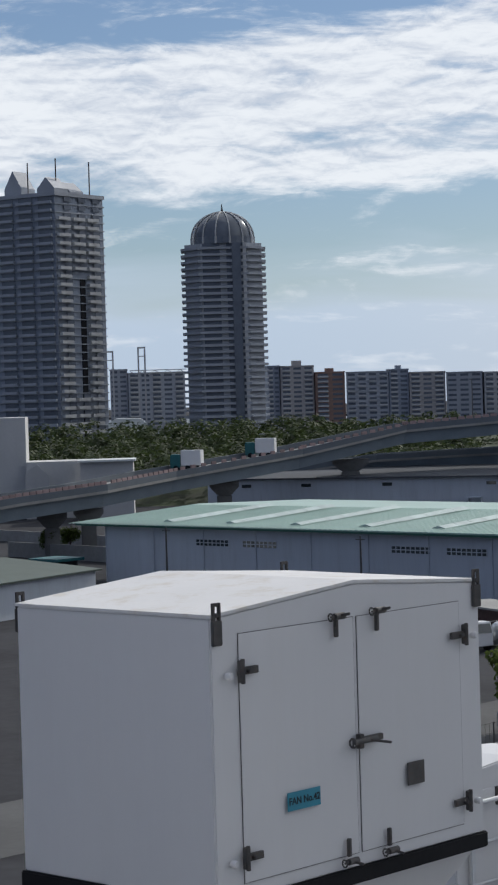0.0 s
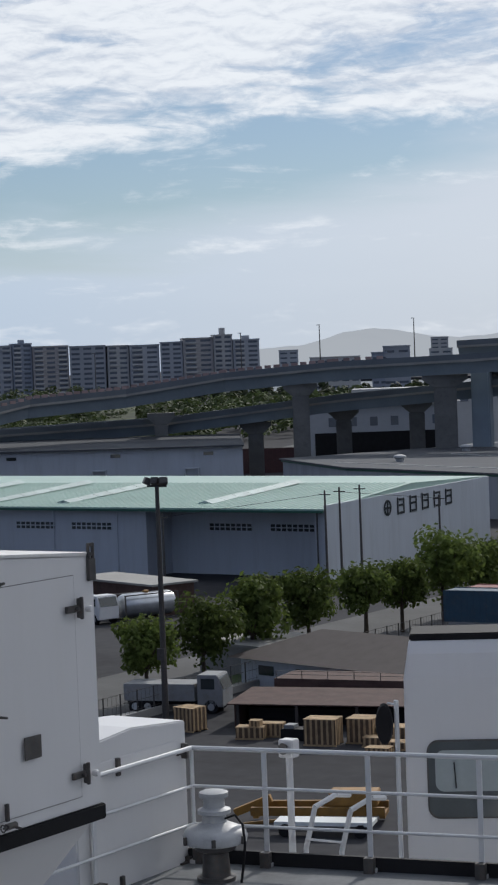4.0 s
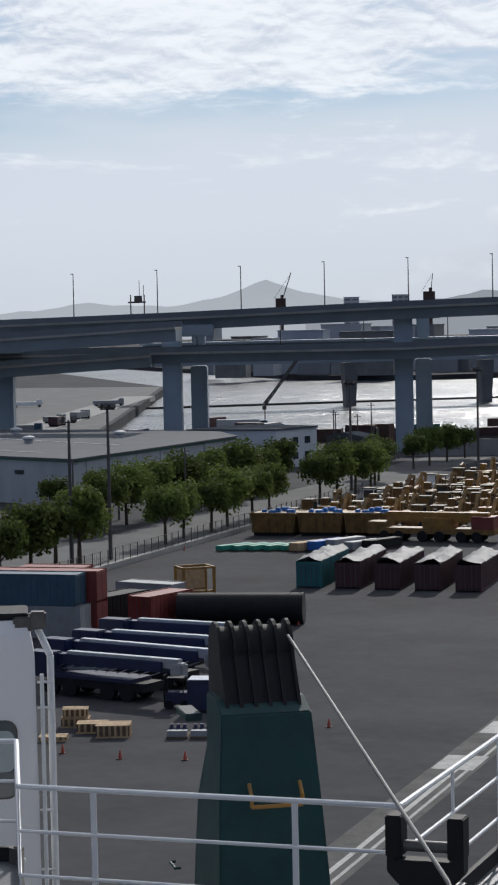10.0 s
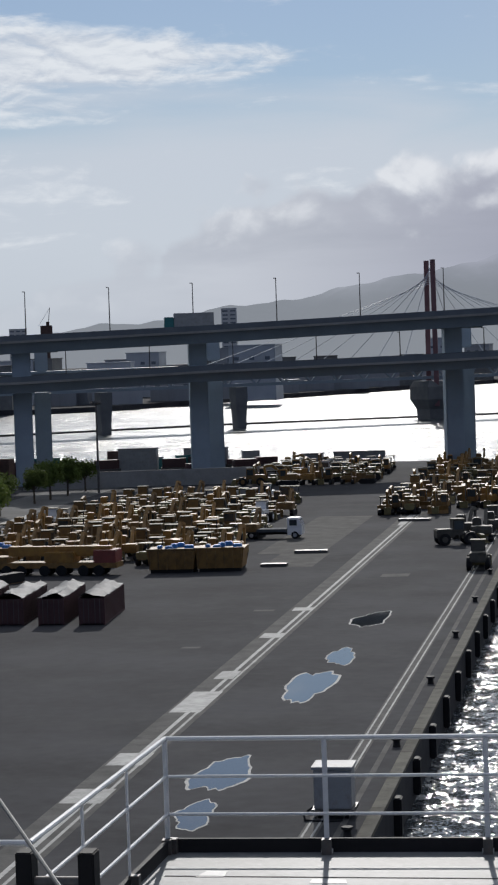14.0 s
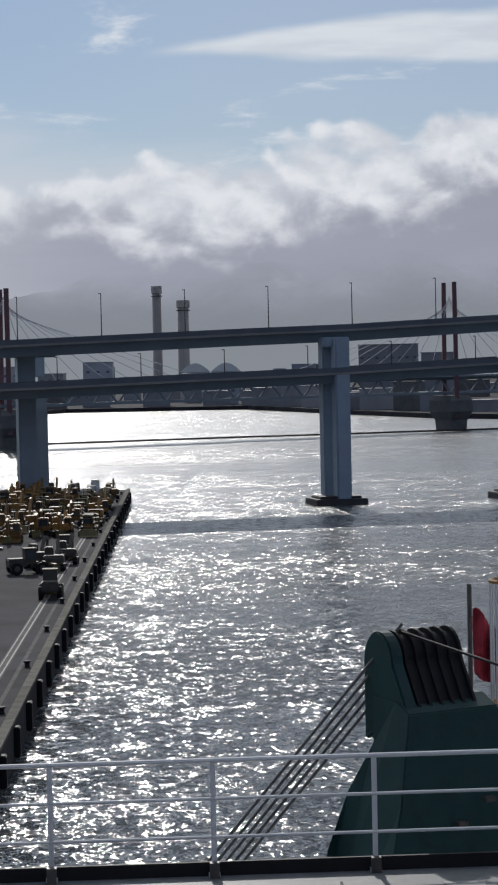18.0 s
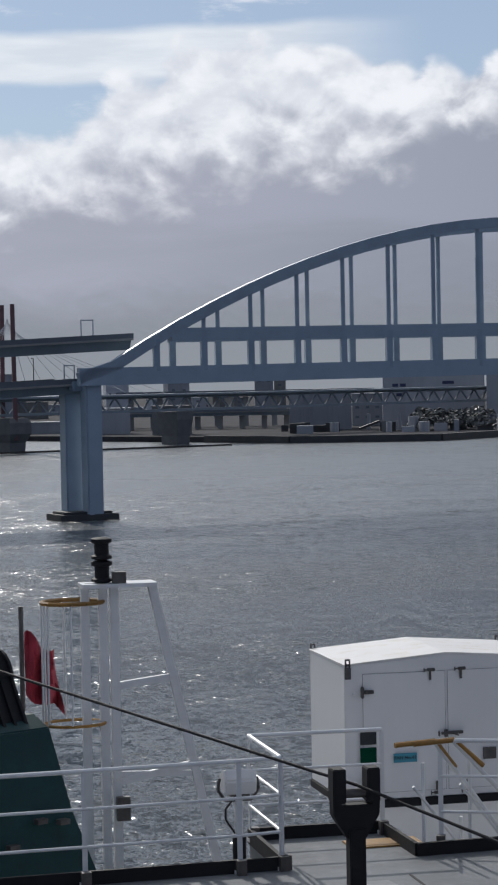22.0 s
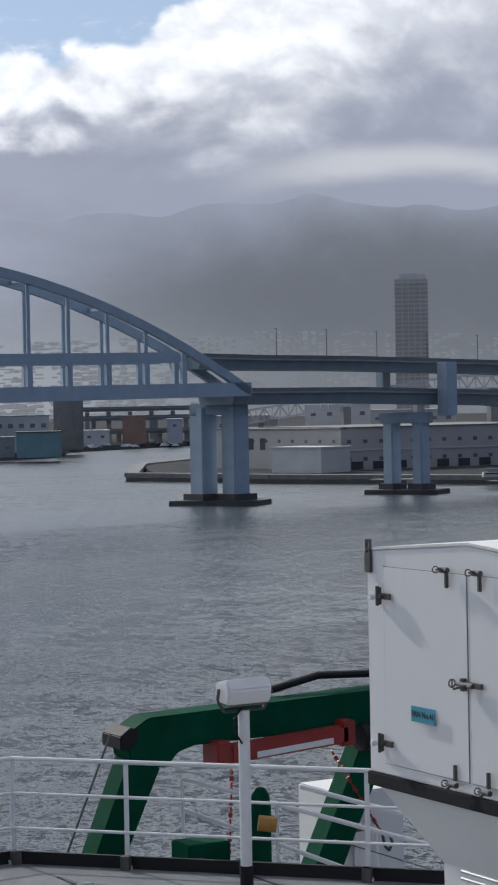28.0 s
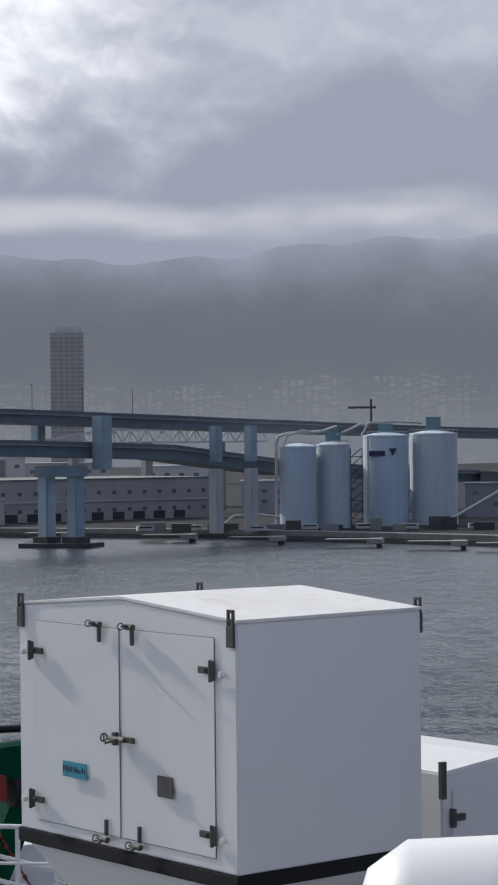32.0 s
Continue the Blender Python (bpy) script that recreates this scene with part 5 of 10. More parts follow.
def tree_set(prefix, seed, r, h, trunk, leaf):
    crown = leaf_mesh(seed, r, h, 2600).mesh("crown", leaf)
    rng = random.Random(seed + 50)
    t = Shape().tube((0, 0, 0), (0.05, 0.03, trunk), 0.2, 8, 0.14).tube((0.05, 0.03, trunk), (0.1, 0, trunk + h * 0.5), 0.14, 7, 0.05)
    trunk_me = t.mesh("trunk", M_BARK, 0, True)
    limbs = []
    for i in range(5):
        a = i * 1.26 + rng.uniform(-0.3, 0.3)
        limbs.append(Shape().tube((0.05, 0.03, trunk * rng.uniform(0.85, 1.1)), (r * 0.6 * math.cos(a), r * 0.6 * math.sin(a), trunk + h * rng.uniform(0.2, 0.5)), 0.08, 6, 0.03).mesh("limb", M_BARK))
    return crown, trunk_me, limbs, trunk - h * 0.12


TREES = [tree_set("street", 1, 2.6, 4.8, 2.3, M_LEAF), tree_set("street", 2, 2.3, 4.6, 2.4, M_LEAF), tree_set("street", 3, 2.9, 5.2, 2.3, M_LEAF)]
rng = random.Random(4)


def tree(x, y, k, label="green broadleaf street tree with a rounded uneven crown", kind=None):
    crown, trunk_me, limbs, cz = TREES[rng.randrange(3) if kind is None else kind]
    t = thing("tree", label, "tree", x, y, 0, rng.uniform(0, 360), group="street trees along the fence")
    t.matrix_world = t.matrix_world @ Matrix.Scale(k, 4)
    again("trunk", trunk_me, t)
    for l in limbs:
        again("limb", l, t)
    again("crown", crown, t, 0, 0, cz)
    return t


for x, y, k in ((-93.2, 130.5, 0.82), (-93.5, 138.5, 0.86), (-94.2, 146.5, 1.0), (-94, 155, 0.95), (-94, 164.5, 0.95), (-94, 171, 0.85), (-94, 179, 1.05), (-94, 186, 0.9), (-94, 192, 0.95), (-94, 199, 1.0), (-94, 205, 1.05), (-94, 211, 1.1),
                (-93, 233, 1.05), (-93.5, 240, 0.95), (-93, 248, 1.0), (-93.5, 255, 1.05), (-93, 263, 1.05), (-93.5, 271, 1.0), (-92, 288, 1.1), (-92, 296, 1.15), (-92, 305, 1.1), (-92, 313, 1.0), (-94, 322, 1.05), (-96, 331, 1.0), (-99.5, 336, 0.95), (-97.4, 357, 0.95), (-97, 366, 1.0), (-96.5, 376, 1.0), (-96, 387, 0.9)):
    tree(x, y, k * (1.22 if y < 215 else 1.08))
for x, y, k in ((-106, 246, 1.25), (-107, 255, 1.2), (-107, 263, 1.35), (-106, 272, 1.25), (-106, 284, 1.35), (-106, 294, 1.3), (-106, 304, 1.2), (-118, 272, 1.0), (-107, 278, 1.1), (-107, 315, 1.2)):
    tree(x, y, k, "tall dark green tree behind the road")
tree(-120, 262, 0.95, "dark pointed shrub against the warehouse wall", 1)
for x, y in ((-258, 236), (-262, 244), (-250, 245), (-243, 240), (-232, 236), (-228, 240)):
    tree(x, y, 0.75, "small round tree beyond the warehouse")

# ---- lamp masts and poles ----
def lamp_mast(x, y, h, label, heads=3):
    t = thing("lamp_mast", label, "lamp", x, y, 0, group="tall yard lamp masts")
    part("mast", Shape().tube((0, 0, 0), (0, 0, h - 0.6), 0.24, 10, 0.14), M_STEEL, t, smooth=True)
    part("cross_arm", Shape().box(-0.8, 0.8, -0.06, 0.06, h - 0.9, h - 0.76), M_STEEL, t)
    for i in range(heads):
        a = -40 + 80 * i / max(1, heads - 1)
        part("lamp_head", Shape().box(-0.3, 0.3, -0.28, 0.2, -0.24, 0.24), M_STEEL, t, "grey floodlight head", bevel=0.04).matrix_basis = pose(-0.65 + 1.3 * i / max(1, heads - 1), -0.15, h - 0.5, -25, 0, a)
    part("control_box", Shape().box(-0.3, 0.3, -0.35, -0.2, 4.2, 5.0), M_STEEL, t)
    return t


for x, y, h in ((-87.5, 124.6, 17.1), (-93, 217, 17.0), (-94.4, 311, 16.5), (-92.3, 382, 16.6)):
    lamp_mast(x, y, h, "tall grey steel lamp mast with floodlights")
lamp_mast(-93.8, 208.6, 16.0, "tall concrete pole beside the road", 2)


def utility_pole(x, y, h):
    t = thing("utility_pole", "slim dark utility pole by the warehouse", "pole", x, y, 0, group="utility poles")
    part("shaft", Shape().tube((0, 0, 0), (0, 0, h), 0.16, 8, 0.1), M_STEEL, t, smooth=True)
    part("cross_arm", Shape().box(-0.7, 0.7, -0.04, 0.04, h - 0.5, h - 0.4), M_STEEL, t)
    return t


for x, y, h in ((-119, 200.5, 10.5), (-117.5, 201, 10.8), (-115.6, 202, 11), (-113, 215, 9), (-139, 199, 8), (-165, 200, 8), (-197, 200, 8.4), (-104, 268, 9), (-112, 250, 8.5), (-111, 262, 8)):
    utility_pole(x, y, h)
wires = thing("overhead_wire", "thin overhead wires between the poles", "wire", kind="")
part("strand", Shape().tube((-119, 200.5, 10.1), (-139, 199, 7.6), 0.02, 5).tube((-117.5, 201, 10.3), (-113, 215, 8.6), 0.02, 5), M_BLACK, wires)

# ---- warehouses ----
def wall_windows(t, a, b, z0, z1, n, cols, rows_n, frame):
    """Bands of small panes let into a wall from a to b."""
    A, B = Vector((*a, 0)), Vector((*b, 0))
    d = (B - A).normalized()
    out = Vector((d.y, -d.x, 0))
    L = (B - A).length
    for i in range(n):
        w = part("window", Shape().beam(A + d * (L * i / n) + out * 0.02 + Vector((0, 0, (z0 + z1) / 2)), A + d * (L * (i + 0.86) / n) + out * 0.02 + Vector((0, 0, (z0 + z1) / 2)), 0.06, z1 - z0), frame, t, "band of small dark panes")
        for c in range(cols):
            for r in range(rows_n):
                p0 = A + d * (L * (i + 0.86 * (c + 0.12) / cols) / n) + out * 0.06
                p1 = A + d * (L * (i + 0.86 * (c + 0.88) / cols) / n) + out * 0.06
                zc = z0 + (z1 - z0) * (r + 0.5) / rows_n
                part("pane", Shape().beam(p0 + Vector((0, 0, zc)), p1 + Vector((0, 0, zc)), 0.03, (z1 - z0) / rows_n * 0.74), M_GLASS, w)


wh = thing("warehouse", "pale grey clad warehouse with a light green metal roof", "warehouse")
FR, BR, BL, FL = (-122.3, 205.7), (-126.5, 253.5), (-222, 257), (-217, 208.7)
BAY = lambda x: 210.7 + (x + 123.5) * -0.0348
part("wall", Shape().prism([FR, BR, BL, FL, (-146.5, 206.47), (-146.5, BAY(-146.5)), (-123.5, BAY(-123.5)), (-123.5, 205.74)], 0, 7.9), M_WALLM, wh)
rf = Shape()
rf.add([(-121.7, 204.6, 7.9), (-126.6, 254.3, 8.25), (-223, 258, 8.25), (-221.5, 207.4, 7.9), (-121.7, 204.6, 8.15), (-126.6, 254.3, 8.5), (-223, 258, 8.5), (-221.5, 207.4, 8.15), (-124.2, 229.5, 9.3), (-222.2, 232.7, 9.3)],
       [(0, 3, 2, 1), (0, 4, 7, 3), (1, 2, 6, 5), (4, 8, 9, 7), (8, 5, 6, 9), (0, 1, 5, 8, 4), (3, 7, 9, 6, 2)])
part("roof", rf, M_GROOF, wh)
part("gable_wall", Shape().beam((-121.9, 205.3, 4.2), (-126.1, 253.5, 4.2), 0.3, 8.6), M_WALLM, wh, "plain pale gable wall with lettering")
rib = Shape().box(-0.05, 0.05, -0.12, 0.0, 0, 7.8).mesh("rib", M_WALLM)
for i in (0, 3, 4, 5, 6, 7, 8, 9, 10):
    again("wall_rib", rib, wh, FR[0] + (FL[0] - FR[0]) * i / 10, FR[1] + (FL[1] - FR[1]) * i / 10 - 0.02, 0)
part("gutter", Shape().beam((-121.7, 204.5, 7.85), (-221.5, 207.3, 7.85), 0.25, 0.25), M_DARKG, wh, "dark green gutter")
part("down_pipe", Shape().tube((-123, 205.4, 0), (-123, 205.4, 7.7), 0.1, 8), M_STEEL, wh)
for x0, x1 in ((-141, -134), (-132.5, -125.5), (-166, -159), (-157.5, -150.5), (-199.5, -192.5), (-191, -184)):
    ya, yb = 205.7 + (x0 + 122.3) * -0.0317, 205.7 + (x1 + 122.3) * -0.0317
    if x1 > -146:
        ya, yb = BAY(x0), BAY(x1)
    low = 0.35 if x1 > -146 else 0.0
    wall_windows(wh, (x0, ya - 0.02), (x1, yb - 0.02), 5.4 - low, 6.3 - low, 1, 8, 2, M_WALLM)
for i in range(6):
    cx = -140 - i * 11.3 - (9 if i else 0)
    for j in range(7):
        y0 = 209 + j * 2.9
        part("skylight", Shape().add([(cx - 1.1, y0, 8.35 + j * 0.155), (cx + 1.1, y0, 8.35 + j * 0.155), (cx + 1.1, y0 + 2.84, 8.35 + (j + 0.98) * 0.155), (cx - 1.1, y0 + 2.84, 8.35 + (j + 0.98) * 0.155), (cx, y0, 8.68 + j * 0.155), (cx, y0 + 2.84, 8.68 + (j + 0.98) * 0.155)], [(0, 1, 4), (2, 3, 5), (0, 4, 5, 3), (1, 2, 5, 4), (0, 3, 2, 1)]), M_SKYG, wh, "white ridged skylight")
seamr = Shape()
for i in range(120):
    x = -122.5 - i * 0.82
    seamr.add([(x - 0.03, 204.7, 8.16), (x + 0.03, 204.7, 8.16), (x + 0.03 - 2.5 * (1 - i / 120), 229.4, 9.31), (x - 0.03 - 2.5 * (1 - i / 120), 229.4, 9.31), (x, 204.7, 8.24), (x - 2.5 * (1 - i / 120), 229.4, 9.39)], [(0, 1, 4), (2, 3, 5), (0, 4, 5, 3), (1, 2, 5, 4)])
part("roof_seam", seamr, M_GROOF, wh)
# round emblem and five sign characters as plain bars
sgn = thing("wall_sign", "dark round emblem and bar lettering on the gable wall", "sign", -123.02, 220.3, 6.95, 95)
emb = Shape()
for i in range(16):
    a, b = 2 * math.pi * i / 16, 2 * math.pi * (i + 1) / 16
    emb.beam((0.9 * math.cos(a) + 1.2, -0.06, 0.9 * math.sin(a) * 0.9), (0.9 * math.cos(b) + 1.2, -0.06, 0.9 * math.sin(b) * 0.9), 0.06, 0.24)
emb.box(0.5, 1.9, -0.09, -0.03, -0.12, 0.12).box(1.08, 1.32, -0.09, -0.03, -0.8, 0.8)
part("emblem", emb, M_INK, sgn)
for i in range(5):
    ch = Shape()
    x = 4.0 + i * 3.65
    ch.box(x, x + 0.25, -0.09, -0.03, -1.0, 1.0).box(x + 0.5, x + 2.0, -0.09, -0.03, 0.6, 0.85).box(x + 0.5, x + 2.0, -0.09, -0.03, -0.05, 0.2).box(x + 0.5, x + 2.0, -0.09, -0.03, -0.95, -0.7).box(x + 1.75, x + 2.0, -0.09, -0.03, -0.95, 0.85)
    part("character_bar", ch, M_INK, sgn)

wh2 = thing("warehouse", "long grey warehouse with a dark flat roof and green eaves", "warehouse")
M_CGREYP = mat("pale_grey_roof_fitting", (0.42, 0.43, 0.44), 0.6, var=0.15)
# Blue-grey cladding, darkened all over to stand for the trees' shade.
M_WALLSH = mat("shade_darkened_cladding", (0.30, 0.325, 0.365), 0.6, var=0.15, scale=0.3, dirt=(0.18, 0.19, 0.2), dirt_amt=0.3, streak=True)
P2 = [(-125.4, 280), (-176, 304), (-204, 330), (-190, 365), (-131, 352.5), (-122.4, 338)]
spread = lambda k: [(-152 + (x + 152) * k, 325 + (y - 325) * k) for x, y in P2]
part("wall", Shape().prism(P2, 0, 6.2), M_WALLSH, wh2)
part("eaves_board", Shape().prism(spread(1.008), 6.2, 6.5), M_DARKG, wh2, "dark green eaves board")
part("roof", Shape().prism(spread(1.016), 6.5, 6.75), M_GREYROOF, wh2)
for x, y in ((-150, 318), (-165, 345), (-174, 318), (-141, 334), (-178, 350)):
    part("roof_vent", Shape().lathe((x, y, 6.75), [(0.7, 0), (0.7, 0.5), (1.1, 0.7), (1.0, 1.0), (0.3, 1.2)], 12), M_CGREYP, wh2, "pale roof ventilator", smooth=True)
for x0, y0, x1, y1 in ((-136, 293, -186, 317), (-132, 312, -176, 340)):
    part("roof_joint", Shape().beam((x0, y0, 6.79), (x1, y1, 6.79), 0.35, 0.06), M_CGREYP, wh2, "pale lap joint across the roof")
for y in (290, 312, 326):
    part("window", Shape().box(-0.06, 0.06, -0.9, 0.9, 3.9, 4.6), M_GLASS, wh2).matrix_basis = pose(-125.4 + (y - 280) * 0.0517 + 0.03, y, 0, 0, 0, -3)
for k in range(7):
    p = Vector((-125.4, 280, 0)).lerp(Vector((-122.4, 338, 0)), (k + 0.5) / 7)
    part("wall_rib", Shape().box(0, 0.14, -0.12, 0.12, 0, 6.2), M_WALLSH, wh2).matrix_basis = pose(p.x, p.y, 0, 0, 0, -3)
part("small_window", Shape().box(-1.0, 1.0, -0.08, 0.02, 4.2, 4.8), M_GLASS, wh2).matrix_basis = pose(-136, 285.03, 0, 0, 0, -25.4)

wh3 = thing("warehouse", "grey warehouse with a dark bitumen roof behind the green one", "warehouse")
part("wall", Shape().prism([(-213, 331), (-284, 300), (-300, 345), (-240.5, 372)], 0, 9.0), M_WALLM, wh3)
rf3 = Shape()
rf3.add([(-212, 330, 9), (-285, 299, 9), (-301, 346, 9), (-240, 373, 9), (-212, 330, 9.3), (-285, 299, 9.3), (-301, 346, 9.3), (-240, 373, 9.3), (-226.5, 351, 10.4), (-293, 323, 10.4)], [(0, 1, 2, 3), (0, 4, 5, 1), (3, 2, 6, 7), (4, 8, 9, 5), (8, 7, 6, 9), (0, 3, 7, 8, 4), (1, 5, 9, 6, 2)])
part("roof", rf3, M_GREYROOF, wh3)
for f in (0.08, 0.3, 0.55, 0.75, 0.9):
    p = Vector((-213, 331, 0)).lerp(Vector((-284, 300, 0)), f)
    part("vent", Shape().box(-0.9, 0.9, -0.2, 0.1, 7.6, 8.2), M_GLASS, wh3, "small dark vent").matrix_basis = pose(p.x, p.y, 0, 0, 0, 23.6)
for f in (0.12, 0.34):
    p = Vector((-213, 331, 0)).lerp(Vector((-284, 300, 0)), f)
    part("awning", Shape().box(-1.4, 1.4, -0.9, 0, 5.2, 5.4).box(-1.3, -1.1, -0.8, 0, 3, 5.2).box(1.1, 1.3, -0.8, 0, 3, 5.2), M_WALLM, wh3).matrix_basis = pose(p.x, p.y, 0, 0, 0, 23.6)

gb = thing("quay_office", "low pale office building at the end of the road", "building")
G4 = [(-121.7, 356.8), (-118, 368.3), (-133, 373.5), (-137.5, 356.2)]
part("wall", Shape().prism(G4, 0, 6.6), M_WALLM, gb)
part("roof", Shape().prism([(-127.5 + (x + 127.5) * 1.03, 364 + (y - 364) * 1.03) for x, y in G4], 6.6, 6.9), M_GREYROOF, gb)
for k in range(3):
    for z in (1.4, 4.0):
        p = Vector((-121.7, 356.8, z)).lerp(Vector((-118, 368.3, z)), (k + 0.6) / 3.4)
        part("window", Shape().box(-0.05, 0.05, -0.8, 0.8, 0, 1.2), M_GLASS, gb).matrix_basis = pose(p.x, p.y, p.z, 0, 0, -17.8)
hut = thing("dark_hut", "low black-walled hut beside the quay office", "hut", -113.5, 374, 0, -10)
part("wall", Shape().box(-3.6, 3.6, -2.5, 2.5, 0, 4.6), M_STEEL, hut)
part("roof", Shape().extrude([(-3.8, -2.7, 4.6), (3.8, -2.7, 4.6), (3.8, -2.7, 4.8), (0, -2.7, 5.5), (-3.8, -2.7, 4.8)], (0, 5.4, 0)), M_GREYROOF, hut)
for x, y, h in ((-116, 372, 9.5), (-112.8, 376, 8.5), (-110.5, 377, 10.5), (-117.5, 378, 8.8)):
    utility_pole(x, y, h)
lowb = thing("shed", "low shed with a dull green roof", "shed", -203, 160, 0, 12)
part("wall", Shape().box(-14, 14, 0, 22, 0, 4.2), M_WALLM, lowb)
part("roof", Shape().extrude([(-14.6, -0.6, 4.2), (14.6, -0.6, 4.2), (14.6, -0.6, 4.4), (0, -0.6, 5.6), (-14.6, -0.6, 4.4)], (0, 23.2, 0)), mat("dull_green_roof", (0.06, 0.085, 0.07), 0.7, var=0.15, scale=0.2), lowb)
wlow = thing("boundary_wall", "pale concrete boundary wall by the ramp", "wall", kind="structure")
part("panel", Shape().beam((-268, 236, 1.2), (-226, 232, 1.2), 0.3, 2.4), M_CONC, wlow)
part("panel", Shape().beam((-300, 262, 1.0), (-226, 250, 1.0), 0.3, 2.0), M_CONC, wlow)
tk = thing("storage_bin", "dark blue-topped storage bin beside the warehouse", "bin", -221, 203, 0)
part("body", Shape().lathe((0, 0, 0), [(2.6, 0), (2.9, 0.6), (2.9, 3.2)], 16), M_BLACK, tk)
part("cover", Shape().box(-3, 3, -2.6, 2.6, 3.2, 3.6), M_CTEAL, tk, "teal cover", bevel=0.1)

# brown-roofed house and rusty shed
br = thing("house", "single-storey house with a brown hipped tile roof", "house", -82.5, 138, 0, -14)
br.matrix_world = br.matrix_world @ Matrix.Diagonal((1, 1, 0.72, 1))
part("wall", Shape().box(-9, 9, 0, 9, 0, 3.0), M_WALLM, br)
rf = Shape().add([(-9.8, -0.8, 3), (9.8, -0.8, 3), (9.8, 9.8, 3), (-9.8, 9.8, 3), (-4.6, 4.5, 5.6), (4.6, 4.5, 5.6)], [(3, 2, 1, 0), (0, 1, 5, 4), (1, 2, 5), (2, 3, 4, 5), (3, 0, 4)])
part("roof", rf, M_ROOFBR, br)
part("flat_annex", Shape().box(-17, -9, 3, 10, 0, 3.2).box(-17.4, -8.9, 2.6, 10.4, 3.2, 3.5), M_CONC, br, "flat-roofed annex with a pale rim")
for i in range(4):
    part("window", Shape().box(-7 + i * 4, -5.4 + i * 4, -0.08, 0.0, 1.3, 2.3), M_GLASS, br)
ru = thing("shed", "low open-fronted shed with a rusty red sheet roof", "shed", -75, 125.4, 0, 14)
ru.matrix_world = ru.matrix_world @ Matrix.Diagonal((1, 1, 0.6, 1))
part("back_wall", Shape().box(-6.5, 6.5, 4.6, 4.8, 0, 2.6), M_RUST, ru)
part("side_wall", Shape().box(-6.5, -6.3, 0, 4.6, 0, 2.6), M_RUST, ru)
part("side_wall", Shape().box(6.3, 6.5, 0, 4.6, 0, 2.6), M_RUST, ru)
part("roof", Shape().extrude([(-6.9, -0.4, 2.6), (6.9, -0.4, 2.6), (6.9, 5.2, 3.1), (-6.9, 5.2, 3.1)], (0, 0, 0.12)), M_RUST, ru)
for i in range(4):
    part("post", Shape().box(-6.4 + i * 4.2, -6.2 + i * 4.2, 0, 0.2, 0, 2.6), M_STEEL, ru)
# Solid black block stands for the shade inside the open front.
part("dark_recess", Shape().box(-6, 6, 1.5, 4.4, 0, 1.8), M_BLACK, ru)
ter = thing("roof_terrace", "rusty red flat roof with a thin guard rail", "roof", -76.5, 131.4, 0, 10)
ter.matrix_world = ter.matrix_world @ Matrix.Diagonal((1, 1, 0.6, 1))
part("block", Shape().box(-6, 6, 0.6, 4.6, 0, 3.7), M_RUST, ter)
for i in range(7):
    part("post", Shape().box(-5.9 + i * 1.95, -5.85 + i * 1.95, 0.7, 0.75, 3.7, 4.6), M_STEEL, ter)
part("rail", Shape().box(-5.9, 5.9, 0.7, 0.75, 4.55, 4.6).box(-5.9, 5.9, 0.7, 0.75, 4.15, 4.2), M_STEEL, ter)

# grey service truck, tanker
def lorry(x, y, rz, label, body, cab, length=7.5, h=2.4, tank=False):
    t = thing("lorry", label, "lorry", x, y, 0, rz)
    part("chassis", Shape().box(-0.5, length, -0.45, 0.45, 0.55, 0.85), M_BLACK, t)
    c = part("cab", Shape().extrude([(-1.9, -1.15, 0.5), (0, -1.15, 0.5), (0, -1.15, 2.75), (-1.5, -1.15, 2.75), (-1.9, -1.15, 1.7)], (0, 2.3, 0)), cab, t, bevel=0.06)
    part("windscreen", Shape().add([(-1.93, -1.0, 1.75), (-1.93, 1.0, 1.75), (-1.6, 1.0, 2.6), (-1.6, -1.0, 2.6)], [(0, 1, 2, 3)]), M_GLASS, c)
    for s in (-1.16, 1.16):
        part("side_window", Shape().box(-1.3, -0.3, s - 0.01, s + 0.01, 1.75, 2.5), M_GLASS, c)
    if tank:
        part("tank", Shape().tube((0.3, 0, 1.75), (length, 0, 1.75), 0.95, 20), M_SILVER, t, "polished silver tank", smooth=True)
    else:
        part("cargo_box", Shape().box(0.2, length, -1.2, 1.2, 0.9, 0.9 + h), body, t, bevel=0.03)
    for wx in (-1.0, length * 0.68, length * 0.85):
        for s in (-1, 1):
            w = part("wheel", Shape().tube((wx, s * 0.8, 0.5), (wx, s * 1.15, 0.5), 0.5, 14), M_BLACK, t, "black tyre", smooth=True)
            part("rim", Shape().tube((wx, s * 1.14, 0.5), (wx, s * 1.17, 0.5), 0.26, 10), M_SILVER, w)
    return t


lorry(-87, 128.5, -165, "grey service lorry with boxes on its bed", M_CGREY, M_CGREY, 5.5, 1.2)
lorry(-126, 169, 160, "silver tank lorry parked under the warehouse wall", M_SILVER, M_VEHW, 7.5, tank=True)
lorry(-43.2, 283, 178, "white flatbed lorry beside the parked machines", M_GREYROOF, M_VEHW, 7, 0.4)
sh = thing("shed", "rusty flat shed behind the tank lorry", "shed", -128, 176, 0, -20)
part("body", Shape().box(-9, 5, 0, 5, 0, 3.0), M_RUST, sh)
part("roof", Shape().box(-9.3, 5.3, -0.3, 5.3, 3.0, 3.2), M_CONC, sh)

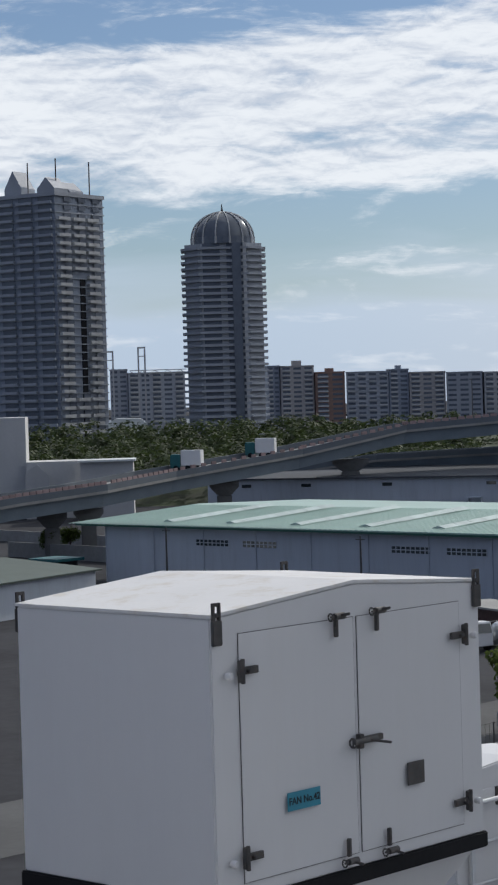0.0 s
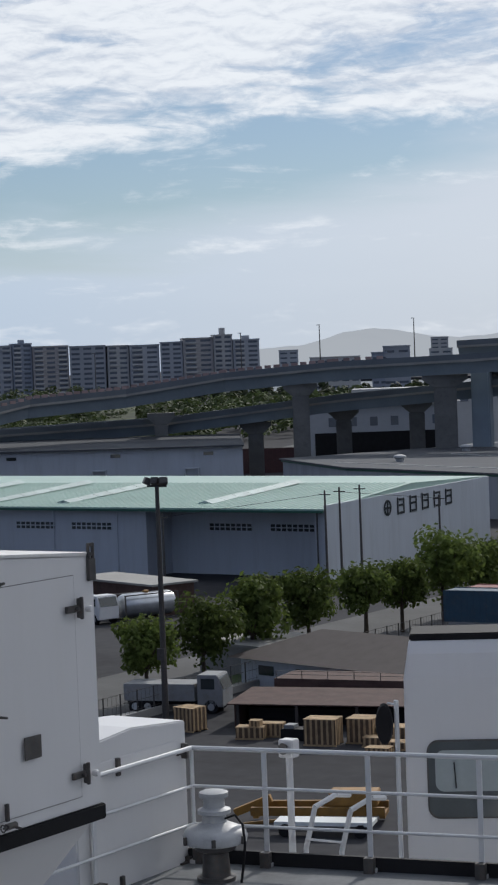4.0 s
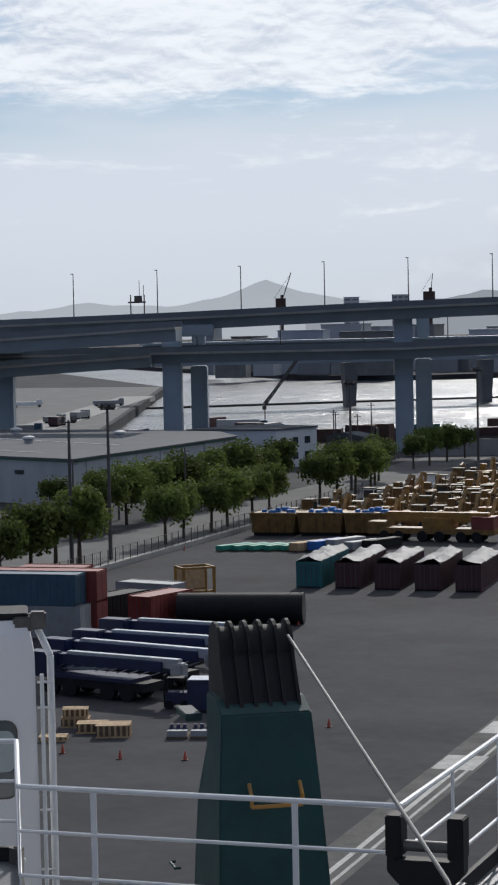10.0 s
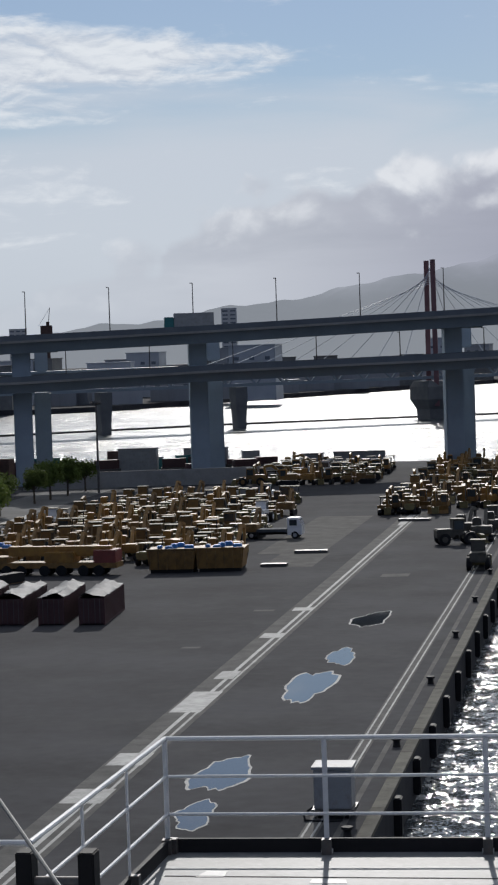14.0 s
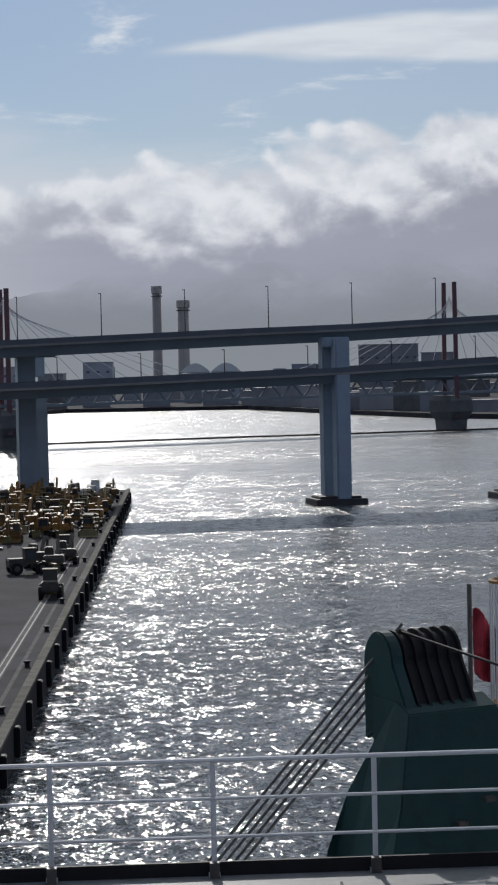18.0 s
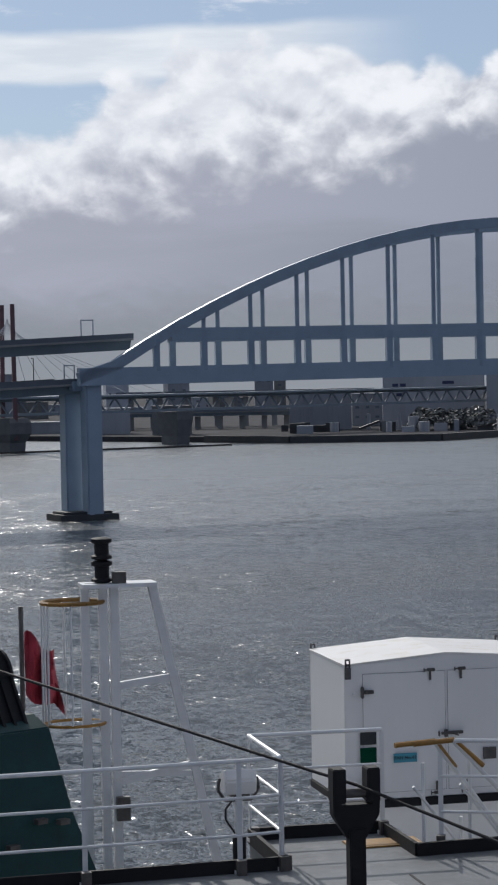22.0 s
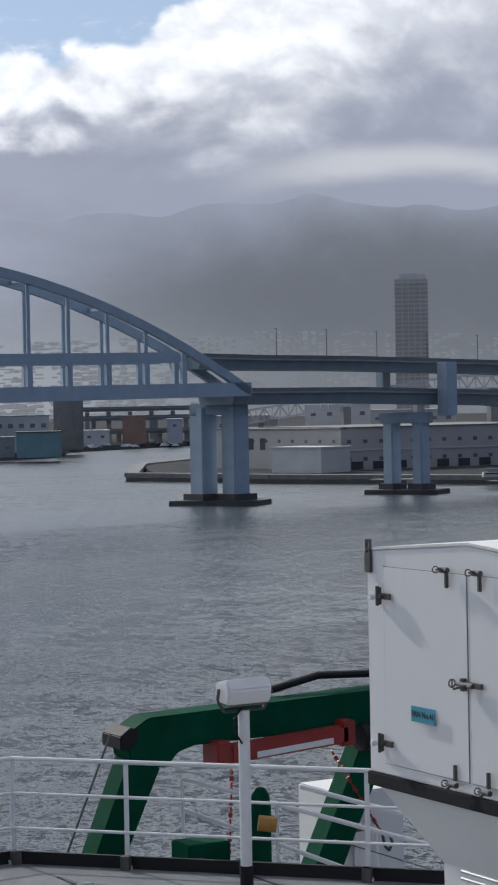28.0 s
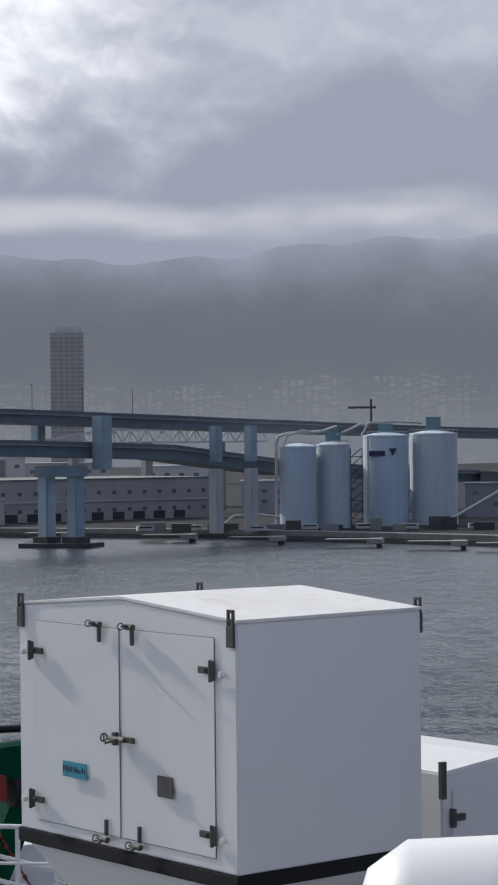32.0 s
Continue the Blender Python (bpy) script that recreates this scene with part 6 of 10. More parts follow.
# ---- crates, pallets, cones ----
def slat_crate(x, y, rz, w, d, h, label):
    t = thing("crate", label, "crate", x, y, 0, rz, group="timber crates in the yard")
    part("core", Shape().box(-w / 2 + 0.04, w / 2 - 0.04, -d / 2 + 0.04, d / 2 - 0.04, 0.12, h - 0.04), M_DKWOOD, t)
    n = max(3, int(w / 0.32))
    for i in range(n):
        xx = -w / 2 + (i + 0.5) * w / n
        part("slat", Shape().box(xx - 0.07, xx + 0.07, -d / 2, -d / 2 + 0.035, 0.08, h), M_WOOD, t)
    n2 = max(3, int(d / 0.32))
    for i in range(n2):
        yy = -d / 2 + (i + 0.5) * d / n2
        part("slat", Shape().box(w / 2 - 0.035, w / 2, yy - 0.07, yy + 0.07, 0.08, h), M_WOOD, t)
        part("lid_board", Shape().box(-w / 2, w / 2, yy - 0.13, yy + 0.13, h, h + 0.03), M_WOOD, t)
    for s in (-1, 0, 1):
        part("skid", Shape().box(-w / 2, w / 2, s * (d / 2 - 0.06) - 0.05, s * (d / 2 - 0.06) + 0.05, 0, 0.1), M_WOOD, t)
    return t


for x, y, rz, w, d, h in ((-72.2, 120.2, 12, 2.2, 1.6, 1.7), (-70.2, 121.9, 12, 1.8, 1.8, 1.6), (-68.4, 122.8, 12, 2.2, 1.6, 1.0), (-68.6, 120.9, 14, 1.8, 1.2, 0.6), (-66.9, 120.4, 10, 1.7, 1.2, 0.5), (-67.4, 118.9, 10, 1.6, 1.1, 0.35),
                           (-83.4, 121.6, -10, 1.8, 1.5, 1.6), (-77.8, 120.4, 18, 1.9, 1.2, 0.8), (-76.9, 121.6, 18, 1.6, 1.0, 0.9), (-77.5, 120.5, 10, 0.8, 0.6, 1.2)):
    slat_crate(x, y, rz, w, d, h, "slatted raw timber crate standing on the asphalt")
for x, y, rz, w, d, h in ((-56.4, 125.4, 18, 1.8, 1.3, 0.55), (-54.6, 123.9, 18, 1.9, 1.4, 0.6), (-52.8, 123, 18, 2.1, 1.7, 0.75), (-55.8, 120.7, 18, 1.7, 1.2, 0.3)):
    slat_crate(x, y, rz, w, d, h, "low stack of sawn timber boards on skids")
top = slat_crate(-56.4, 125.4, 20, 1.6, 1.2, 0.55, "upper stack of sawn timber boards resting on another")
top.location.z = 0.6
gg = thing("equipment_case", "small dark equipment cases on a pallet", "cases", -74.7, 121.2, 0, 10)
part("case", Shape().box(-1.0, 1.0, -0.6, 0.6, 0.0, 0.75), M_BLACK, gg, bevel=0.05)
part("case", Shape().box(-0.8, -0.1, -0.5, 0.4, 0.75, 1.0), M_CGREY, gg, bevel=0.03)
cone_me = Shape().lathe((0, 0, 0), [(0.16, 0.03), (0.13, 0.05), (0.035, 0.52), (0.02, 0.54)], 10).mesh("body", M_ORANGE, 0, True)
cone_ft = Shape().box(-0.2, 0.2, -0.2, 0.2, 0, 0.035).mesh("foot", M_BLACK)
for x, y in ((-49.6, 116.4), (-45.8, 117), (-40.8, 128.7), (-53.6, 117.2), (-57, 172), (-88.4, 227)):
    c = thing("traffic_cone", "red traffic cone on the asphalt", "cone", x, y, 0, group="traffic cones")
    again("body", cone_me, c)
    again("foot", cone_ft, c)

# yellow spreader frames by the ship
ys = thing("lifting_frame", "yellow steel lifting frame lying on the quay", "lifting frame", -60.5, 100, 0, 22)
part("beam", Shape().box(-3.6, 3.6, -0.9, -0.6, 0.5, 0.95).box(-3.6, 3.6, 0.9, 1.2, 0.5, 0.95), M_YELLOW, ys, bevel=0.02)
for i in range(5):
    part("cross_beam", Shape().box(-3.5 + i * 1.7, -3.2 + i * 1.7, -0.8, 1.1, 0.35, 0.6), M_YELLOW, ys)
part("arm", Shape().beam((-4.6, 0, 0.5), (-2.6, 0, 1.3), 0.4, 0.4), M_YELLOW, ys)
part("box", Shape().box(0.6, 3.2, -0.6, 0.9, 0.95, 1.7), M_YELLOW, ys, bevel=0.05)
ys2 = thing("trailer_frame", "yellow and white trailer frame beside the lifting frame", "trailer", -58.6, 97.4, 0, 18)
part("bed", Shape().box(-2.6, 2.6, -0.7, 0.7, 0.6, 0.8), M_SKYL, ys2)
for s in (-2, 2):
    part("wheel", Shape().tube((s, -0.8, 0.35), (s, 0.8, 0.35), 0.35, 12), M_BLACK, ys2, smooth=True)
part("drawbar", Shape().beam((-2.6, 0, 0.7), (-4.4, 0, 0.5), 0.15, 0.15), M_YELLOW, ys2)

# ---- containers ----
def container(x, y, z, rz, length, material, label, group, tarp=False, h=2.59):
    t = thing("container", label, "container", x, y, z, rz, group=group)
    w = 1.22
    part("core", Shape().box(-length / 2 + 0.05, length / 2 - 0.05, -w + 0.05, w - 0.05, 0.1, h - 0.06), material, t)
    rails_s = Shape()
    for yy in (-w, w - 0.1):
        rails_s.box(-length / 2, length / 2, yy, yy + 0.1, 0, 0.16).box(-length / 2, length / 2, yy, yy + 0.1, h - 0.1, h)
    part("side_rail", rails_s, material, t)
    for xx in (-length / 2, length / 2 - 0.15):
        for yy in (-w, w - 0.15):
            part("corner_post", Shape().box(xx, xx + 0.15, yy, yy + 0.15, 0, h), material, t)
    corr = Shape()
    n = int(length / 0.56)
    for i in range(n):
        xx = -length / 2 + 0.2 + i * (length - 0.4) / n
        corr.box(xx, xx + 0.28, -w + 0.012, -w + 0.05, 0.16, h - 0.1)
    part("corrugation", corr, material, t)
    dm = Shape().box(0, 0.045, 0, 1.02, 0.2, h - 0.16).mesh("end_door", material)
    bmesh_bar = Shape().tube((0, 0, 0.15), (0, 0, h - 0.12), 0.03, 6).mesh("lock_bar", M_STEEL)
    for s in (length / 2 - 0.045, -length / 2):
        for yy in (-1.05, 0.03):
            again("end_door", dm, t, s, yy, 0)
    for yy in (-0.75, -0.3, 0.3, 0.75):
        again("lock_bar", bmesh_bar, t, -length / 2 - 0.02, yy, 0)
    if tarp:
        r = random.Random(int(abs(x) * 10))
        g2 = []
        for i in range(13):
            for j in range(5):
                u, v = i / 12, j / 4
                g2.append((-length / 2 + length * u, -w + 2 * w * v, h - 0.02 + (0.12 + 0.5 * r.random()) * (1 if 0 < j < 4 else 0.25)))
        base = [(px, py, h - 0.1) for px, py, pz in g2]
        fc = [(i * 5 + j, i * 5 + j + 1, (i + 1) * 5 + j + 1, (i + 1) * 5 + j) for i in range(12) for j in range(4)]
        part("tarpaulin", Shape().add(g2, fc), M_TARP, t, "rumpled grey tarpaulin cover", smooth=True)
    return t


for i, m in enumerate((M_CTEAL, M_CDARK, M_CDARK, M_CDARK, M_CDARK)):
    container(-65.0 + i * 3.9 + 0.5, 202.6 - 0.15 * i, 0, 94, 11.8, m, ("teal" if i == 0 else "dark maroon") + " open-top container under a rumpled grey tarpaulin", "covered containers in a row", True, 2.5)
cosd, sind = math.cos(radians(3)), math.sin(radians(3))
for row in range(3):
    for lvl in range(2):
        m = [(M_CGREY, M_CBLUE), (M_CRED, M_CRED), (M_CBLUE, M_CRED)][row][lvl]
        n = {id(M_CGREY): "grey", id(M_CBLUE): "dark blue", id(M_CRED): "rust red"}[id(m)]
        ox, oy = 0.0 + (0.4 if lvl == 0 and row == 0 else 0), 1.25 + row * 2.62
        container(-78.2 + ox * cosd - oy * sind + 0.9 * row, 160.6 + ox * sind + oy * cosd, lvl * 2.6, 3, 12.1 if row < 2 else 6.0, m, n + (" shipping container stacked on another" if lvl else " shipping container at the bottom of a stack"), "stacked containers")
container(-69, 171.5, 0, 75, 6.0, M_CRED, "worn maroon container with a pale roof", "loose containers")
container(-73.8, 173.5, 0, 75, 6.0, M_BLACK, "low black container under a cover", "loose containers", False, 2.2)
container(-74, 181.5, 0, -14, 6.0, M_CGREY, "grey open container frame", "loose containers", False, 2.2)
pipe = thing("steel_pipe", "huge black coated steel pipe lying on the asphalt", "pipe", -67.2, 170.9, 0, 10.7)
ring = lambda x, r: [(x, r * math.cos(radians(a)), 1.32 + r * math.sin(radians(a))) for a in range(0, 360, 15)]
part("shell", Shape().strip([ring(0, 1.3), ring(10.6, 1.3)]), M_BLACK, pipe, smooth=True)
# The end is capped; a dark disc stands for the shade inside.
part("bore", Shape().strip([ring(10.6, 1.15), ring(10.62, 1.15)]), M_STEEL, pipe, "dark disc painted as the shaded hollow")
part("rim", Shape().strip([ring(10.4, 1.34), ring(10.61, 1.34)]), M_BLACK, pipe)
for i in range(11):
    part("joint_band", Shape().strip([ring(0.4 + i, 1.315), ring(0.5 + i, 1.315)]), M_BLACK, pipe)
yr = thing("steel_rack", "yellow steel storage rack", "rack", -73.6, 191.5, 0, 40)
for sx in (-1.5, 1.5):
    for sy in (-1.2, 1.2):
        part("post", Shape().box(sx - 0.12, sx + 0.12, sy - 0.12, sy + 0.12, 0, 2.5), M_YELLOW, yr)
for sy in (-1.2, 1.2):
    part("beam", Shape().box(-1.5, 1.5, sy - 0.1, sy + 0.1, 2.3, 2.5), M_YELLOW, yr)
    part("beam", Shape().box(-1.5, 1.5, sy - 0.1, sy + 0.1, 0.1, 0.3), M_YELLOW, yr)
part("sheet", Shape().box(-1.4, 1.4, 1.1, 1.15, 0.2, 2.3), M_WOOD, yr)
for sx in (-1.6, 1.4):
    part("beam", Shape().box(sx, sx + 0.2, -1.2, 1.2, 2.3, 2.5), M_YELLOW, yr)


def crane_carrier(x, y, rz, length, label):
    t = thing("crane_carrier", label, "mobile crane", x, y, 0, rz, group="mobile cranes with lowered booms")
    part("undercarriage", Shape().box(0.5, length - 1, -1.1, 1.1, 0.7, 1.25), M_BLACK, t)
    part("bed", Shape().box(1, length - 2, -1.2, 1.2, 1.25, 1.5), M_NAVY, t)
    part("boom_section", Shape().box(0, length, -0.45, 0.45, 2.0, 2.75), M_NAVY, t, "navy telescopic boom", bevel=0.05)
    part("boom_section", Shape().box(1.5, length + 1.2, -0.3, 0.3, 2.3, 2.95), M_SILVER, t, "silver inner boom section", bevel=0.05)
    part("boom_head", Shape().box(length + 0.6, length + 1.6, -0.4, 0.4, 1.7, 2.7), M_SILVER, t, bevel=0.1)
    part("ram", Shape().tube((1.5, 0, 1.7), (length * 0.6, 0, 2.1), 0.16, 10), M_SILVER, t, smooth=True)
    part("cab", Shape().box(-1.4, 0.9, -1.2, 0.1, 1.2, 2.9), M_NAVY, t, bevel=0.08)
    part("winch_house", Shape().box(-1.2, 1.0, 0.2, 1.2, 1.3, 2.5), M_NAVY, t, bevel=0.05)
    lat = Shape()
    for i in range(int(length / 0.9)):
        lat.beam((0.5 + i * 0.9, -0.5, 1.75), (1.4 + i * 0.9, -0.5, 2.05), 0.06, 0.06)
    part("lattice", lat, M_SILVER, t)
    for wx in (0.8, 2.4, length - 4, length - 2.4):
        for s in (-1, 1):
            part("wheel", Shape().tube((wx, s * 0.75, 0.6), (wx, s * 1.2, 0.6), 0.6, 14), M_BLACK, t, "black tyre", smooth=True)
    return t


crane_carrier(-63.4, 137.2, -13.7, 9.6, "navy mobile crane with its silver boom lowered")
crane_carrier(-64.9, 143.0, -16, 12, "navy mobile crane with a silver boom beside another")
crane_carrier(-64.5, 147.5, -12, 9.6, "navy mobile crane parked in a row")
crane_carrier(-65.0, 153.6, -10, 8.2, "navy mobile crane at the back of a row")
bb = thing("machine_cabinet", "navy blue machine cabinet on skids", "cabinet", -50.3, 132.6, 0, 12)
part("body", Shape().box(-1.15, 1.15, -0.9, 0.9, 0.15, 2.1), M_NAVY, bb, bevel=0.04)
part("skid", Shape().box(-1.2, 1.2, -0.95, 0.95, 0, 0.15), M_BLACK, bb)
part("top_plate", Shape().box(-1.1, 1.1, -0.85, 0.85, 2.1, 2.14), M_SILVER, bb)
fk = thing("forklift", "dark forklift truck facing the cabinet", "forklift", -52.6, 133, 0, 100)
part("body", Shape().box(-0.55, 0.55, -1.0, 0.6, 0.3, 1.1), M_NAVY, fk, bevel=0.05)
part("mast", Shape().box(-0.4, -0.3, 0.65, 0.75, 0.1, 2.2).box(0.3, 0.4, 0.65, 0.75, 0.1, 2.2), M_BLACK, fk)
part("guard", Shape().box(-0.5, 0.5, -0.6, 0.5, 2.0, 2.06).box(-0.5, -0.44, -0.6, -0.54, 1.1, 2.0).box(0.44, 0.5, -0.6, -0.54, 1.1, 2.0).box(-0.5, -0.44, 0.44, 0.5, 1.1, 2.0).box(0.44, 0.5, 0.44, 0.5, 1.1, 2.0), M_BLACK, fk)
for s in (-0.6, 0.45):
    for yy in (-0.7, 0.4):
        part("wheel", Shape().tube((s, yy, 0.3), (s + 0.15, yy, 0.3), 0.3, 12), M_BLACK, fk, smooth=True)
for k, (x, y) in enumerate(((-48.8, 123.6), (-47.4, 124.0))):
    b2 = thing("parts_pallet", "pallet of small navy blue castings", "pallet", x, y, 0, 15, group="pallets of castings")
    part("pallet", Shape().box(-0.65, 0.65, -0.8, 0.8, 0, 0.15), M_DKWOOD, b2)
    for i in range(3):
        part("casting", Shape().lathe((-0.4 + i * 0.4, 0.1, 0.15), [(0.18, 0), (0.2, 0.3), (0.1, 0.5), (0.12, 0.62)], 10), M_NAVY, b2, smooth=True)
    part("cover", Shape().box(-0.6, 0.6, -0.75, -0.2, 0.15, 0.5), M_CGREY, b2)
for i in range(5):
    gpl = thing("cargo_pallet", "low green sheeted cargo pallet", "pallet", -83 + i * 1.75, 228.6 + i * 0.3, 0, 60, group="sheeted pallets in a row")
    part("load", Shape().box(-2.4, 2.4, -0.55, 0.55, 0.12, 0.65), mat("green_sheet", (0.02, 0.22, 0.15), 0.6, var=0.2) if i == 0 else bpy.data.materials["green_sheet"], gpl, bevel=0.06)
    part("skid", Shape().box(-2.3, 2.3, -0.5, 0.5, 0, 0.12), M_DKWOOD, gpl)
for i, (m, l) in enumerate(((M_WOOD, "timber"), (bpy.data.materials["navy_machine_paint"], "blue"), (M_CGREY, "grey"), (M_CGREY, "grey"), (M_BLACK, "black"))):
    gpl = thing("cargo_pallet", l + " cargo bundle on a low pallet", "pallet", -74.6 + i * 1.9, 229.5 + i * 0.6, 0, 65, group="sheeted pallets in a row")
    part("load", Shape().box(-2.6, 2.6, -0.7, 0.7, 0.12, 1.0 + 0.15 * (i % 3)), m if i != 1 else mat("blue_sheet", (0.02, 0.12, 0.4), 0.5, var=0.2), gpl, bevel=0.06)
    part("skid", Shape().box(-2.4, 2.4, -0.6, 0.6, 0, 0.12), M_DKWOOD, gpl)
# grey cabinet on the quay edge
gc = thing("gangway_stand", "grey steel stand on wheels by the quay edge", "stand", -15.6, 115.3, 0)
part("body", Shape().box(-1.0, 1.0, -0.9, 0.9, 0.5, 2.6), M_CGREY, gc, bevel=0.05)
part("top_rim", Shape().box(-1.1, 1.1, -1.0, 1.0, 2.6, 2.75), M_CGREY, gc)
part("platform", Shape().box(-1.15, 1.15, -1.2, 0.9, 0.3, 0.5), M_STEEL, gc)
part("hose", Shape().pipe([(-1.1, -1.0, 0.6), (-1.5, -1.3, 0.3), (-1.4, -1.6, 0.05), (-0.5, -1.8, 0.05), (0.6, -1.6, 0.05)], 0.06, 6), M_BLACK, gc, smooth=True)
for s in (-0.8, 0.65):
    part("wheel", Shape().tube((s, -0.8, 0.25), (s + 0.15, -0.8, 0.25), 0.25, 10), M_BLACK, gc, smooth=True)

tk = thing("tank_container", "silver tank container standing in its frame", "tank", -123.2, 173.0, 0, 66)
part("shell", Shape().strip([[(x, r * math.cos(radians(a)), 1.5 + r * math.sin(radians(a))) for a in range(0, 360, 20)] for x, r in ((-3.0, 0.5), (-2.8, 1.0), (-2.5, 1.15), (2.5, 1.15), (2.8, 1.0), (3.0, 0.5))]), M_SILVER, tk, smooth=True)
for sx in (-3.0, 2.88):
    for sy in (-1.2, 1.08):
        part("corner_post", Shape().box(sx, sx + 0.12, sy, sy + 0.12, 0, 2.6), M_STEEL, tk)
for sy in (-1.2, 1.08):
    part("base_rail", Shape().box(-3, 3, sy, sy + 0.12, 0.0, 0.2), M_STEEL, tk)
    part("top_rail", Shape().box(-3, 3, sy, sy + 0.12, 2.5, 2.6), M_STEEL, tk)
part("manhole", Shape().lathe((0, 0, 2.6), [(0.3, 0), (0.3, 0.2), (0.1, 0.25)], 12), M_YELLOW, tk, "yellow manhole cover")

# ---- parked construction machines ----
M_YEL2 = mat("ochre_machine_paint", (0.17, 0.092, 0.022), 0.6, var=0.45, scale=1.2, dirt=(0.10, 0.07, 0.04), dirt_amt=0.5)
M_OLIVE = mat("olive_machine_paint", (0.16, 0.13, 0.05), 0.55, var=0.3, scale=1.2)
M_CANOPY = mat("dull_canopy_paint", (0.10, 0.085, 0.05), 0.7, var=0.4, scale=1.0)
M_BLUESHEET = mat("blue_plastic_sheet", (0.03, 0.18, 0.5), 0.5, var=0.2, scale=3)


def tracks(t, l, w, gauge):
    for s in (-1, 1):
        poly = [(-l / 2 + 0.35, 0), (l / 2 - 0.35, 0), (l / 2, 0.4), (l / 2 - 0.35, 0.8), (-l / 2 + 0.35, 0.8), (-l / 2, 0.4)]
        part("track", Shape().extrude([(x, s * gauge - w / 2, z) for x, z in poly], (0, w, 0)), M_BLACK, t, "black crawler track")


def excavator(material, label):
    t = thing("excavator", label, "excavator", 0, 0, 0, group="parked excavators")
    tracks(t, 3.6, 0.55, 1.1)
    part("house", Shape().box(-1.7, 0.6, -1.25, 1.25, 0.95, 2.0), material, t, bevel=0.1)
    c = part("cab", Shape().box(0.1, 1.5, 0.2, 1.2, 1.0, 2.9), material, t, bevel=0.08)
    part("cab_glass", Shape().box(0.25, 1.53, 0.3, 1.1, 1.7, 2.7).box(0.3, 1.3, 0.17, 1.23, 1.7, 2.7), M_GLASS, c)
    part("counterweight", Shape().box(-2.1, -1.5, -1.2, 1.2, 1.0, 1.8), material, t, bevel=0.15)
    part("boom", Shape().beam((0.8, -0.3, 1.6), (3.0, -0.3, 3.6), 0.35, 0.5).beam((3.0, -0.3, 3.6), (4.6, -0.3, 3.3), 0.32, 0.42), material, t)
    part("stick", Shape().beam((4.5, -0.3, 3.5), (4.0, -0.3, 1.2), 0.28, 0.36, up=(1, 0, 0)), material, t)
    part("bucket", Shape().extrude([(3.5, -0.8, 1.2), (4.3, -0.8, 1.2), (4.2, -0.8, 0.2), (3.5, -0.8, 0.4)], (0, 1.0, 0)), M_OLIVE, t)
    part("ram", Shape().tube((1.4, -0.3, 1.4), (2.8, -0.3, 3.0), 0.09, 8), M_SILVER, t)
    return t


def loader(material, label):
    t = thing("wheel_loader", label, "wheel loader", 0, 0, 0, group="parked wheel loaders")
    part("engine_hood", Shape().box(-2.6, -0.3, -0.9, 0.9, 0.9, 2.0), material, t, bevel=0.12)
    c = part("cab", Shape().box(-0.5, 0.9, -0.75, 0.75, 1.2, 3.1), material, t, bevel=0.06)
    part("cab_glass", Shape().box(-0.45, 0.93, -0.65, 0.65, 1.9, 2.9).box(-0.35, 0.75, -0.78, 0.78, 1.9, 2.9), M_GLASS, c)
    part("roof", Shape().box(-0.6, 1.0, -0.85, 0.85, 3.1, 3.22), M_CANOPY, c, "dull cab roof")
    part("front_frame", Shape().box(0.9, 2.2, -0.6, 0.6, 0.7, 1.5), material, t)
    part("lift_arm", Shape().beam((1.3, -0.5, 1.6), (3.0, -0.5, 0.7), 0.15, 0.3).beam((1.3, 0.5, 1.6), (3.0, 0.5, 0.7), 0.15, 0.3), material, t)
    part("bucket", Shape().extrude([(2.9, -1.35, 0.1), (4.0, -1.35, 0.1), (3.7, -1.35, 0.3), (3.3, -1.35, 1.2), (2.9, -1.35, 1.2)], (0, 2.7, 0)), M_OLIVE, t)
    for x in (-1.7, 1.5):
        for s in (-1, 1):
            w = part("wheel", Shape().tube((x, s * 0.75, 0.75), (x, s * 1.25, 0.75), 0.75, 14), M_BLACK, t, "large black tyre", smooth=True)
            part("rim", Shape().tube((x, s * 1.24, 0.75), (x, s * 1.28, 0.75), 0.38, 10), material, w)
    return t


def dozer(material, label):
    t = thing("bulldozer", label, "bulldozer", 0, 0, 0, group="parked bulldozers")
    tracks(t, 3.2, 0.5, 0.95)
    part("hood", Shape().box(0.2, 1.9, -0.55, 0.55, 0.9, 1.9), material, t, bevel=0.06)
    part("roll_bar", Shape().extrude([(-1.2, -0.8, 1.0), (-1.2, -0.8, 2.6), (-1.2, 0.8, 2.6), (-1.2, 0.8, 1.0), (-1.2, 0.7, 1.0), (-1.2, 0.7, 2.5), (-1.2, -0.7, 2.5), (-1.2, -0.7, 1.0)], (0.1, 0, 0)), M_BLACK, t, "black roll bar")
    part("canopy", Shape().box(-1.4, 0.4, -0.9, 0.9, 2.6, 2.72), M_CANOPY, t, "dull canopy roof")
    part("seat_deck", Shape().box(-1.4, 0.2, -0.8, 0.8, 0.9, 1.5), material, t)
    part("blade", Shape().extrude([(2.2, -1.5, 0.1), (2.5, -1.5, 0.1), (2.3, -1.5, 0.6), (2.5, -1.5, 1.2), (2.2, -1.5, 1.2)], (0, 3.0, 0)), material, t)
    return t


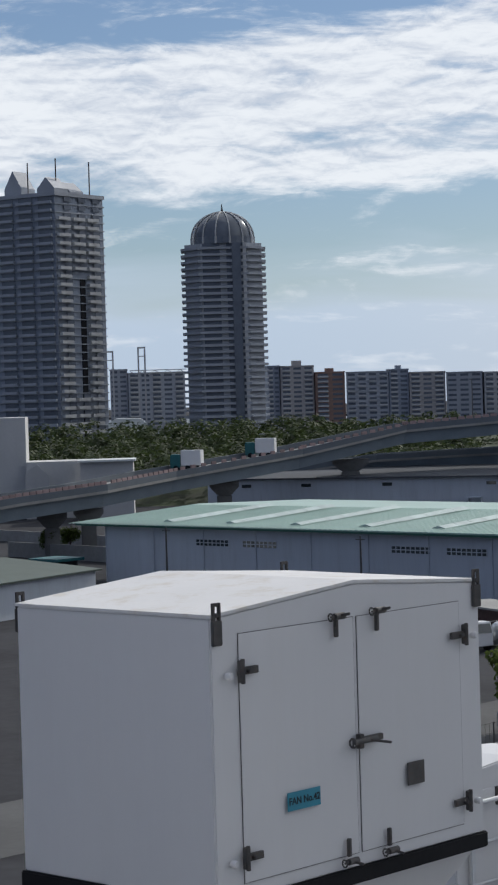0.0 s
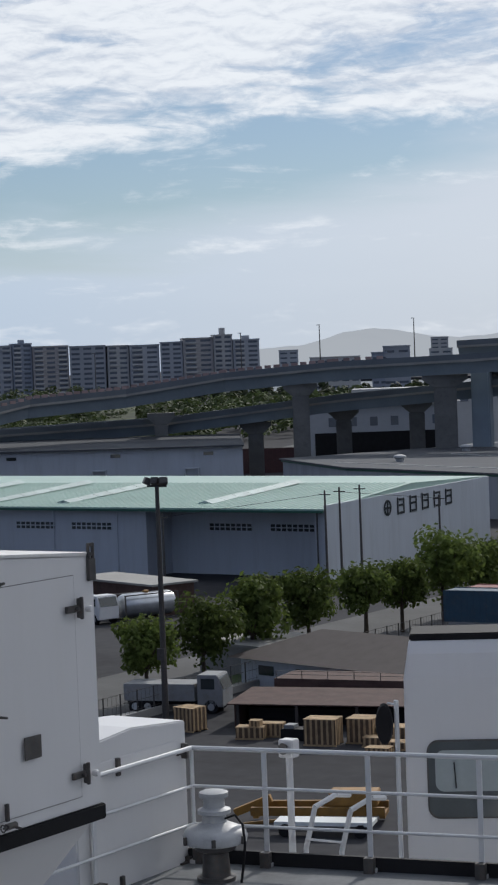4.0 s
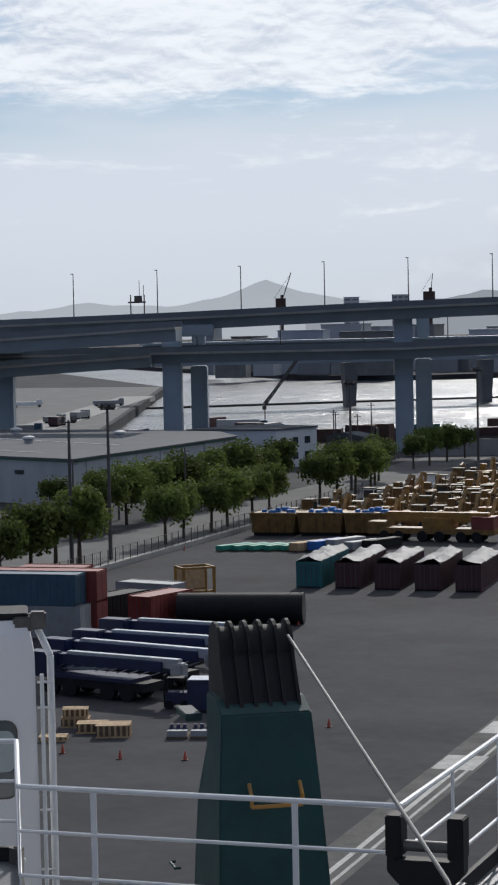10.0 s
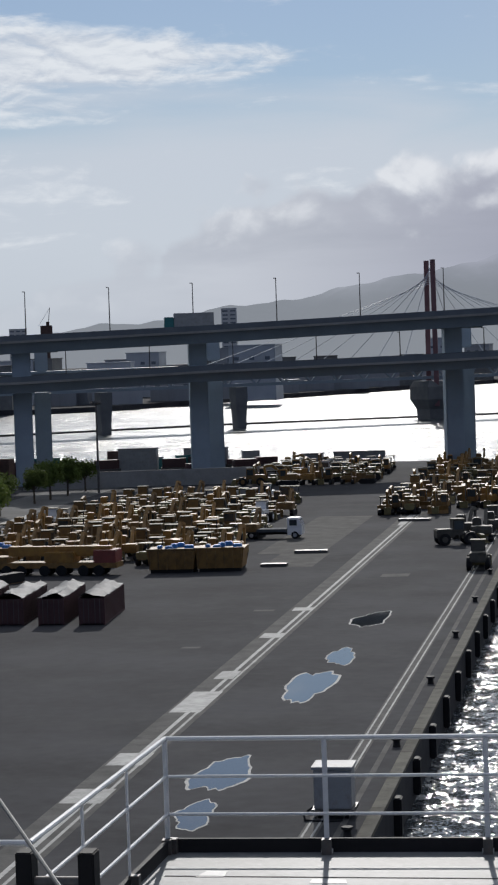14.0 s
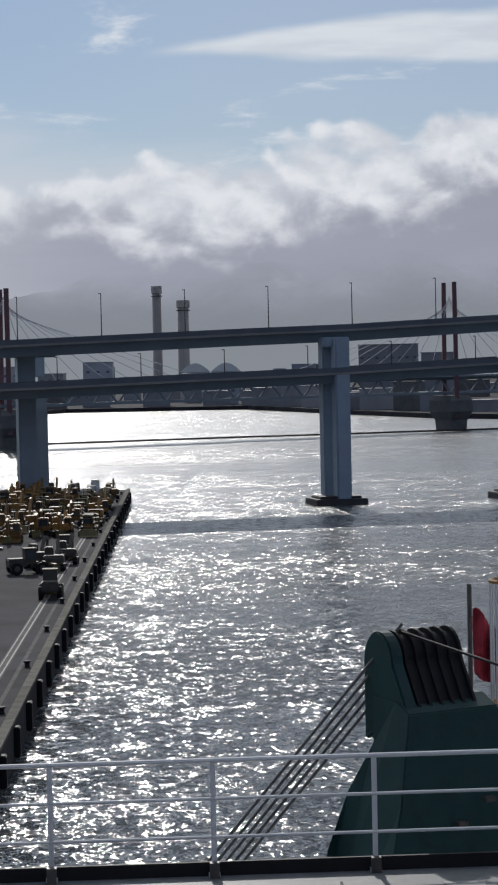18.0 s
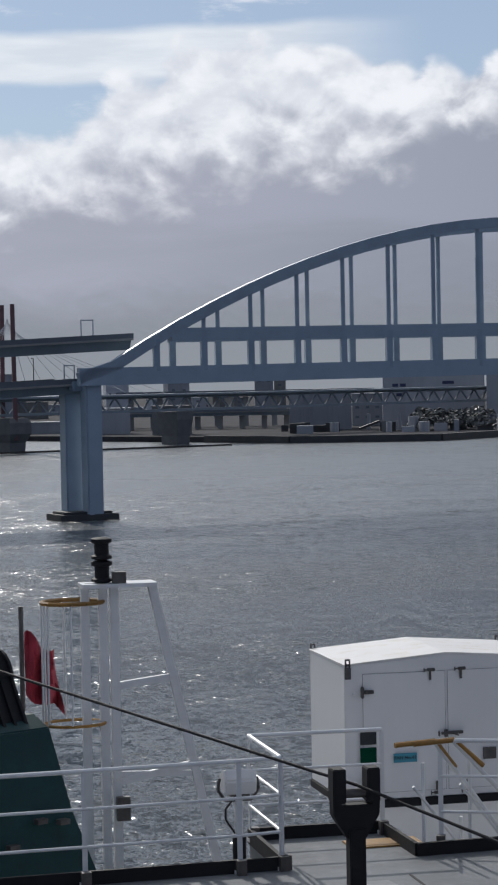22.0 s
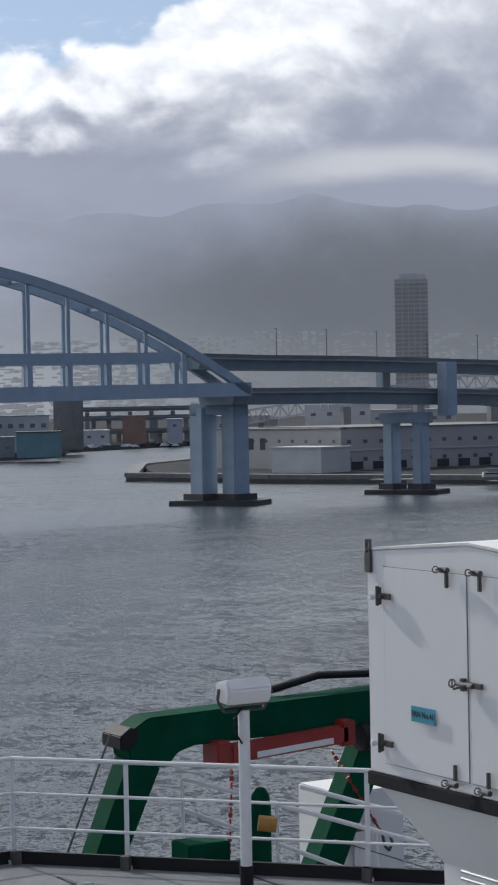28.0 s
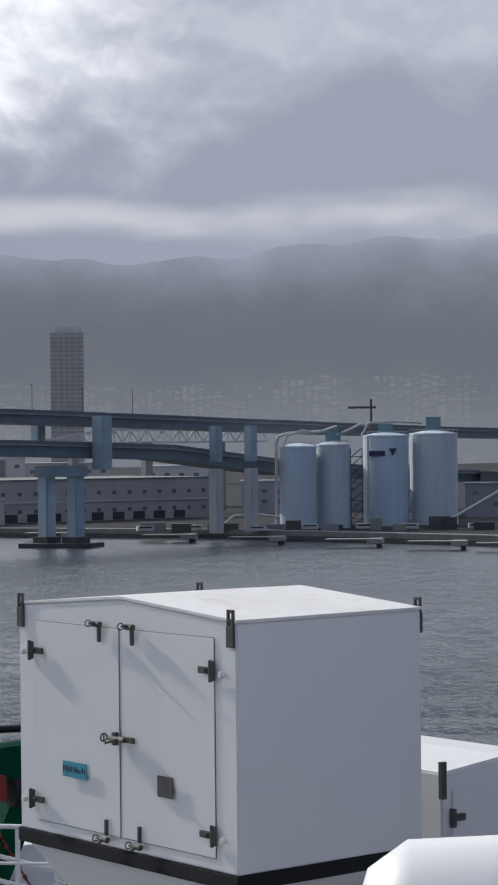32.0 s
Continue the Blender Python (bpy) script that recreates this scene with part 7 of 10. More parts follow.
def roller(material, label):
    t = thing("road_roller", label, "road roller", 0, 0, 0, group="parked road rollers")
    part("drum", Shape().tube((1.4, -0.9, 0.65), (1.4, 0.9, 0.65), 0.65, 16), M_STEEL, t, "steel drum", smooth=True)
    part("body", Shape().box(-1.9, 0.2, -0.8, 0.8, 0.7, 1.6), material, t, bevel=0.1)
    part("yoke", Shape().box(0.2, 2.2, -1.05, -0.92, 0.5, 1.0).box(0.2, 2.2, 0.92, 1.05, 0.5, 1.0), material, t)
    part("canopy", Shape().box(-1.0, 0.5, -0.8, 0.8, 2.5, 2.6).box(-0.9, -0.8, -0.7, -0.6, 1.6, 2.5).box(-0.9, -0.8, 0.6, 0.7, 1.6, 2.5).box(0.3, 0.4, -0.7, -0.6, 1.0, 2.5).box(0.3, 0.4, 0.6, 0.7, 1.0, 2.5), material, t)
    for s in (-1, 1):
        part("wheel", Shape().tube((-1.2, s * 0.5, 0.7), (-1.2, s * 0.9, 0.7), 0.7, 14), M_BLACK, t, "black tyre", smooth=True)
    return t


def dump_body(label):
    t = thing("dump_body", label, "dump body", 0, 0, 0, group="row of dump bodies")
    part("tub", Shape().strip([[(-2.5, -2.2, 0.4), (2.5, -2.2, 0.4), (2.5, 2.2, 0.4), (-2.5, 2.2, 0.4)], [(-2.75, -2.4, 2.6), (2.75, -2.4, 2.6), (2.75, 2.4, 2.6), (-2.75, 2.4, 2.6)]]), M_YEL2, t)
    for i in range(6):
        part("rib", Shape().box(-2.5 + i * 0.98, -2.38 + i * 0.98, -2.5, -2.3, 0.4, 2.6), M_YEL2, t)
    part("rim", Shape().box(-2.8, 2.8, -2.5, -2.3, 2.5, 2.75), M_YEL2, t)
    part("skid", Shape().box(-2.4, 2.4, -2.0, 2.0, 0, 0.4), M_BLACK, t)
    r = random.Random(7)
    sh = Shape()
    for i in range(6):
        x, y = r.uniform(-2, 1.5), r.uniform(-1.6, 1.2)
        sh.box(x, x + r.uniform(0.5, 1.1), y, y + 0.8, 2.55, 2.8 + r.uniform(0.1, 0.6))
    part("blue_bundle", sh, M_BLUESHEET, t, "bundles under blue plastic sheet", bevel=0.08)
    return t


PROTO = [excavator(M_YEL2, "ochre crawler excavator parked among other machines"), loader(M_YEL2, "ochre wheel loader parked in a row"), dozer(M_YEL2, "ochre bulldozer with a grey canopy"), roller(M_OLIVE, "olive road roller with a canopy"),
         excavator(M_YELLOW, "yellow crawler excavator with a folded boom"), loader(M_VEHW, "white-cabbed wheel loader among yellow machines"), dozer(M_OLIVE, "olive bulldozer with a grey canopy")]
mr = random.Random(12)
spots = []
for j in range(16):
    y = 251 + j * 6.4
    x0 = -84 + j * 0.5
    n = int((-42 - 0.3 * j - x0) / 4.1)
    for i in range(n):
        spots.append((x0 + i * 4.1 + mr.uniform(-0.5, 0.5), y + mr.uniform(-0.8, 0.8), mr.choice((88, 92, 270, 85, 95))))
for j in range(14):
    y = 300 + j * 10 + (20 if j < 2 else 0)
    for i in range(6):
        x = -34 + i * 3.6
        if y < 330 and x > -26 or y > 452:
            continue
        spots.append((x + mr.uniform(-0.4, 0.4), y + mr.uniform(-1, 1), mr.choice((88, 92, 268, 272))))
for j in range(7):
    for i in range(7):
        spots.append((-66 + i * 3.4 + mr.uniform(-0.5, 0.5), 392 + j * 7 + mr.uniform(-0.6, 0.6), mr.choice((90, 270, 180))))
used = set()
for k, (x, y, rz) in enumerate(spots):
    p = mr.choices(range(7), (4, 3, 3, 2, 3, 0.4, 2))[0]
    m = pose(x, y, 0, 0, 0, rz)
    if p in used:
        copy_thing(PROTO[p], m)
    else:
        used.add(p)
        PROTO[p].matrix_basis = m
M_SOOT = mat("dull_grey_machine_paint", (0.06, 0.055, 0.045), 0.65, var=0.4, scale=1.2, dirt=(0.1, 0.08, 0.05), dirt_amt=0.4)
DULL = [excavator(M_SOOT, "dull grey crawler excavator parked at the quay edge"), loader(M_SOOT, "dull grey wheel loader parked on the quay edge")]
for k, (p, x, y, rz) in enumerate(((0, -17.5, 274, 90), (1, -15.9, 241, 92), (0, -20, 279, 80), (0, -16.4, 283, 88), (1, -20.5, 270, 20), (1, -17, 290, 90))):
    if k < 2:
        DULL[p].matrix_basis = pose(x, y, 0, 0, 0, rz)
    else:
        copy_thing(DULL[p], pose(x, y, 0, 0, 0, rz))
db = dump_body("ochre dump body with blue sheeted bundles on top")
first = True
for x, y in ((-84, 246.5), (-78.4, 247.2), (-72.8, 247.6), (-50.4, 243.5), (-45.0, 244.2)):
    if first:
        db.matrix_basis, first = pose(x, y, 0, 0, 0, 3), False
    else:
        copy_thing(db, pose(x, y, 0, 0, 0, 3))
tc = thing("truck_crane", "long orange-yellow truck crane with its boom lowered", "truck crane", -69.5, 241.5, 0, -4)
part("carrier", Shape().box(0, 13.5, -1.3, 1.3, 0.9, 1.5), M_YEL2, tc)
part("boom", Shape().box(0.5, 12.6, -0.55, 0.55, 2.2, 3.3), M_YELLOW, tc, "orange-yellow telescopic boom", bevel=0.06)
part("cab", Shape().box(-1.6, 0.6, -1.25, 1.25, 0.8, 2.2), M_YEL2, tc, bevel=0.1)
part("superstructure", Shape().box(5, 8.5, -1.25, 1.25, 1.5, 2.7), M_YELLOW, tc, bevel=0.08)
part("counterweight", Shape().box(10.8, 13.4, -1.3, 1.3, 1.4, 2.9), M_CRED, tc, "red counterweight", bevel=0.06)
for x in (0.5, 2.2, 5.0, 7.0, 9.6, 11.4):
    for s in (-1, 1):
        part("wheel", Shape().tube((x, s * 0.9, 0.62), (x, s * 1.35, 0.62), 0.62, 14), M_BLACK, tc, "black tyre", smooth=True)
for x, y, rz, w in ((-37.4, 262.5, 2, 4), (-29, 307, 0, 4.5), (-39.5, 247, 0, 3)):
    sl = thing("steel_plate", "dark rusty steel plate lying on the quay", "plate", x, y, 0, rz)
    part("plate", Shape().box(-w / 2, w / 2, -0.7, 0.7, 0, 0.35), M_STEEL, sl, bevel=0.02)
for x, y, w, h in ((-63.5, 451, 4.6, 2.6), (-53.4, 449.5, 10.5, 2.9), (-85, 447, 9, 4.5), (-98, 441, 8, 5)):
    cb = thing("site_cabin", "grey site cabin at the end of the quay", "cabin", x, y, 0, 2, group="site cabins")
    part("body", Shape().box(-w / 2, w / 2, -1.2, 1.2, 0.1, h), M_CGREY, cb)
    part("roof", Shape().box(-w / 2 - 0.1, w / 2 + 0.1, -1.3, 1.3, h, h + 0.12), M_GREYROOF, cb)
    part("skid", Shape().box(-w / 2, w / 2, -1.0, 1.0, 0, 0.1), M_BLACK, cb)
for i, (x, y) in enumerate(((-78, 446), (-72, 444), (-90, 438), (-84, 432), (-75, 436), (-104, 438))):
    cg = thing("cargo_stack", "stack of dark steel sections near the water", "stack", x, y, 0, i * 7)
    part("section", Shape().box(-2.6, 2.6, -1.1, 1.1, 0, 1.2), M_STEEL, cg)
    part("section", Shape().box(-2.4, 2.4, -0.9, 0.9, 1.2, 2.2 + 0.4 * (i % 3)), M_CDARK, cg)
tw = thing("low_wall", "dark concrete wall across the end of the yard", "wall", kind="structure")
part("panel", Shape().beam((-109, 392, 1.5), (-62, 402, 1.5), 0.4, 3.0), M_CONC, tw)

# ---- double-deck bridge and ramps ----
def girder(name, pts, w, depth, label, parapet=1.0, group=""):
    """A road deck on a box girder along 3D places (parapet tops), with edge parapets."""
    t = thing(name, label, "road bridge", 0, 0, 0, group=group, kind="structure")
    g, c, pr = Shape(), Shape(), Shape()
    P = [Vector(p) for p in pts]
    rows_g, rows_c, l, r = [], [], [], []
    for i, p in enumerate(P):
        d = P[min(i + 1, len(P) - 1)] - P[max(i - 1, 0)]
        s = Vector((d.y, -d.x, 0)).normalized()
        z = p.z - parapet
        q = lambda a, b: (p.x + s.x * a, p.y + s.y * a, z + b)
        rows_c.append([q(-w / 2, -0.45), q(w / 2, -0.45), q(w / 2, 0), q(-w / 2, 0)])
        rows_g.append([q(-w * 0.36, -depth), q(w * 0.36, -depth), q(w * 0.42, -0.46), q(-w * 0.42, -0.46)])
        l.append([q(-w / 2, 0), q(-w / 2 + 0.25, 0), q(-w / 2 + 0.25, parapet), q(-w / 2, parapet)])
        r.append([q(w / 2 - 0.25, 0), q(w / 2, 0), q(w / 2, parapet), q(w / 2 - 0.25, parapet)])
    part("deck_slab", c.strip(rows_c), M_CONC, t)
    part("box_girder", g.strip(rows_g), M_GIRDER, t)
    part("parapet", Shape().strip(l), M_PARAPET, t)
    part("parapet", Shape().strip(r), M_PARAPET, t)
    return t


M_PALEC = mat("pale_pier_concrete", (0.42, 0.42, 0.42), 0.8, var=0.12, scale=0.2, dirt=(0.25, 0.25, 0.24), dirt_amt=0.4, streak=True)
M_FOOT = mat("dark_wet_concrete", (0.05, 0.05, 0.05), 0.7, var=0.25, scale=0.3)
M_CONCD = mat("weathered_pier_concrete", (0.17, 0.17, 0.165), 0.85, var=0.2, scale=0.2, dirt=(0.08, 0.08, 0.075), dirt_amt=0.5)
M_PARAPET = mat("dark_parapet", (0.12, 0.14, 0.16), 0.6, var=0.15, scale=0.2)


def line_at(a):
    """Distance to the bridge's axis at an azimuth."""
    k = math.tan(radians(a))
    y = (446 - 0.2642 * 68) / (1 - 0.2642 * k)
    return y / math.cos(radians(a))


def up(a, d, e):
    x, y = pol(a, d)
    return x, y, 25 + d * math.tan(radians(e))


R1 = [up(-51, 330, -2.75), up(-48.8, 340, -2.45), up(-46.6, 352, -2.2), up(-44.8, 370, -1.92), up(-41.4, 400, -1.44), up(-38.5, 415, -0.89), up(-35.8, 420, -0.72), up(-33.1, 420, -0.4), up(-30.1, 415, -0.22), up(-26.3, 405, -0.14), up(-21.3, 398, 0.1)]
girder("ramp_upper", R1, 9, 2.6, "curving elevated ramp on single concrete piers")
M_GUARD = mat("faded_red_guard_paint", (0.34, 0.24, 0.23), 0.7, var=0.3, scale=0.5)
rail_post = Shape().box(-0.6, 0.6, -0.1, 0.1, 0, 0.55).mesh("guard_post", M_GUARD)
ramp_guard = thing("ramp_guard", "row of pale guard posts along the ramp parapet", "guard rail", kind="structure")
for k in range(110):
    u = k / 110 * 8.4
    i = int(u)
    p = Vector(R1[i]).lerp(Vector(R1[i + 1]), u - i)
    d = (Vector(R1[i + 1]) - Vector(R1[i])).normalized()
    again("guard_post", rail_post, ramp_guard, p.x + d.y * 4.38, p.y - d.x * 4.38, p.z - 0.02, 0, 0, math.degrees(math.atan2(d.y, d.x)))
R2 = [up(-43, 430, -2.1), up(-39, 430, -1.64), up(-34.6, 428, -1.5), up(-30.2, 424, -1.08), up(-26.4, 420, -0.85), up(-22, 415, -0.62)]
girder("ramp_lower", R2, 9, 2.2, "lower elevated ramp behind the upper one")
UPPER = [(-26.9, 0.2), (-21.3, 0.33), (-15.5, 0.5), (-10.9, 0.6), (-4.6, 0.78), (1.3, 0.95), (3.75, 1.0), (9.6, 1.23)]
girder("bridge_deck_upper", [up(a, line_at(a) + 8, e) for a, e in UPPER], 15, 2.4, "upper road deck of a grey-blue steel bridge")
LOWER = [(-26.3, -0.55), (-21.3, -0.55), (-15.5, -0.55), (-10.9, -0.42), (-4.3, -0.32), (3.7, -0.1), (8.3, 0.1)]
girder("bridge_deck_lower", [up(a, line_at(a) + 4, e) for a, e in LOWER], 16, 2.1, "lower road deck of a grey-blue steel bridge")
def east(a):
    """Distance to the axis on the eastern side, where the road bends away behind the silos."""
    return line_at(a) if a < 38.5 else line_at(38.5) + (a - 38.5) * 26


UPPER_E = [(28.4, 1.22), (30.0, 1.15), (32.4, 1.08), (36.5, 0.88), (38.5, 0.77), (39.6, 0.72), (41, 0.64), (44, 0.5), (50, 0.3)]
girder("bridge_deck_upper_east", [up(a, east(a) + 8, e) for a, e in UPPER_E], 15, 3.0, "upper road deck leading off to the far shore")
LOWER_E = [(29.2, 0.32), (30.0, 0.3), (32.4, 0.28), (36.5, 0.12), (38.5, -0.17), (39.6, -0.33), (41, -0.42), (44, -0.6), (50, -0.8)]
girder("bridge_deck_lower_east", [up(a, east(a) + 4, e) for a, e in LOWER_E], 17, 3.4, "lower road deck leading off to the far shore")


def arch(side):
    """One tied-arch rib with its hangers and two-storey tie truss."""
    t = thing("arch_bridge", "pale blue steel tied arch with upright hangers", "arch bridge", 0, 0, 0, group="bridge arches", kind="structure")
    a, b = Vector((64, 445, 0)), Vector((286, 503.6, 0))
    n = Vector((-(b - a).y, (b - a).x, 0)).normalized() * side
    slip = (b - a).normalized() * (6.5 if side > 0 else 0.0)
    at = lambda f: a.lerp(b, f) + n + slip
    arc = lambda f: max(25.8, 59.0 - (149.6 if f < 0.488 else 122.0) * (f - 0.488) ** 2)
    bays = [0.1229 + 0.0476 * k + 0.00027 * k * k + (0.018 if side > 0 else 0.0) for k in range(-1, 16)]
    pts = [at(i / 30) + Vector((0, 0, arc(i / 30))) for i in range(31)]
    rib = Shape()
    for p, q in zip(pts, pts[1:]):
        rib.beam(p, q, 1.4, 2.2)
    part("rib", rib, M_BLUE, t)
    part("tie_beam", Shape().beam(at(0.0) + Vector((0, 0, 26.0)), at(1.0) + Vector((0, 0, 27.8)), 1.4, 3.6), M_BLUE, t)
    part("upper_chord", Shape().beam(at(0.09) + Vector((0, 0, 34.4)), at(0.89) + Vector((0, 0, 36.0)), 1.2, 2.7), M_BLUE, t)
    for k, f in enumerate(bays):
        if arc(f) > 37:
            part("hanger", Shape().beam(at(f) + Vector((0, 0, 35)), at(f) + Vector((0, 0, arc(f))), 0.55, 0.85, up=(1, 0, 0)), M_BLUE, t)
        part("post", Shape().beam(at(f) + Vector((0, 0, 27)), at(f) + Vector((0, 0, min(35, arc(f)))), 1.5, 1.3, up=(1, 0, 0)), M_BLUE, t)
    if side < 0:
        for k in range(2, 15, 2):
            p = at(bays[k])
            part("wind_brace", Shape().beam((*p.xy, arc(bays[k])), (*(p + n.normalized() * -14.5 + (b - a).normalized() * 6.5).xy, arc(bays[k])), 0.7, 0.7), M_BLUE, t)
    return t


arch(-7)
arch(7.5)


def column(t, a, d, z0, z1, w, rz=15, label="", m=None):
    x, y = pol(a, d)
    o = part("column", Shape().box(-w / 2, w / 2, -w / 2, w / 2, 0, z1 - z0), m or M_BLUE, t, label, bevel=0.25)
    o.matrix_basis = pose(x, y, z0, 0, 0, rz)
    return o


for a1, d1, top1, a2, d2, top2 in ((-26.5, 415, 21.5, -25.8, 424, 16.8), (-21.48, 418, 24.0, -20.78, 432, 17.0), (-15.47, 422, 26.5, -14.96, 436, 17.5), (-10.91, 428, 27.5, -10.5, 442, 18.6), (-4.3, 436, 28.6, -3.98, 448, 19.5)):
    t = thing("bridge_pier", "pale blue steel twin-column pier standing on the quay", "bridge pier", group="bridge piers", kind="structure")
    column(t, a1, d1, 0, top1, 3.5)
    column(t, a2, d2, 0, top2, 3.2)
    column(t, a2, d2 + 6, top2 + 4, top1 + 1, 2.6)
    x, y = pol((a1 + a2) / 2, d1 - 2)
    part("cap_beam", Shape().box(-4.5, 4.5, -2, 2, 0, 2.2), M_GIRDER, t, bevel=0.2).matrix_basis = pose(x, y + 3, top1 - 1.2, 0, 0, 15)
for a1, a2, d, top, w, f in ((3.55, 3.88, 434, 30.2, 3.0, 10.5), (8.3, 8.85, 446, 25.2, 3.4, 12.5)):
    t = thing("bridge_pier", "pale blue steel pier on a dark footing in the water", "bridge pier", group="bridge piers", kind="structure")
    column(t, a1, d + 4, WATER, top - 1, w)
    column(t, a2, d, WATER, top, w)
    x, y = pol((a1 + a2) / 2, d + 2)
    part("footing", Shape().box(-f / 2, f / 2, -4.5, 4.5, -1, 1.2).box(-f / 2 + 1, f / 2 - 1, -3.6, 3.6, 1.2, 1.7), M_FOOT, t, "dark wet concrete footing", bevel=0.15).matrix_basis = pose(x, y, WATER, 0, 0, 12)
    part("cap_beam", Shape().box(-2.6, 2.6, -2.2, 2.2, -2.0, 0), M_BLUE, t, bevel=0.2).matrix_basis = pose(x, y, top, 0, 0, 15)
for a1, a2, d, top, w, f in ((28.85, 29.68, 585, 25.2, 5.3, 25), (33.75, 34.5, 633, 21.5, 3.8, 22)):
    t = thing("bridge_pier", "pale blue twin-column pier with a broad cap beam over the water", "bridge pier", group="bridge piers", kind="structure")
    column(t, a1, d + 3, WATER, top - 2, w, 12)
    column(t, a2, d, WATER, top - 2, w, 12)
    p, q = Vector(pol(a1, d + 3)), Vector(pol(a2, d))
    u = (q - p).normalized()
    part("cap_beam", Shape().beam((*(p - u * 3), top - 2.5), (*(q + u * 3), top - 2.5), 5, 3.2), M_BLUE, t, bevel=0.3)
    c = (p + q) / 2
    part("footing", Shape().box(-f / 2, f / 2, -6, 6, -1, 1.3), M_FOOT, t, "dark wet concrete footing", bevel=0.2).matrix_basis = pose(c.x, c.y, WATER, 0, 0, math.degrees(math.atan2(u.y, u.x)))
    for k in (p, q):
        part("plinth", Shape().box(-w * 0.75, w * 0.75, -w * 0.75, w * 0.75, 1.3, 3.0), M_FOOT, t, "dark plinth").matrix_basis = pose(k.x, k.y, WATER, 0, 0, 12)
    if top < 24:
        column(t, 35.2, d - 2, top - 2, 34.8, 4.2, 12, "tall outrigger column carrying the upper deck")
        column(t, 33.55, d + 8, top + 4, 33.5, 3.2, 12)
t = thing("bridge_pier", "slim concrete pier on the far shore", "bridge pier", group="bridge piers", kind="structure")
for a, d in ((38.15, 662), (39.06, 668)):
    column(t, a, d, -0.4, 19, 3.3, 12, "", M_PALEC)
    column(t, a, d + 8, 21, 32, 3.0, 12, "", M_BLUE)
# concrete piers under the ramps
def ramp_pier(a, d, top, w, base=0.0):
    x, y = pol(a, d)
    t = thing("ramp_pier", "grey concrete single-column ramp pier with a flared head", "bridge pier", x, y, base, -a, group="ramp piers", kind="structure")
    part("shaft", Shape().box(-w / 2, w / 2, -w / 2.4, w / 2.4, 0, top - 2.2), M_CONCD, t, bevel=0.2)
    part("head", Shape().strip([[(-w / 2, -w / 2.4, top - 2.2), (w / 2, -w / 2.4, top - 2.2), (w / 2, w / 2.4, top - 2.2), (-w / 2, w / 2.4, top - 2.2)], [(-w, -w / 2, top - 0.8), (w, -w / 2, top - 0.8), (w, w / 2, top - 0.8), (-w, w / 2, top - 0.8)], [(-w, -w / 2, top), (w, -w / 2, top), (w, w / 2, top), (-w, w / 2, top)]]), M_CONCD, t)


for a, d, top, w in ((-31.2, 416, 19.4, 3.2), (-27.45, 408, 20.2, 4.2), (-34.85, 421, 14.8, 2.6), (-39.7, 410, 12.5, 3.4), (-43, 386, 9.8, 2.6), (-46.55, 352, 7.6, 2.4), (-47.5, 349, 7.2, 2.4), (-30.1, 428, 14.2, 3.0), (-32.4, 426, 12.2, 3.0), (-37, 432, 9.5, 2.8), (-28.2, 424, 15.3, 3.0)):
    ramp_pier(a, d, top, w)


def road_lamp(a, d, z, h, label="slim grey lamp post on the bridge parapet"):
    x, y = pol(a, d)
    t = thing("street_lamp", label, "lamp", x, y, z, -a, group="bridge lamp posts")
    part("post", Shape().tube((0, 0, 0), (0, 0, h), 0.13, 6, 0.08), M_STEEL, t)
    part("head", Shape().box(-0.5, 0.1, -0.1, 0.1, h - 0.1, h + 0.05), M_STEEL, t)


for k in range(15):
    a = -24.0 + k * 2.17
    e = np.interp(a, [p[0] for p in UPPER], [p[1] for p in UPPER])
    d = line_at(a) + 14
    road_lamp(a, d, 25 + d * math.tan(radians(e)) - 1.4, 9.8)
    a += 1.0
    e = np.interp(a, [p[0] for p in LOWER], [p[1] for p in LOWER])
    d = line_at(a) + 11
    road_lamp(a, d, 25 + d * math.tan(radians(e)) - 1.4, 6.0)
for a, e in ((-36.5, 420), (-32.7, 421), (-30.65, 416), (-28.2, 411)):
    road_lamp(a, e + 4, 25 + e * math.tan(radians(np.interp(a, [-38.5, -35.8, -33.1, -30.1, -26.3], [-0.89, -0.72, -0.4, -0.22, -0.14]))) - 1.2, 8.5)
for k in range(5):
    a = 30.8 + k * 1.3
    d = east(a) + 14
    road_lamp(a, d, 25 + d * math.tan(radians(np.interp(a, [p[0] for p in UPPER_E], [p[1] for p in UPPER_E]))) - 1.4, 9)
gx, gy = pol(-22.35, line_at(-22.35) + 8)
gs = thing("sign_gantry", "small steel service gantry on the upper deck", "gantry", gx, gy, 25.8, 22)
for dx in (-1.3, 1.3):
    part("leg", Shape().box(dx - 0.12, dx + 0.12, -0.15, 0.15, 0, 5.2), M_RUST, gs)
part("platform", Shape().box(-1.8, 1.6, -0.8, 0.8, 3.6, 3.9), M_RUST, gs)
part("box", Shape().box(-0.6, 0.9, -0.5, 0.5, 3.9, 5.0), M_STEEL, gs)
part("aerial", Shape().tube((0.4, 0, 5), (0.4, 0, 8), 0.06, 5).tube((1.2, 0, 5), (1.2, 0, 7), 0.06, 5), M_STEEL, gs)
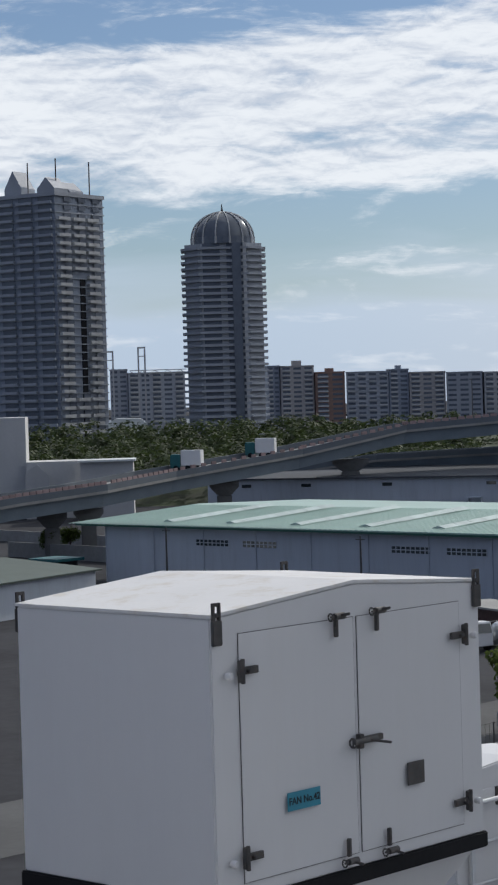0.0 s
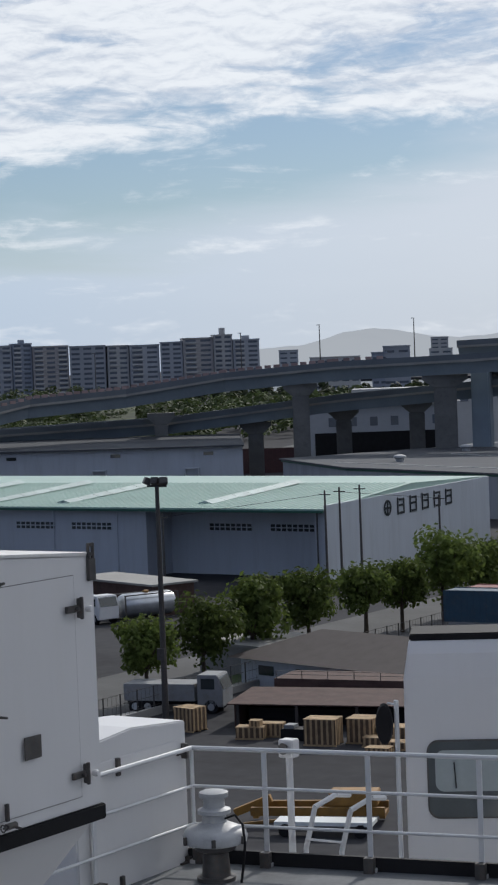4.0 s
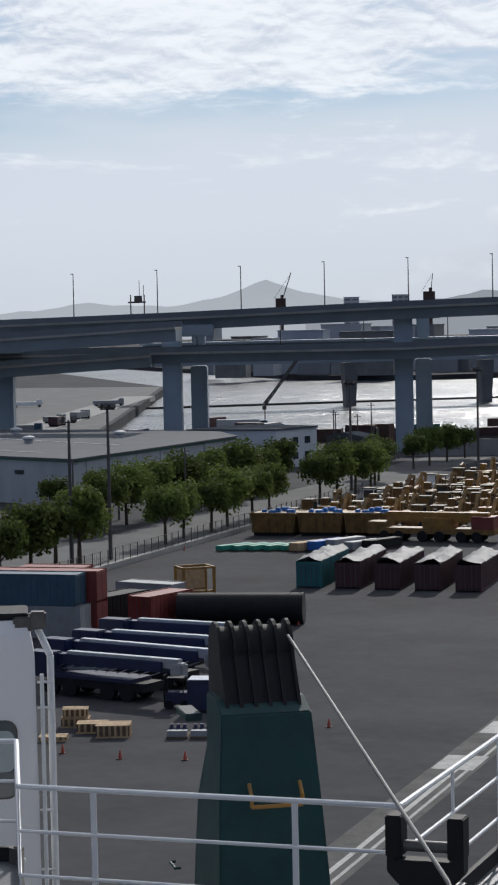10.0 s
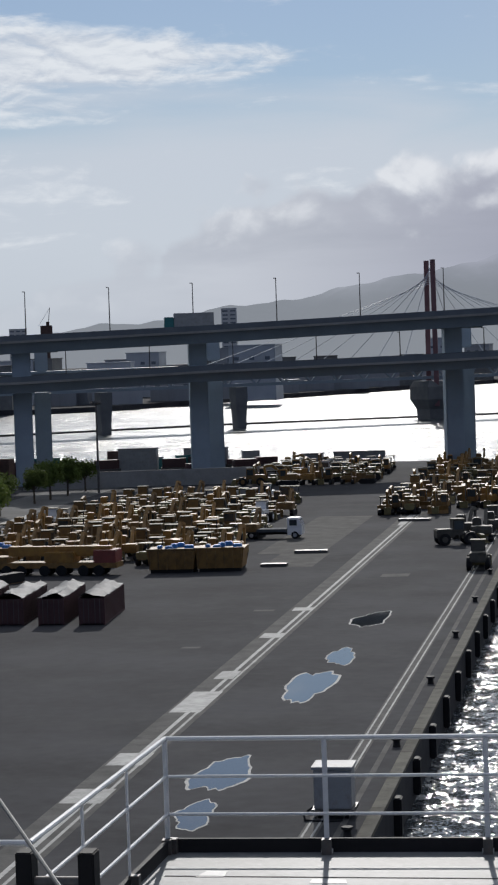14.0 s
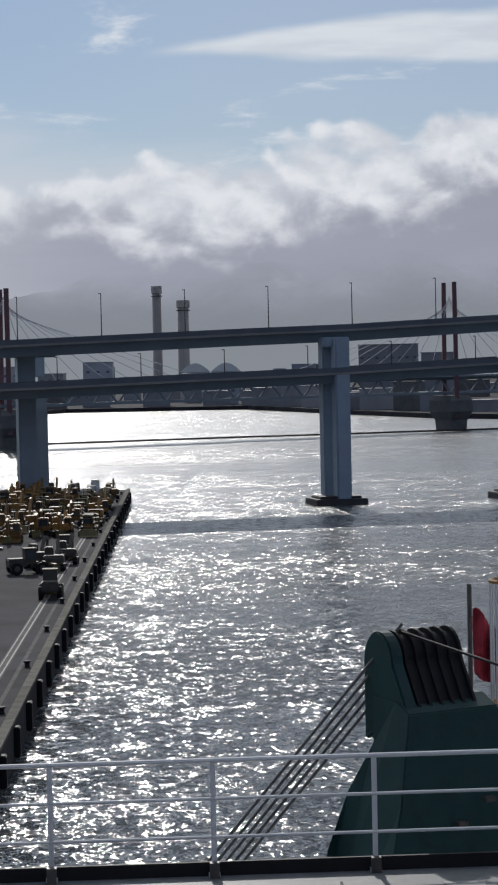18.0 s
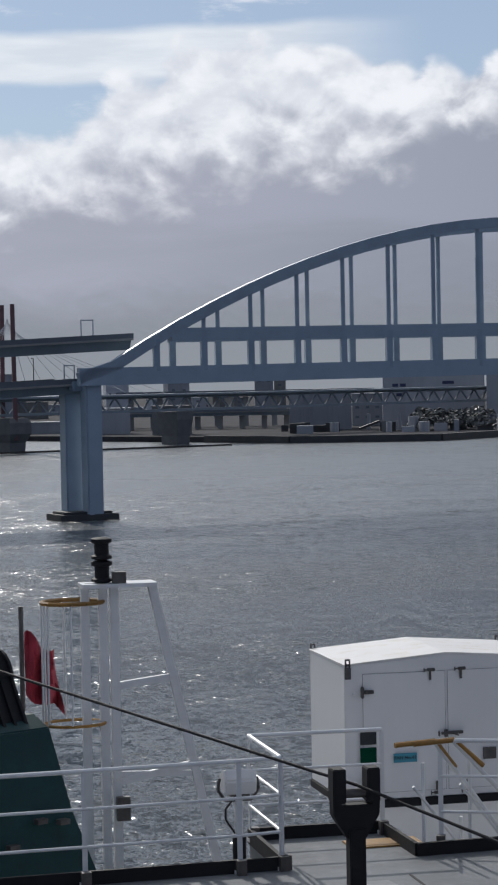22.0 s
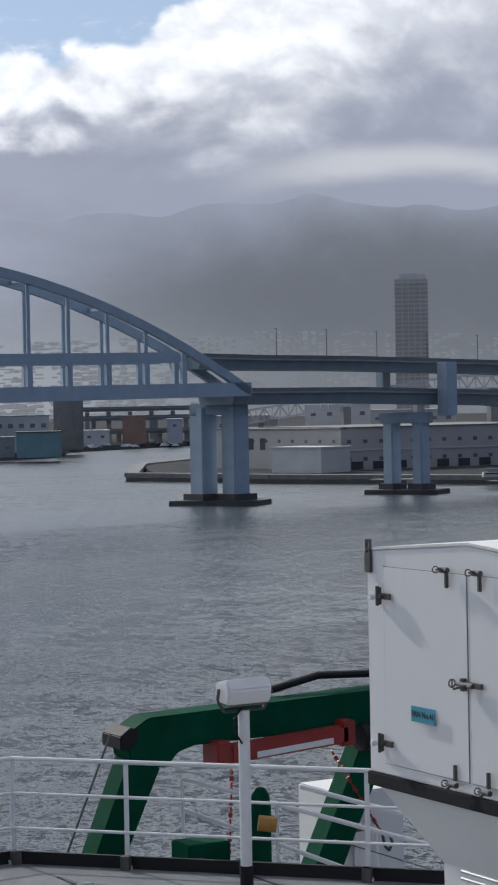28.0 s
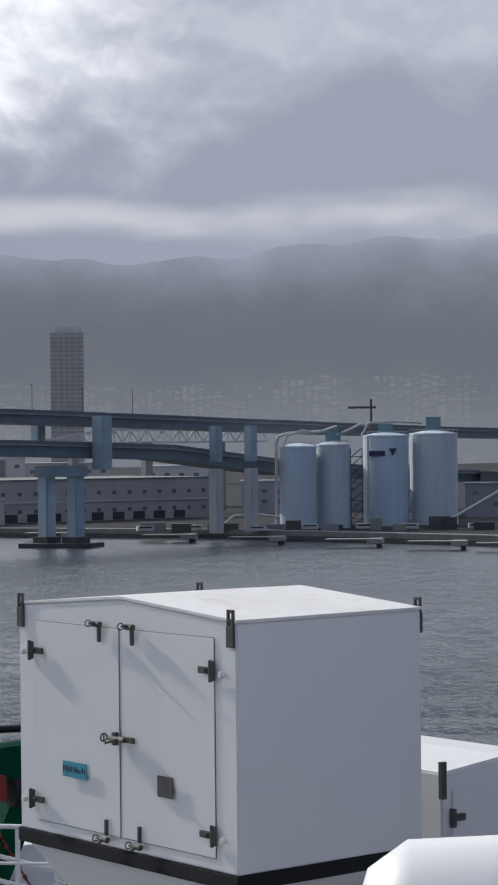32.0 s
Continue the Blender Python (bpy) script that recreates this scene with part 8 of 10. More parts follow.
for a, w, h in ((8.78, 2.6, 4.5), (8.3, 2.2, 3.8)):
    d = line_at(a) + 6
    x, y = pol(a, d)
    gp = thing("height_gantry", "slim grey portal over the bridge road", "gantry", x, y, 25 + d * math.tan(radians(1.18 if h > 4 else 0.1)) - 1, 10)
    for dx in (-w / 2, w / 2):
        part("leg", Shape().box(dx - 0.12, dx + 0.12, -0.12, 0.12, 0, h), M_SILVER, gp)
    part("beam", Shape().box(-w / 2, w / 2, -0.12, 0.12, h - 0.25, h), M_SILVER, gp)


def road_truck(a, d, z, label, l=9.0, rz=0.0, m=None):
    x, y = pol(a, d)
    t = thing("box_truck", label, "truck", x, y, z, rz, group="trucks on the ramp")
    part("cargo_box", Shape().box(-l / 2 + 1.9, l / 2, -1.2, 1.2, 0.9, 3.5), m or M_VEHW, t, bevel=0.05)
    c = part("cab", Shape().box(-l / 2, -l / 2 + 1.8, -1.15, 1.15, 0.5, 2.8), M_CTEAL, t, "dark green cab", bevel=0.1)
    part("windscreen", Shape().box(-l / 2 - 0.02, -l / 2 + 0.02, -1.0, 1.0, 1.6, 2.6), M_GLASS, c)
    for wx in (-l / 2 + 1, l / 2 - 2.4, l / 2 - 1.2):
        for s in (-1, 1):
            part("wheel", Shape().tube((wx, s * 0.85, 0.48), (wx, s * 1.15, 0.48), 0.48, 10), M_BLACK, t, "black tyre")


def deck_z(pts, a):
    azs = [math.degrees(math.atan2(p[0], p[1])) for p in pts]
    return np.interp(a, azs, [p[2] for p in pts]), np.interp(a, azs, [math.hypot(p[0], p[1]) for p in pts])


for a, rz in ((-43.95, 30), (-42.02, 32)):
    z, d = deck_z(R1, a)
    road_truck(a, d + 1.5, z - 0.95, "white box truck driving on the elevated ramp", 5.4, rz)
road_truck(-11.1, line_at(-11.1) + 8, 25 + (line_at(-11.1) + 8) * math.tan(radians(0.6)) - 0.95, "grey box lorry on the upper bridge deck", 9.5, 15, M_CGREY)

# cable-stayed truss bridge behind
M_PIERD = mat("dark_pier_concrete", (0.12, 0.125, 0.13), 0.85, var=0.2, scale=0.2)
M_TOWER = mat("dull_red_tower_paint", (0.15, 0.07, 0.075), 0.6, var=0.2, scale=0.1)
TA, TB = Vector((*pol(-4.82, 790), 0)), Vector((*pol(6.72, 900), 0))
line = (TB - TA).normalized()
nrm = Vector((-line.y, line.x, 0))
tb = thing("cable_stayed_bridge", "distant truss bridge with dull red twin towers and stay cables", "bridge", kind="structure")
for base in (TA, TB):
    for s in (-1, 1):
        lean = base + nrm * (s * 6) + line * (s * 1.5)
        part("tower_leg", Shape().beam(lean + Vector((0, 0, 2)), base + nrm * (s * 5) + line * (s * 1.3) + Vector((0, 0, 54 if base is TA else 57)), 1.7, 1.7, up=(1, 0, 0)), M_TOWER, tb)
    part("tower_pier", Shape().strip([[(-w, -w * 1.3, z), (w, -w * 1.3, z), (w, w * 1.3, z), (-w, w * 1.3, z)] for w, z in ((3.9, WATER), (4.1, 1.0), (5.6, 4.5), (5.6, 9.0), (4.6, 11.0))]), M_PIERD, tb, "dark concrete tower pier").matrix_basis = pose(base.x, base.y, 0, 0, 0, math.degrees(math.atan2(line.y, line.x)))
    for k in range(1, 9):
        for s in (-1, 1):
            part("stay_cable", Shape().tube(base + Vector((0, 0, 52 - k * 0.8)), base + line * (s * k * 11) + Vector((0, 0, 19)), 0.12, 5), M_SILVER, tb)
for zz in (12.2, 18.0):
    part("chord", Shape().beam(TA - line * 240 + Vector((0, 0, zz)), TB + line * 330 + Vector((0, 0, zz)), 1.0, 1.1), M_GIRDER, tb)
part("deck_slab", Shape().beam(TA - line * 240 + Vector((0, 0, 19)), TB + line * 330 + Vector((0, 0, 19)), 12, 0.8), M_GIRDER, tb)
diag = Shape()
total = (TB - TA).length + 570
for k in range(int(total / 5.2)):
    p = TA - line * 240 + line * (k * 5.2)
    diag.beam(p + Vector((0, 0, 12.2 if k % 2 else 18)), p + line * 5.2 + Vector((0, 0, 18 if k % 2 else 12.2)), 0.7, 0.55)
truss = part("truss_web", diag, M_GIRDER, tb, "zigzag truss web")
truss["kind"] = "stuff"
for f, k in ((-171, 1.0), (-124, 1.0), (-75, 1.0), (294, 2.2)):
    b = TA + line * f
    part("truss_pier", Shape().strip([[(-w, -w * 1.3, z), (w, -w * 1.3, z), (w, w * 1.3, z), (-w, w * 1.3, z)] for w, z in ((1.7 * k, WATER), (1.75 * k, 1.0), (2.2 * k, 8.0), (2.2 * k, 11.5))]), M_PIERD, tb).matrix_basis = pose(b.x, b.y, 0, 0, 0, math.degrees(math.atan2(line.y, line.x)))
boom = thing("floating_boom", "long thin floating boom across the harbour", "boom")
part("float", Shape().pipe([(-330, 640, WATER), (-142, 782, WATER), (21, 846, WATER), (49, 854, WATER), (97, 871, WATER), (200, 905, WATER)], 0.7, 6), M_BLACK, boom)

# ---- towers, flats and woods behind the ramps ----
# Both grey facade colours are raised and blued to carry distance haze.
M_FACADE = mat("grey_facade", (0.38, 0.40, 0.43), 0.7, var=0.12, scale=0.08)
M_FACADEB = mat("blue_grey_facade", (0.28, 0.315, 0.37), 0.6, var=0.12, scale=0.08)
M_PALE = mat("pale_balcony_concrete", (0.5, 0.5, 0.49), 0.75, var=0.1, scale=0.1)
M_BRICKR = mat("brown_red_facade", (0.30, 0.19, 0.15), 0.8, var=0.15, scale=0.1)
# Glass base is lifted towards blue, as haze would lift it.
M_DARKGL = mat("dark_facade_glass", (0.13, 0.15, 0.18), 0.2, var=0.2, scale=0.2)
M_BEIGE = mat("beige_facade", (0.40, 0.38, 0.37), 0.75, var=0.12, scale=0.06)
M_TANKB = mat("pale_blue_tank_paint", (0.46, 0.53, 0.61), 0.45, var=0.1, scale=0.08, dirt=(0.36, 0.36, 0.37), dirt_amt=0.3, streak=True)
M_TANKG = mat("grey_tank_paint", (0.5, 0.54, 0.58), 0.5, var=0.1, scale=0.08, dirt=(0.36, 0.33, 0.30), dirt_amt=0.35, streak=True)
M_WOODS = leafy(mat("far_woods", (0.05, 0.07, 0.024), 0.8, var=0.6, scale=0.12), 0.3)


def tower_a():
    x, y = pol(-47.15, 806)
    t = thing("tower_block", "tall grey-blue residential tower with pale balconies and gabled roof huts", "tower block", x, y, 0, 9.5)
    w1, w2, H, n = 30.0, 30.0, 99.5, 33
    part("core", Shape().box(-w2, -0.6, 0.6, w1, 0, H), M_FACADEB, t)
    f = H / n
    slab1, slab2, bal, gl = None, None, None, None
    slabm = Shape().box(-w2, 0, 0.0, w1, 0, 0.35).mesh("floor_slab", M_FACADE)
    balm = Shape().box(-6.2, 0, -1.3, 0, 0, 1.15).mesh("balcony", M_PALE)
    ballm = Shape().box(-2.0, 0, -0.4, 0, 0, 1.1).mesh("balcony", M_FACADE)
    winm = Shape().box(-0.12, 0.0, -2.1, 2.1, 0.2, 1.9).mesh("window", M_DARKGL)
    balx = Shape().box(0, 1.3, -3.4, 3.4, 0, 1.15).mesh("balcony", M_PALE)
    ballow = Shape().box(-3.6, 3.6, -0.9, 0, 0, 1.0).mesh("balcony", M_FACADE)
    winl = Shape().box(-3.2, 3.2, -0.1, 0.0, 0.2, 1.9).mesh("window", M_DARKGL)
    for k in range(n):
        z = k * f
        again("floor_slab", slabm, t, 0, 0, z)
        if k > 3:
            for yy in (4.2, 13.0, 21.6):
                if yy == 13.0 and 8 < k < 24:
                    continue
                if k < n - 2:
                    again("balcony", balx, t, 0, yy, z + 0.3)
                again("window", winm, t, 0.02, yy + 3.4, z + 1.0)
            for xx in (-5, -14, -23):
                again("balcony", ballow, t, xx, 0, z + 0.3)
                again("window", winl, t, xx, 0.55, z + 1.1)
    # Black strip on the core wall paints the shade of a recess.
    part("core_slot", Shape().box(-1.2, -0.3, 14.5, 17.5, 0, H - 30), M_BLACK, t, "black strip painted as a shaded recess")
    for px, py, ph in ((-4, 4, 7), (-6, 16, 6), (-24, 10, 11)):
        part("roof_hut", Shape().extrude([(px - 4, py - 4, H), (px + 4, py - 4, H), (px + 4, py - 4, H + ph * 0.4), (px, py - 4, H + ph), (px - 4, py - 4, H + ph * 0.4)], (0, 8, 0)), M_FACADE, t)
    part("roof_parapet", Shape().box(-w2, 0.3, -0.3, w1, H, H + 1.4), M_FACADE, t)
    for px, py in ((-3, 5), (-2, 24), (-20, 10)):
        part("mast", Shape().tube((px, py, H), (px, py, H + 14), 0.25, 6), M_STEEL, t)


def tower_b():
    x, y = pol(-42.83, 818)
    t = thing("tower_block", "grey residential tower under a ribbed glass dome", "tower block", x, y, 0, 42.8)
    H, n, a = 80.5, 34, 14.6
    octo = [(-a, -6), (-a + 6, -a + 2), (a - 6, -a + 2), (a, -6), (a, 8), (-a, 8)]
    part("core", Shape().prism([(u * 0.97, v * 0.97) for u, v in octo], 0, H), M_FACADE, t)
    f = H / n
    slabm = Shape().prism([(u * 1.07, v * 1.07) for u, v in octo], 0, 0.8).mesh("balcony_ring", M_FACADE)
    winm = Shape().box(-3.2, 3.2, -0.15, 0, 0, 1.2).mesh("window_band", M_DARKGL)
    for k in range(n):
        again("balcony_ring", slabm, t, 0, 0, k * f + 0.2)
        for xx in (-4.4, 4.4):
            again("window_band", winm, t, xx, (-a + 2) * 0.97, k * f + 1.3)
    part("stair_shaft", Shape().box(3.2, 6.4, -a + 0.6, -a + 3, 0, H), M_DARKGL, t, "dark vertical slot")
    part("stair_shaft", Shape().box(7.2, 8.4, -a + 1.2, -a + 4, 0, H), M_PALE, t)
    drum = Shape().lathe((0, -2, H), [(11.6, 0), (11.6, 2.6), (11.2, 2.6)], 28)
    part("dome_drum", drum, M_DARKGL, t)
    dome = Shape().lathe((0, -2, H + 2.4), [(11.4, 0)] + [(11.4 * math.cos(radians(q)), 9.6 * math.sin(radians(q))) for q in range(10, 90, 8)] + [(0.3, 9.7)], 28)
    part("dome", dome, M_DARKGL, t, "dark glass dome", smooth=True)
    for k in range(14):
        q = 2 * math.pi * k / 14
        pts = [(11.6 * math.cos(radians(b)) * math.cos(q), -2 + 11.6 * math.cos(radians(b)) * math.sin(q), H + 2.4 + 9.8 * math.sin(radians(b))) for b in range(0, 91, 10)]
        part("dome_rib", Shape().pipe(pts, 0.28, 5), M_PALE, t)
        part("dome_post", Shape().tube((11.6 * math.cos(q), -2 + 11.6 * math.sin(q), H), (11.6 * math.cos(q), -2 + 11.6 * math.sin(q), H + 2.6), 0.4, 6), M_PALE, t)
    part("spire", Shape().tube((0, -2, H + 12), (0, -2, H + 15.2), 0.5, 6, 0.1), M_STEEL, t)


tower_a()
tower_b()


def flats(a0, a1, d, e, m, label, balc=True, turn=0.0, hut=0.0, base=0.0, fl=2.9):
    """A slab of flats between two azimuths, its top at elevation e."""
    p, q = Vector((*pol(a0, d), 0)), Vector((*pol(a1, d), 0))
    H = 25 + d * math.tan(radians(e))
    w = (q - p).length
    t = thing("apartment_block", label, "apartment block", (p.x + q.x) / 2, (p.y + q.y) / 2, base, -(a0 + a1) / 2 + turn, group="row of apartment blocks")
    part("wall", Shape().box(-w / 2, w / 2, 0, 14, 0, H - base), m, t)
    n = max(3, int((H - base) / fl))
    f = (H - base) / n
    c = max(2, int(w / 6.5))
    bw = w / c
    bm = Shape().box(-bw * 0.36, bw * 0.36, -1.2, 0, 0, 1.0).mesh("balcony", M_PALE if balc else m)
    wm = Shape().box(-bw * 0.34, bw * 0.34, -0.1, 0.05, 0, 1.4).mesh("window", M_DARKGL)
    for k in range(max(0, n - 11), n):
        for j in range(c):
            x = -w / 2 + (j + 0.5) * bw
            again("window", wm, t, x, -0.02, k * f + 1.2)
            if balc and (j + (k if balc == 2 else 0)) % 2 == 0:
                again("balcony", bm, t, x, 0, k * f + 0.2)
    part("roof_edge", Shape().box(-w / 2 - 0.3, w / 2 + 0.3, -0.4, 14.3, H - base, H - base + 0.8), m, t)
    if hut:
        part("roof_hut", Shape().box(-w * 0.12, w * 0.14, 2, 9, H - base + 0.8, H - base + hut), m, t)
    return t


L = "mid-rise apartment block with rows of balconies"
for a0, a1, e, m, b, lab, hut in (
        (-45.85, -45.4, 0.72, M_FACADE, 0, "grey apartment slab between the towers", 0), (-45.38, -43.9, 0.62, M_FACADE, 1, "long grey apartment slab with a steel crown", 0), (-41.75, -41.45, 0.70, M_FACADEB, 1, "dark slim apartment block beside a tower", 0),
        (-41.42, -40.55, 0.68, M_BEIGE, 1, "pinkish grey apartment block with a dark mansard", 4), (-40.52, -39.75, 0.5, M_BRICKR, 1, "brown brick apartment block with white balconies", 3), (-39.72, -38.62, 0.48, M_FACADE, 2, "apartment block with white staggered balconies", 0),
        (-38.6, -38.1, 0.52, M_FACADEB, 1, "dark blue-grey apartment block", 3), (-38.08, -37.15, 0.43, M_BEIGE, 1, "grey-brown " + L, 0), (-37.13, -36.2, 0.40, M_FACADE, 0, "plain grey apartment slab without balconies", 0), (-36.15, -35.6, 0.38, M_PALE, 1, "pale " + L, 0),
        (-35.57, -34.8, 0.37, M_FACADE, 1, "grey " + L, 0), (-34.78, -34.2, 0.42, M_FACADE, 0, "plain grey apartment slab without balconies", 0), (-34.18, -33.4, 0.5, M_BEIGE, 1, "grey-brown " + L, 0), (-33.38, -32.9, 0.56, M_PALE, 1, "tall pale " + L, 5), (-32.88, -32.2, 0.42, M_FACADE, 1, "grey " + L + " at the row's end", 3)):
    flats(a0, a1, 1400, e, m, lab, b, turn=(8 if b == 1 else 0), hut=hut)
for a0, a1, d, e, m, lab in ((-31.7, -31.2, 1900, 0.1, M_FACADE, "small hazy block in the distance"), (-29.0, -28.3, 1300, 0.1, M_FACADE, "flat-topped grey block behind the ramp"), (-29.3, -28.9, 1300, -0.05, M_FACADEB, "low grey block behind the ramp"), (-30.9, -29.6, 1500, -0.12, M_PALE, "low pale block in the distance"), (-27.8, -27.2, 1700, 0.0, M_PALE, "low pale block in the distance"),
                             (-17.0, -16.6, 2400, 0.62, M_PALE, "hazy pale high-rise across the bay"), (-10.25, -9.85, 2300, 1.02, M_PALE, "hazy pale high-rise across the bay"), (-15.75, -15.3, 2500, 0.66, M_PALE, "hazy pale block across the bay"), (-27.75, -27.3, 2400, 0.3, M_PALE, "hazy pale block across the bay")):
    flats(a0, a1, d, e, m, lab, 0, fl=4.0)
# block under the ramps
ub = thing("harbour_office", "grey harbour building beneath the ramps", "building", *pol(-28.9, 468), 0, 28.9)
part("wall", Shape().box(-17, 14, 0, 14, 0, 13.5), M_FACADE, ub)
part("roof", Shape().box(-18, 15, -1, 15, 13.5, 14.0), M_PALE, ub, "pale flat roof")
# The wall is closed; a black sheet paints the shaded ground floor.
part("dark_ground_floor", Shape().box(-16, 13.4, -0.15, 0.0, 0, 8.0), M_BLACK, ub, "black sheet painted as the shade of an open floor")
for i in range(6):
    part("window", Shape().box(-13 + i * 4.4, -11.4 + i * 4.4, -0.12, 0, 9.3, 11.2), M_DARKGL, ub)
ub2 = thing("harbour_office", "long pale building behind the ramp piers", "building", *pol(-26.8, 560), 0, 26.8)
part("wall", Shape().box(-30, 12, 0, 14, 0, 15.5), M_PALE, ub2)
for i in range(8):
    part("window", Shape().box(-28 + i * 5, -25.5 + i * 5, -0.12, 0, 11.5, 13.6), M_DARKGL, ub2)
for k in range(9):
    a = -32.7 + k * 0.28
    x, y = pol(a, 470)
    container(x, y, 0, 33, 6.0, M_CDARK if k < 6 else M_CRED, "dark red container in a far row", "far container row", False, 2.59)
    if k < 6:
        container(x, y, 2.6, 33, 6.0, M_CDARK, "dark red container stacked on another", "far container row", False, 2.59)
# white store at the ramp foot
lw = thing("cold_store", "tall white windowless store with low wings", "building", *pol(-49.1, 470), 0, 46)
part("tower", Shape().box(-20, 8.2, 0, 18, 0, 21.5), M_PALE, lw)
part("wing", Shape().box(8.2, 20, -2, 12, 0, 12.0), M_PALE, lw)
part("gable", Shape().extrude([(8, -3, 0), (13, -3, 0), (13, -3, 9), (10.5, -3, 11.5), (8, -3, 10)], (0, 8, 0)), M_PALE, lw)
lw2 = thing("depot", "low pale depot with a sunlit roof", "depot", *pol(-46.1, 455), 0, 44)
part("body", Shape().box(-5, 6, 0, 10, 0, 12), M_PALE, lw2)
part("roof", Shape().box(-5.5, 6.5, -1, 10.5, 12, 12.4), M_SKYL, lw2)
dome_w = thing("tent_hall", "white rounded tent hall beyond the trees", "hall", *pol(-45.45, 700), 0, 45)
part("skin", Shape().extrude([(-6, 0, 0), (6, 0, 0), (6, 0, 17), (4.5, 0, 18.3), (-3.5, 0, 18.6), (-6, 0, 17.2)], (0, 8, 0)), M_SKYL, dome_w)
for a, h in ((-45.02, 44), (-45.85, 42)):
    x, y = pol(a, 1350)
    pc = thing("portal_crane", "distant pale portal crane", "crane", x, y, 0, 45)
    for dx in (-2, 2):
        part("leg", Shape().box(dx - 0.5, dx + 0.5, -0.5, 0.5, 0, h + 12), M_PALE, pc)
    part("beam", Shape().box(-2.5, 2.5, -0.5, 0.5, h + 11, h + 12).box(-2.2, 2.2, -0.4, 0.4, h + 6, h + 6.6), M_PALE, pc)
x, y = pol(-44.6, 1398)
cr = thing("roof_truss", "pale steel crown on the long slab", "truss", x, y, 38.5, 44.6)
tz = Shape()
for i in range(9):
    tz.beam((-18 + i * 4, 0, 0.9 if i % 2 else 3.6), (-14 + i * 4, 0, 3.6 if i % 2 else 0.9), 0.4, 0.4)
part("web", tz, M_PALE, cr)
part("chord", Shape().box(-18, 18, -0.3, 0.3, 3.5, 4.0), M_PALE, cr)


def woods(seed, a0, a1, d0, d1, h0, h1, n, size, material, label):
    """A far wood: tufts heaped into many crowns over a rising bank."""
    r = random.Random(seed)
    s = Shape()
    crowns = []
    for i in range(n // 45):
        a, u = r.uniform(a0, a1), r.random()
        d = d0 + (d1 - d0) * u
        x, y = pol(a, d)
        crowns.append((x, y, h0 + (h1 - h0) * u - r.uniform(0, 3.5), r.uniform(2.2, 4.2)))
    for i in range(n):
        x, y, top, cr_ = r.choice(crowns)
        dv = Vector((r.gauss(0, 1), r.gauss(0, 1), abs(r.gauss(0, 1)))).normalized() * cr_ * r.uniform(0.7, 1.1)
        c = Vector((x, y, top - cr_)) + dv
        nn = (dv.normalized() + Vector((r.uniform(-0.8, 0.8), r.uniform(-0.8, 0.8), r.uniform(0, 0.8)))).normalized()
        uu = nn.orthogonal().normalized()
        vv = nn.cross(uu)
        k = size * r.uniform(0.6, 1.3)
        s.add([c - uu * k, c + vv * k * 0.7, c + uu * k, c - vv * k * 0.7], [(0, 1, 2), (0, 2, 3)])
    ob = solid("far_woods", s, material, label, "woods", "stuff")
    return ob


bank = Shape()
bank.strip([[(*pol(a, 500), -1), (*pol(a, 660), -1), (*pol(a, 650), 13), (*pol(a, 520), 3)] for a in (-52, -48, -44, -40, -37, -35.5)])
solid("wooded_bank", bank, M_WOODS, "wooded bank beside the motorway", "bank", "structure")
woods(21, -51, -36.4, 505, 645, 10, 19.5, 34000, 0.62, M_WOODS, "dense green wood on the bank before the towers")
woods(24, -36.6, -33.6, 560, 645, 8, 14, 6500, 0.7, M_WOODS, "trees at the end of the wooded bank")
woods(23, -37.0, -29.6, 640, 900, 8, 12.5, 11000, 0.9, M_WOODS, "green trees between the ramps and the apartment blocks")
woods(22, -38.5, -27, 700, 1250, 7, 11, 9000, 1.6, M_WOODS, "low line of trees before the apartment blocks")

# ---- far shore, hills and the town beyond ----
M_SHEDG = mat("grey_silo_cladding", (0.26, 0.272, 0.29), 0.7, var=0.12, scale=0.05, dirt=(0.14, 0.14, 0.14), dirt_amt=0.35, streak=True)
M_SHEDP = mat("pale_silo_cladding", (0.35, 0.36, 0.38), 0.7, var=0.1, scale=0.05, dirt=(0.22, 0.22, 0.22), dirt_amt=0.35, streak=True)
M_SIGNB = mat("dark_blue_sign_paint", (0.03, 0.035, 0.09), 0.5, var=0.1)
M_ROOFG = mat("blue_green_roof_sheet", (0.12, 0.22, 0.24), 0.5, var=0.15, scale=0.1)
# Near-white wall colour with distance haze put into it.
M_HAZEW = mat("haze_paled_town_wall", (0.72, 0.72, 0.72), 0.8, var=0.3, scale=0.02)


def wall_run(name, label, category, p, q, depth, z0, z1, m, rows=(), group="", roof=None, sill=1.2, wide=2.0, step=5.0):
    """A long building with its front from p to q, rows of windows at given heights."""
    p, q = Vector((*p, 0)), Vector((*q, 0))
    d = q - p
    t = thing(name, label, category, p.x, p.y, z0, math.degrees(math.atan2(d.y, d.x)), group=group)
    L_ = d.length
    part("wall", Shape().box(0, L_, 0, depth, 0, z1 - z0), m, t)
    part("roof", Shape().box(-0.4, L_ + 0.4, -0.4, depth + 0.4, z1 - z0, z1 - z0 + 0.5), roof or m, t)
    wm = Shape().box(-wide / 2, wide / 2, -0.06, 0.04, 0, sill).mesh("window", M_DARKGL)
    for h in rows:
        n = max(1, int(L_ / step))
        for i in range(n):
            again("window", wm, t, (i + 0.5) * L_ / n, 0, h)
    return t


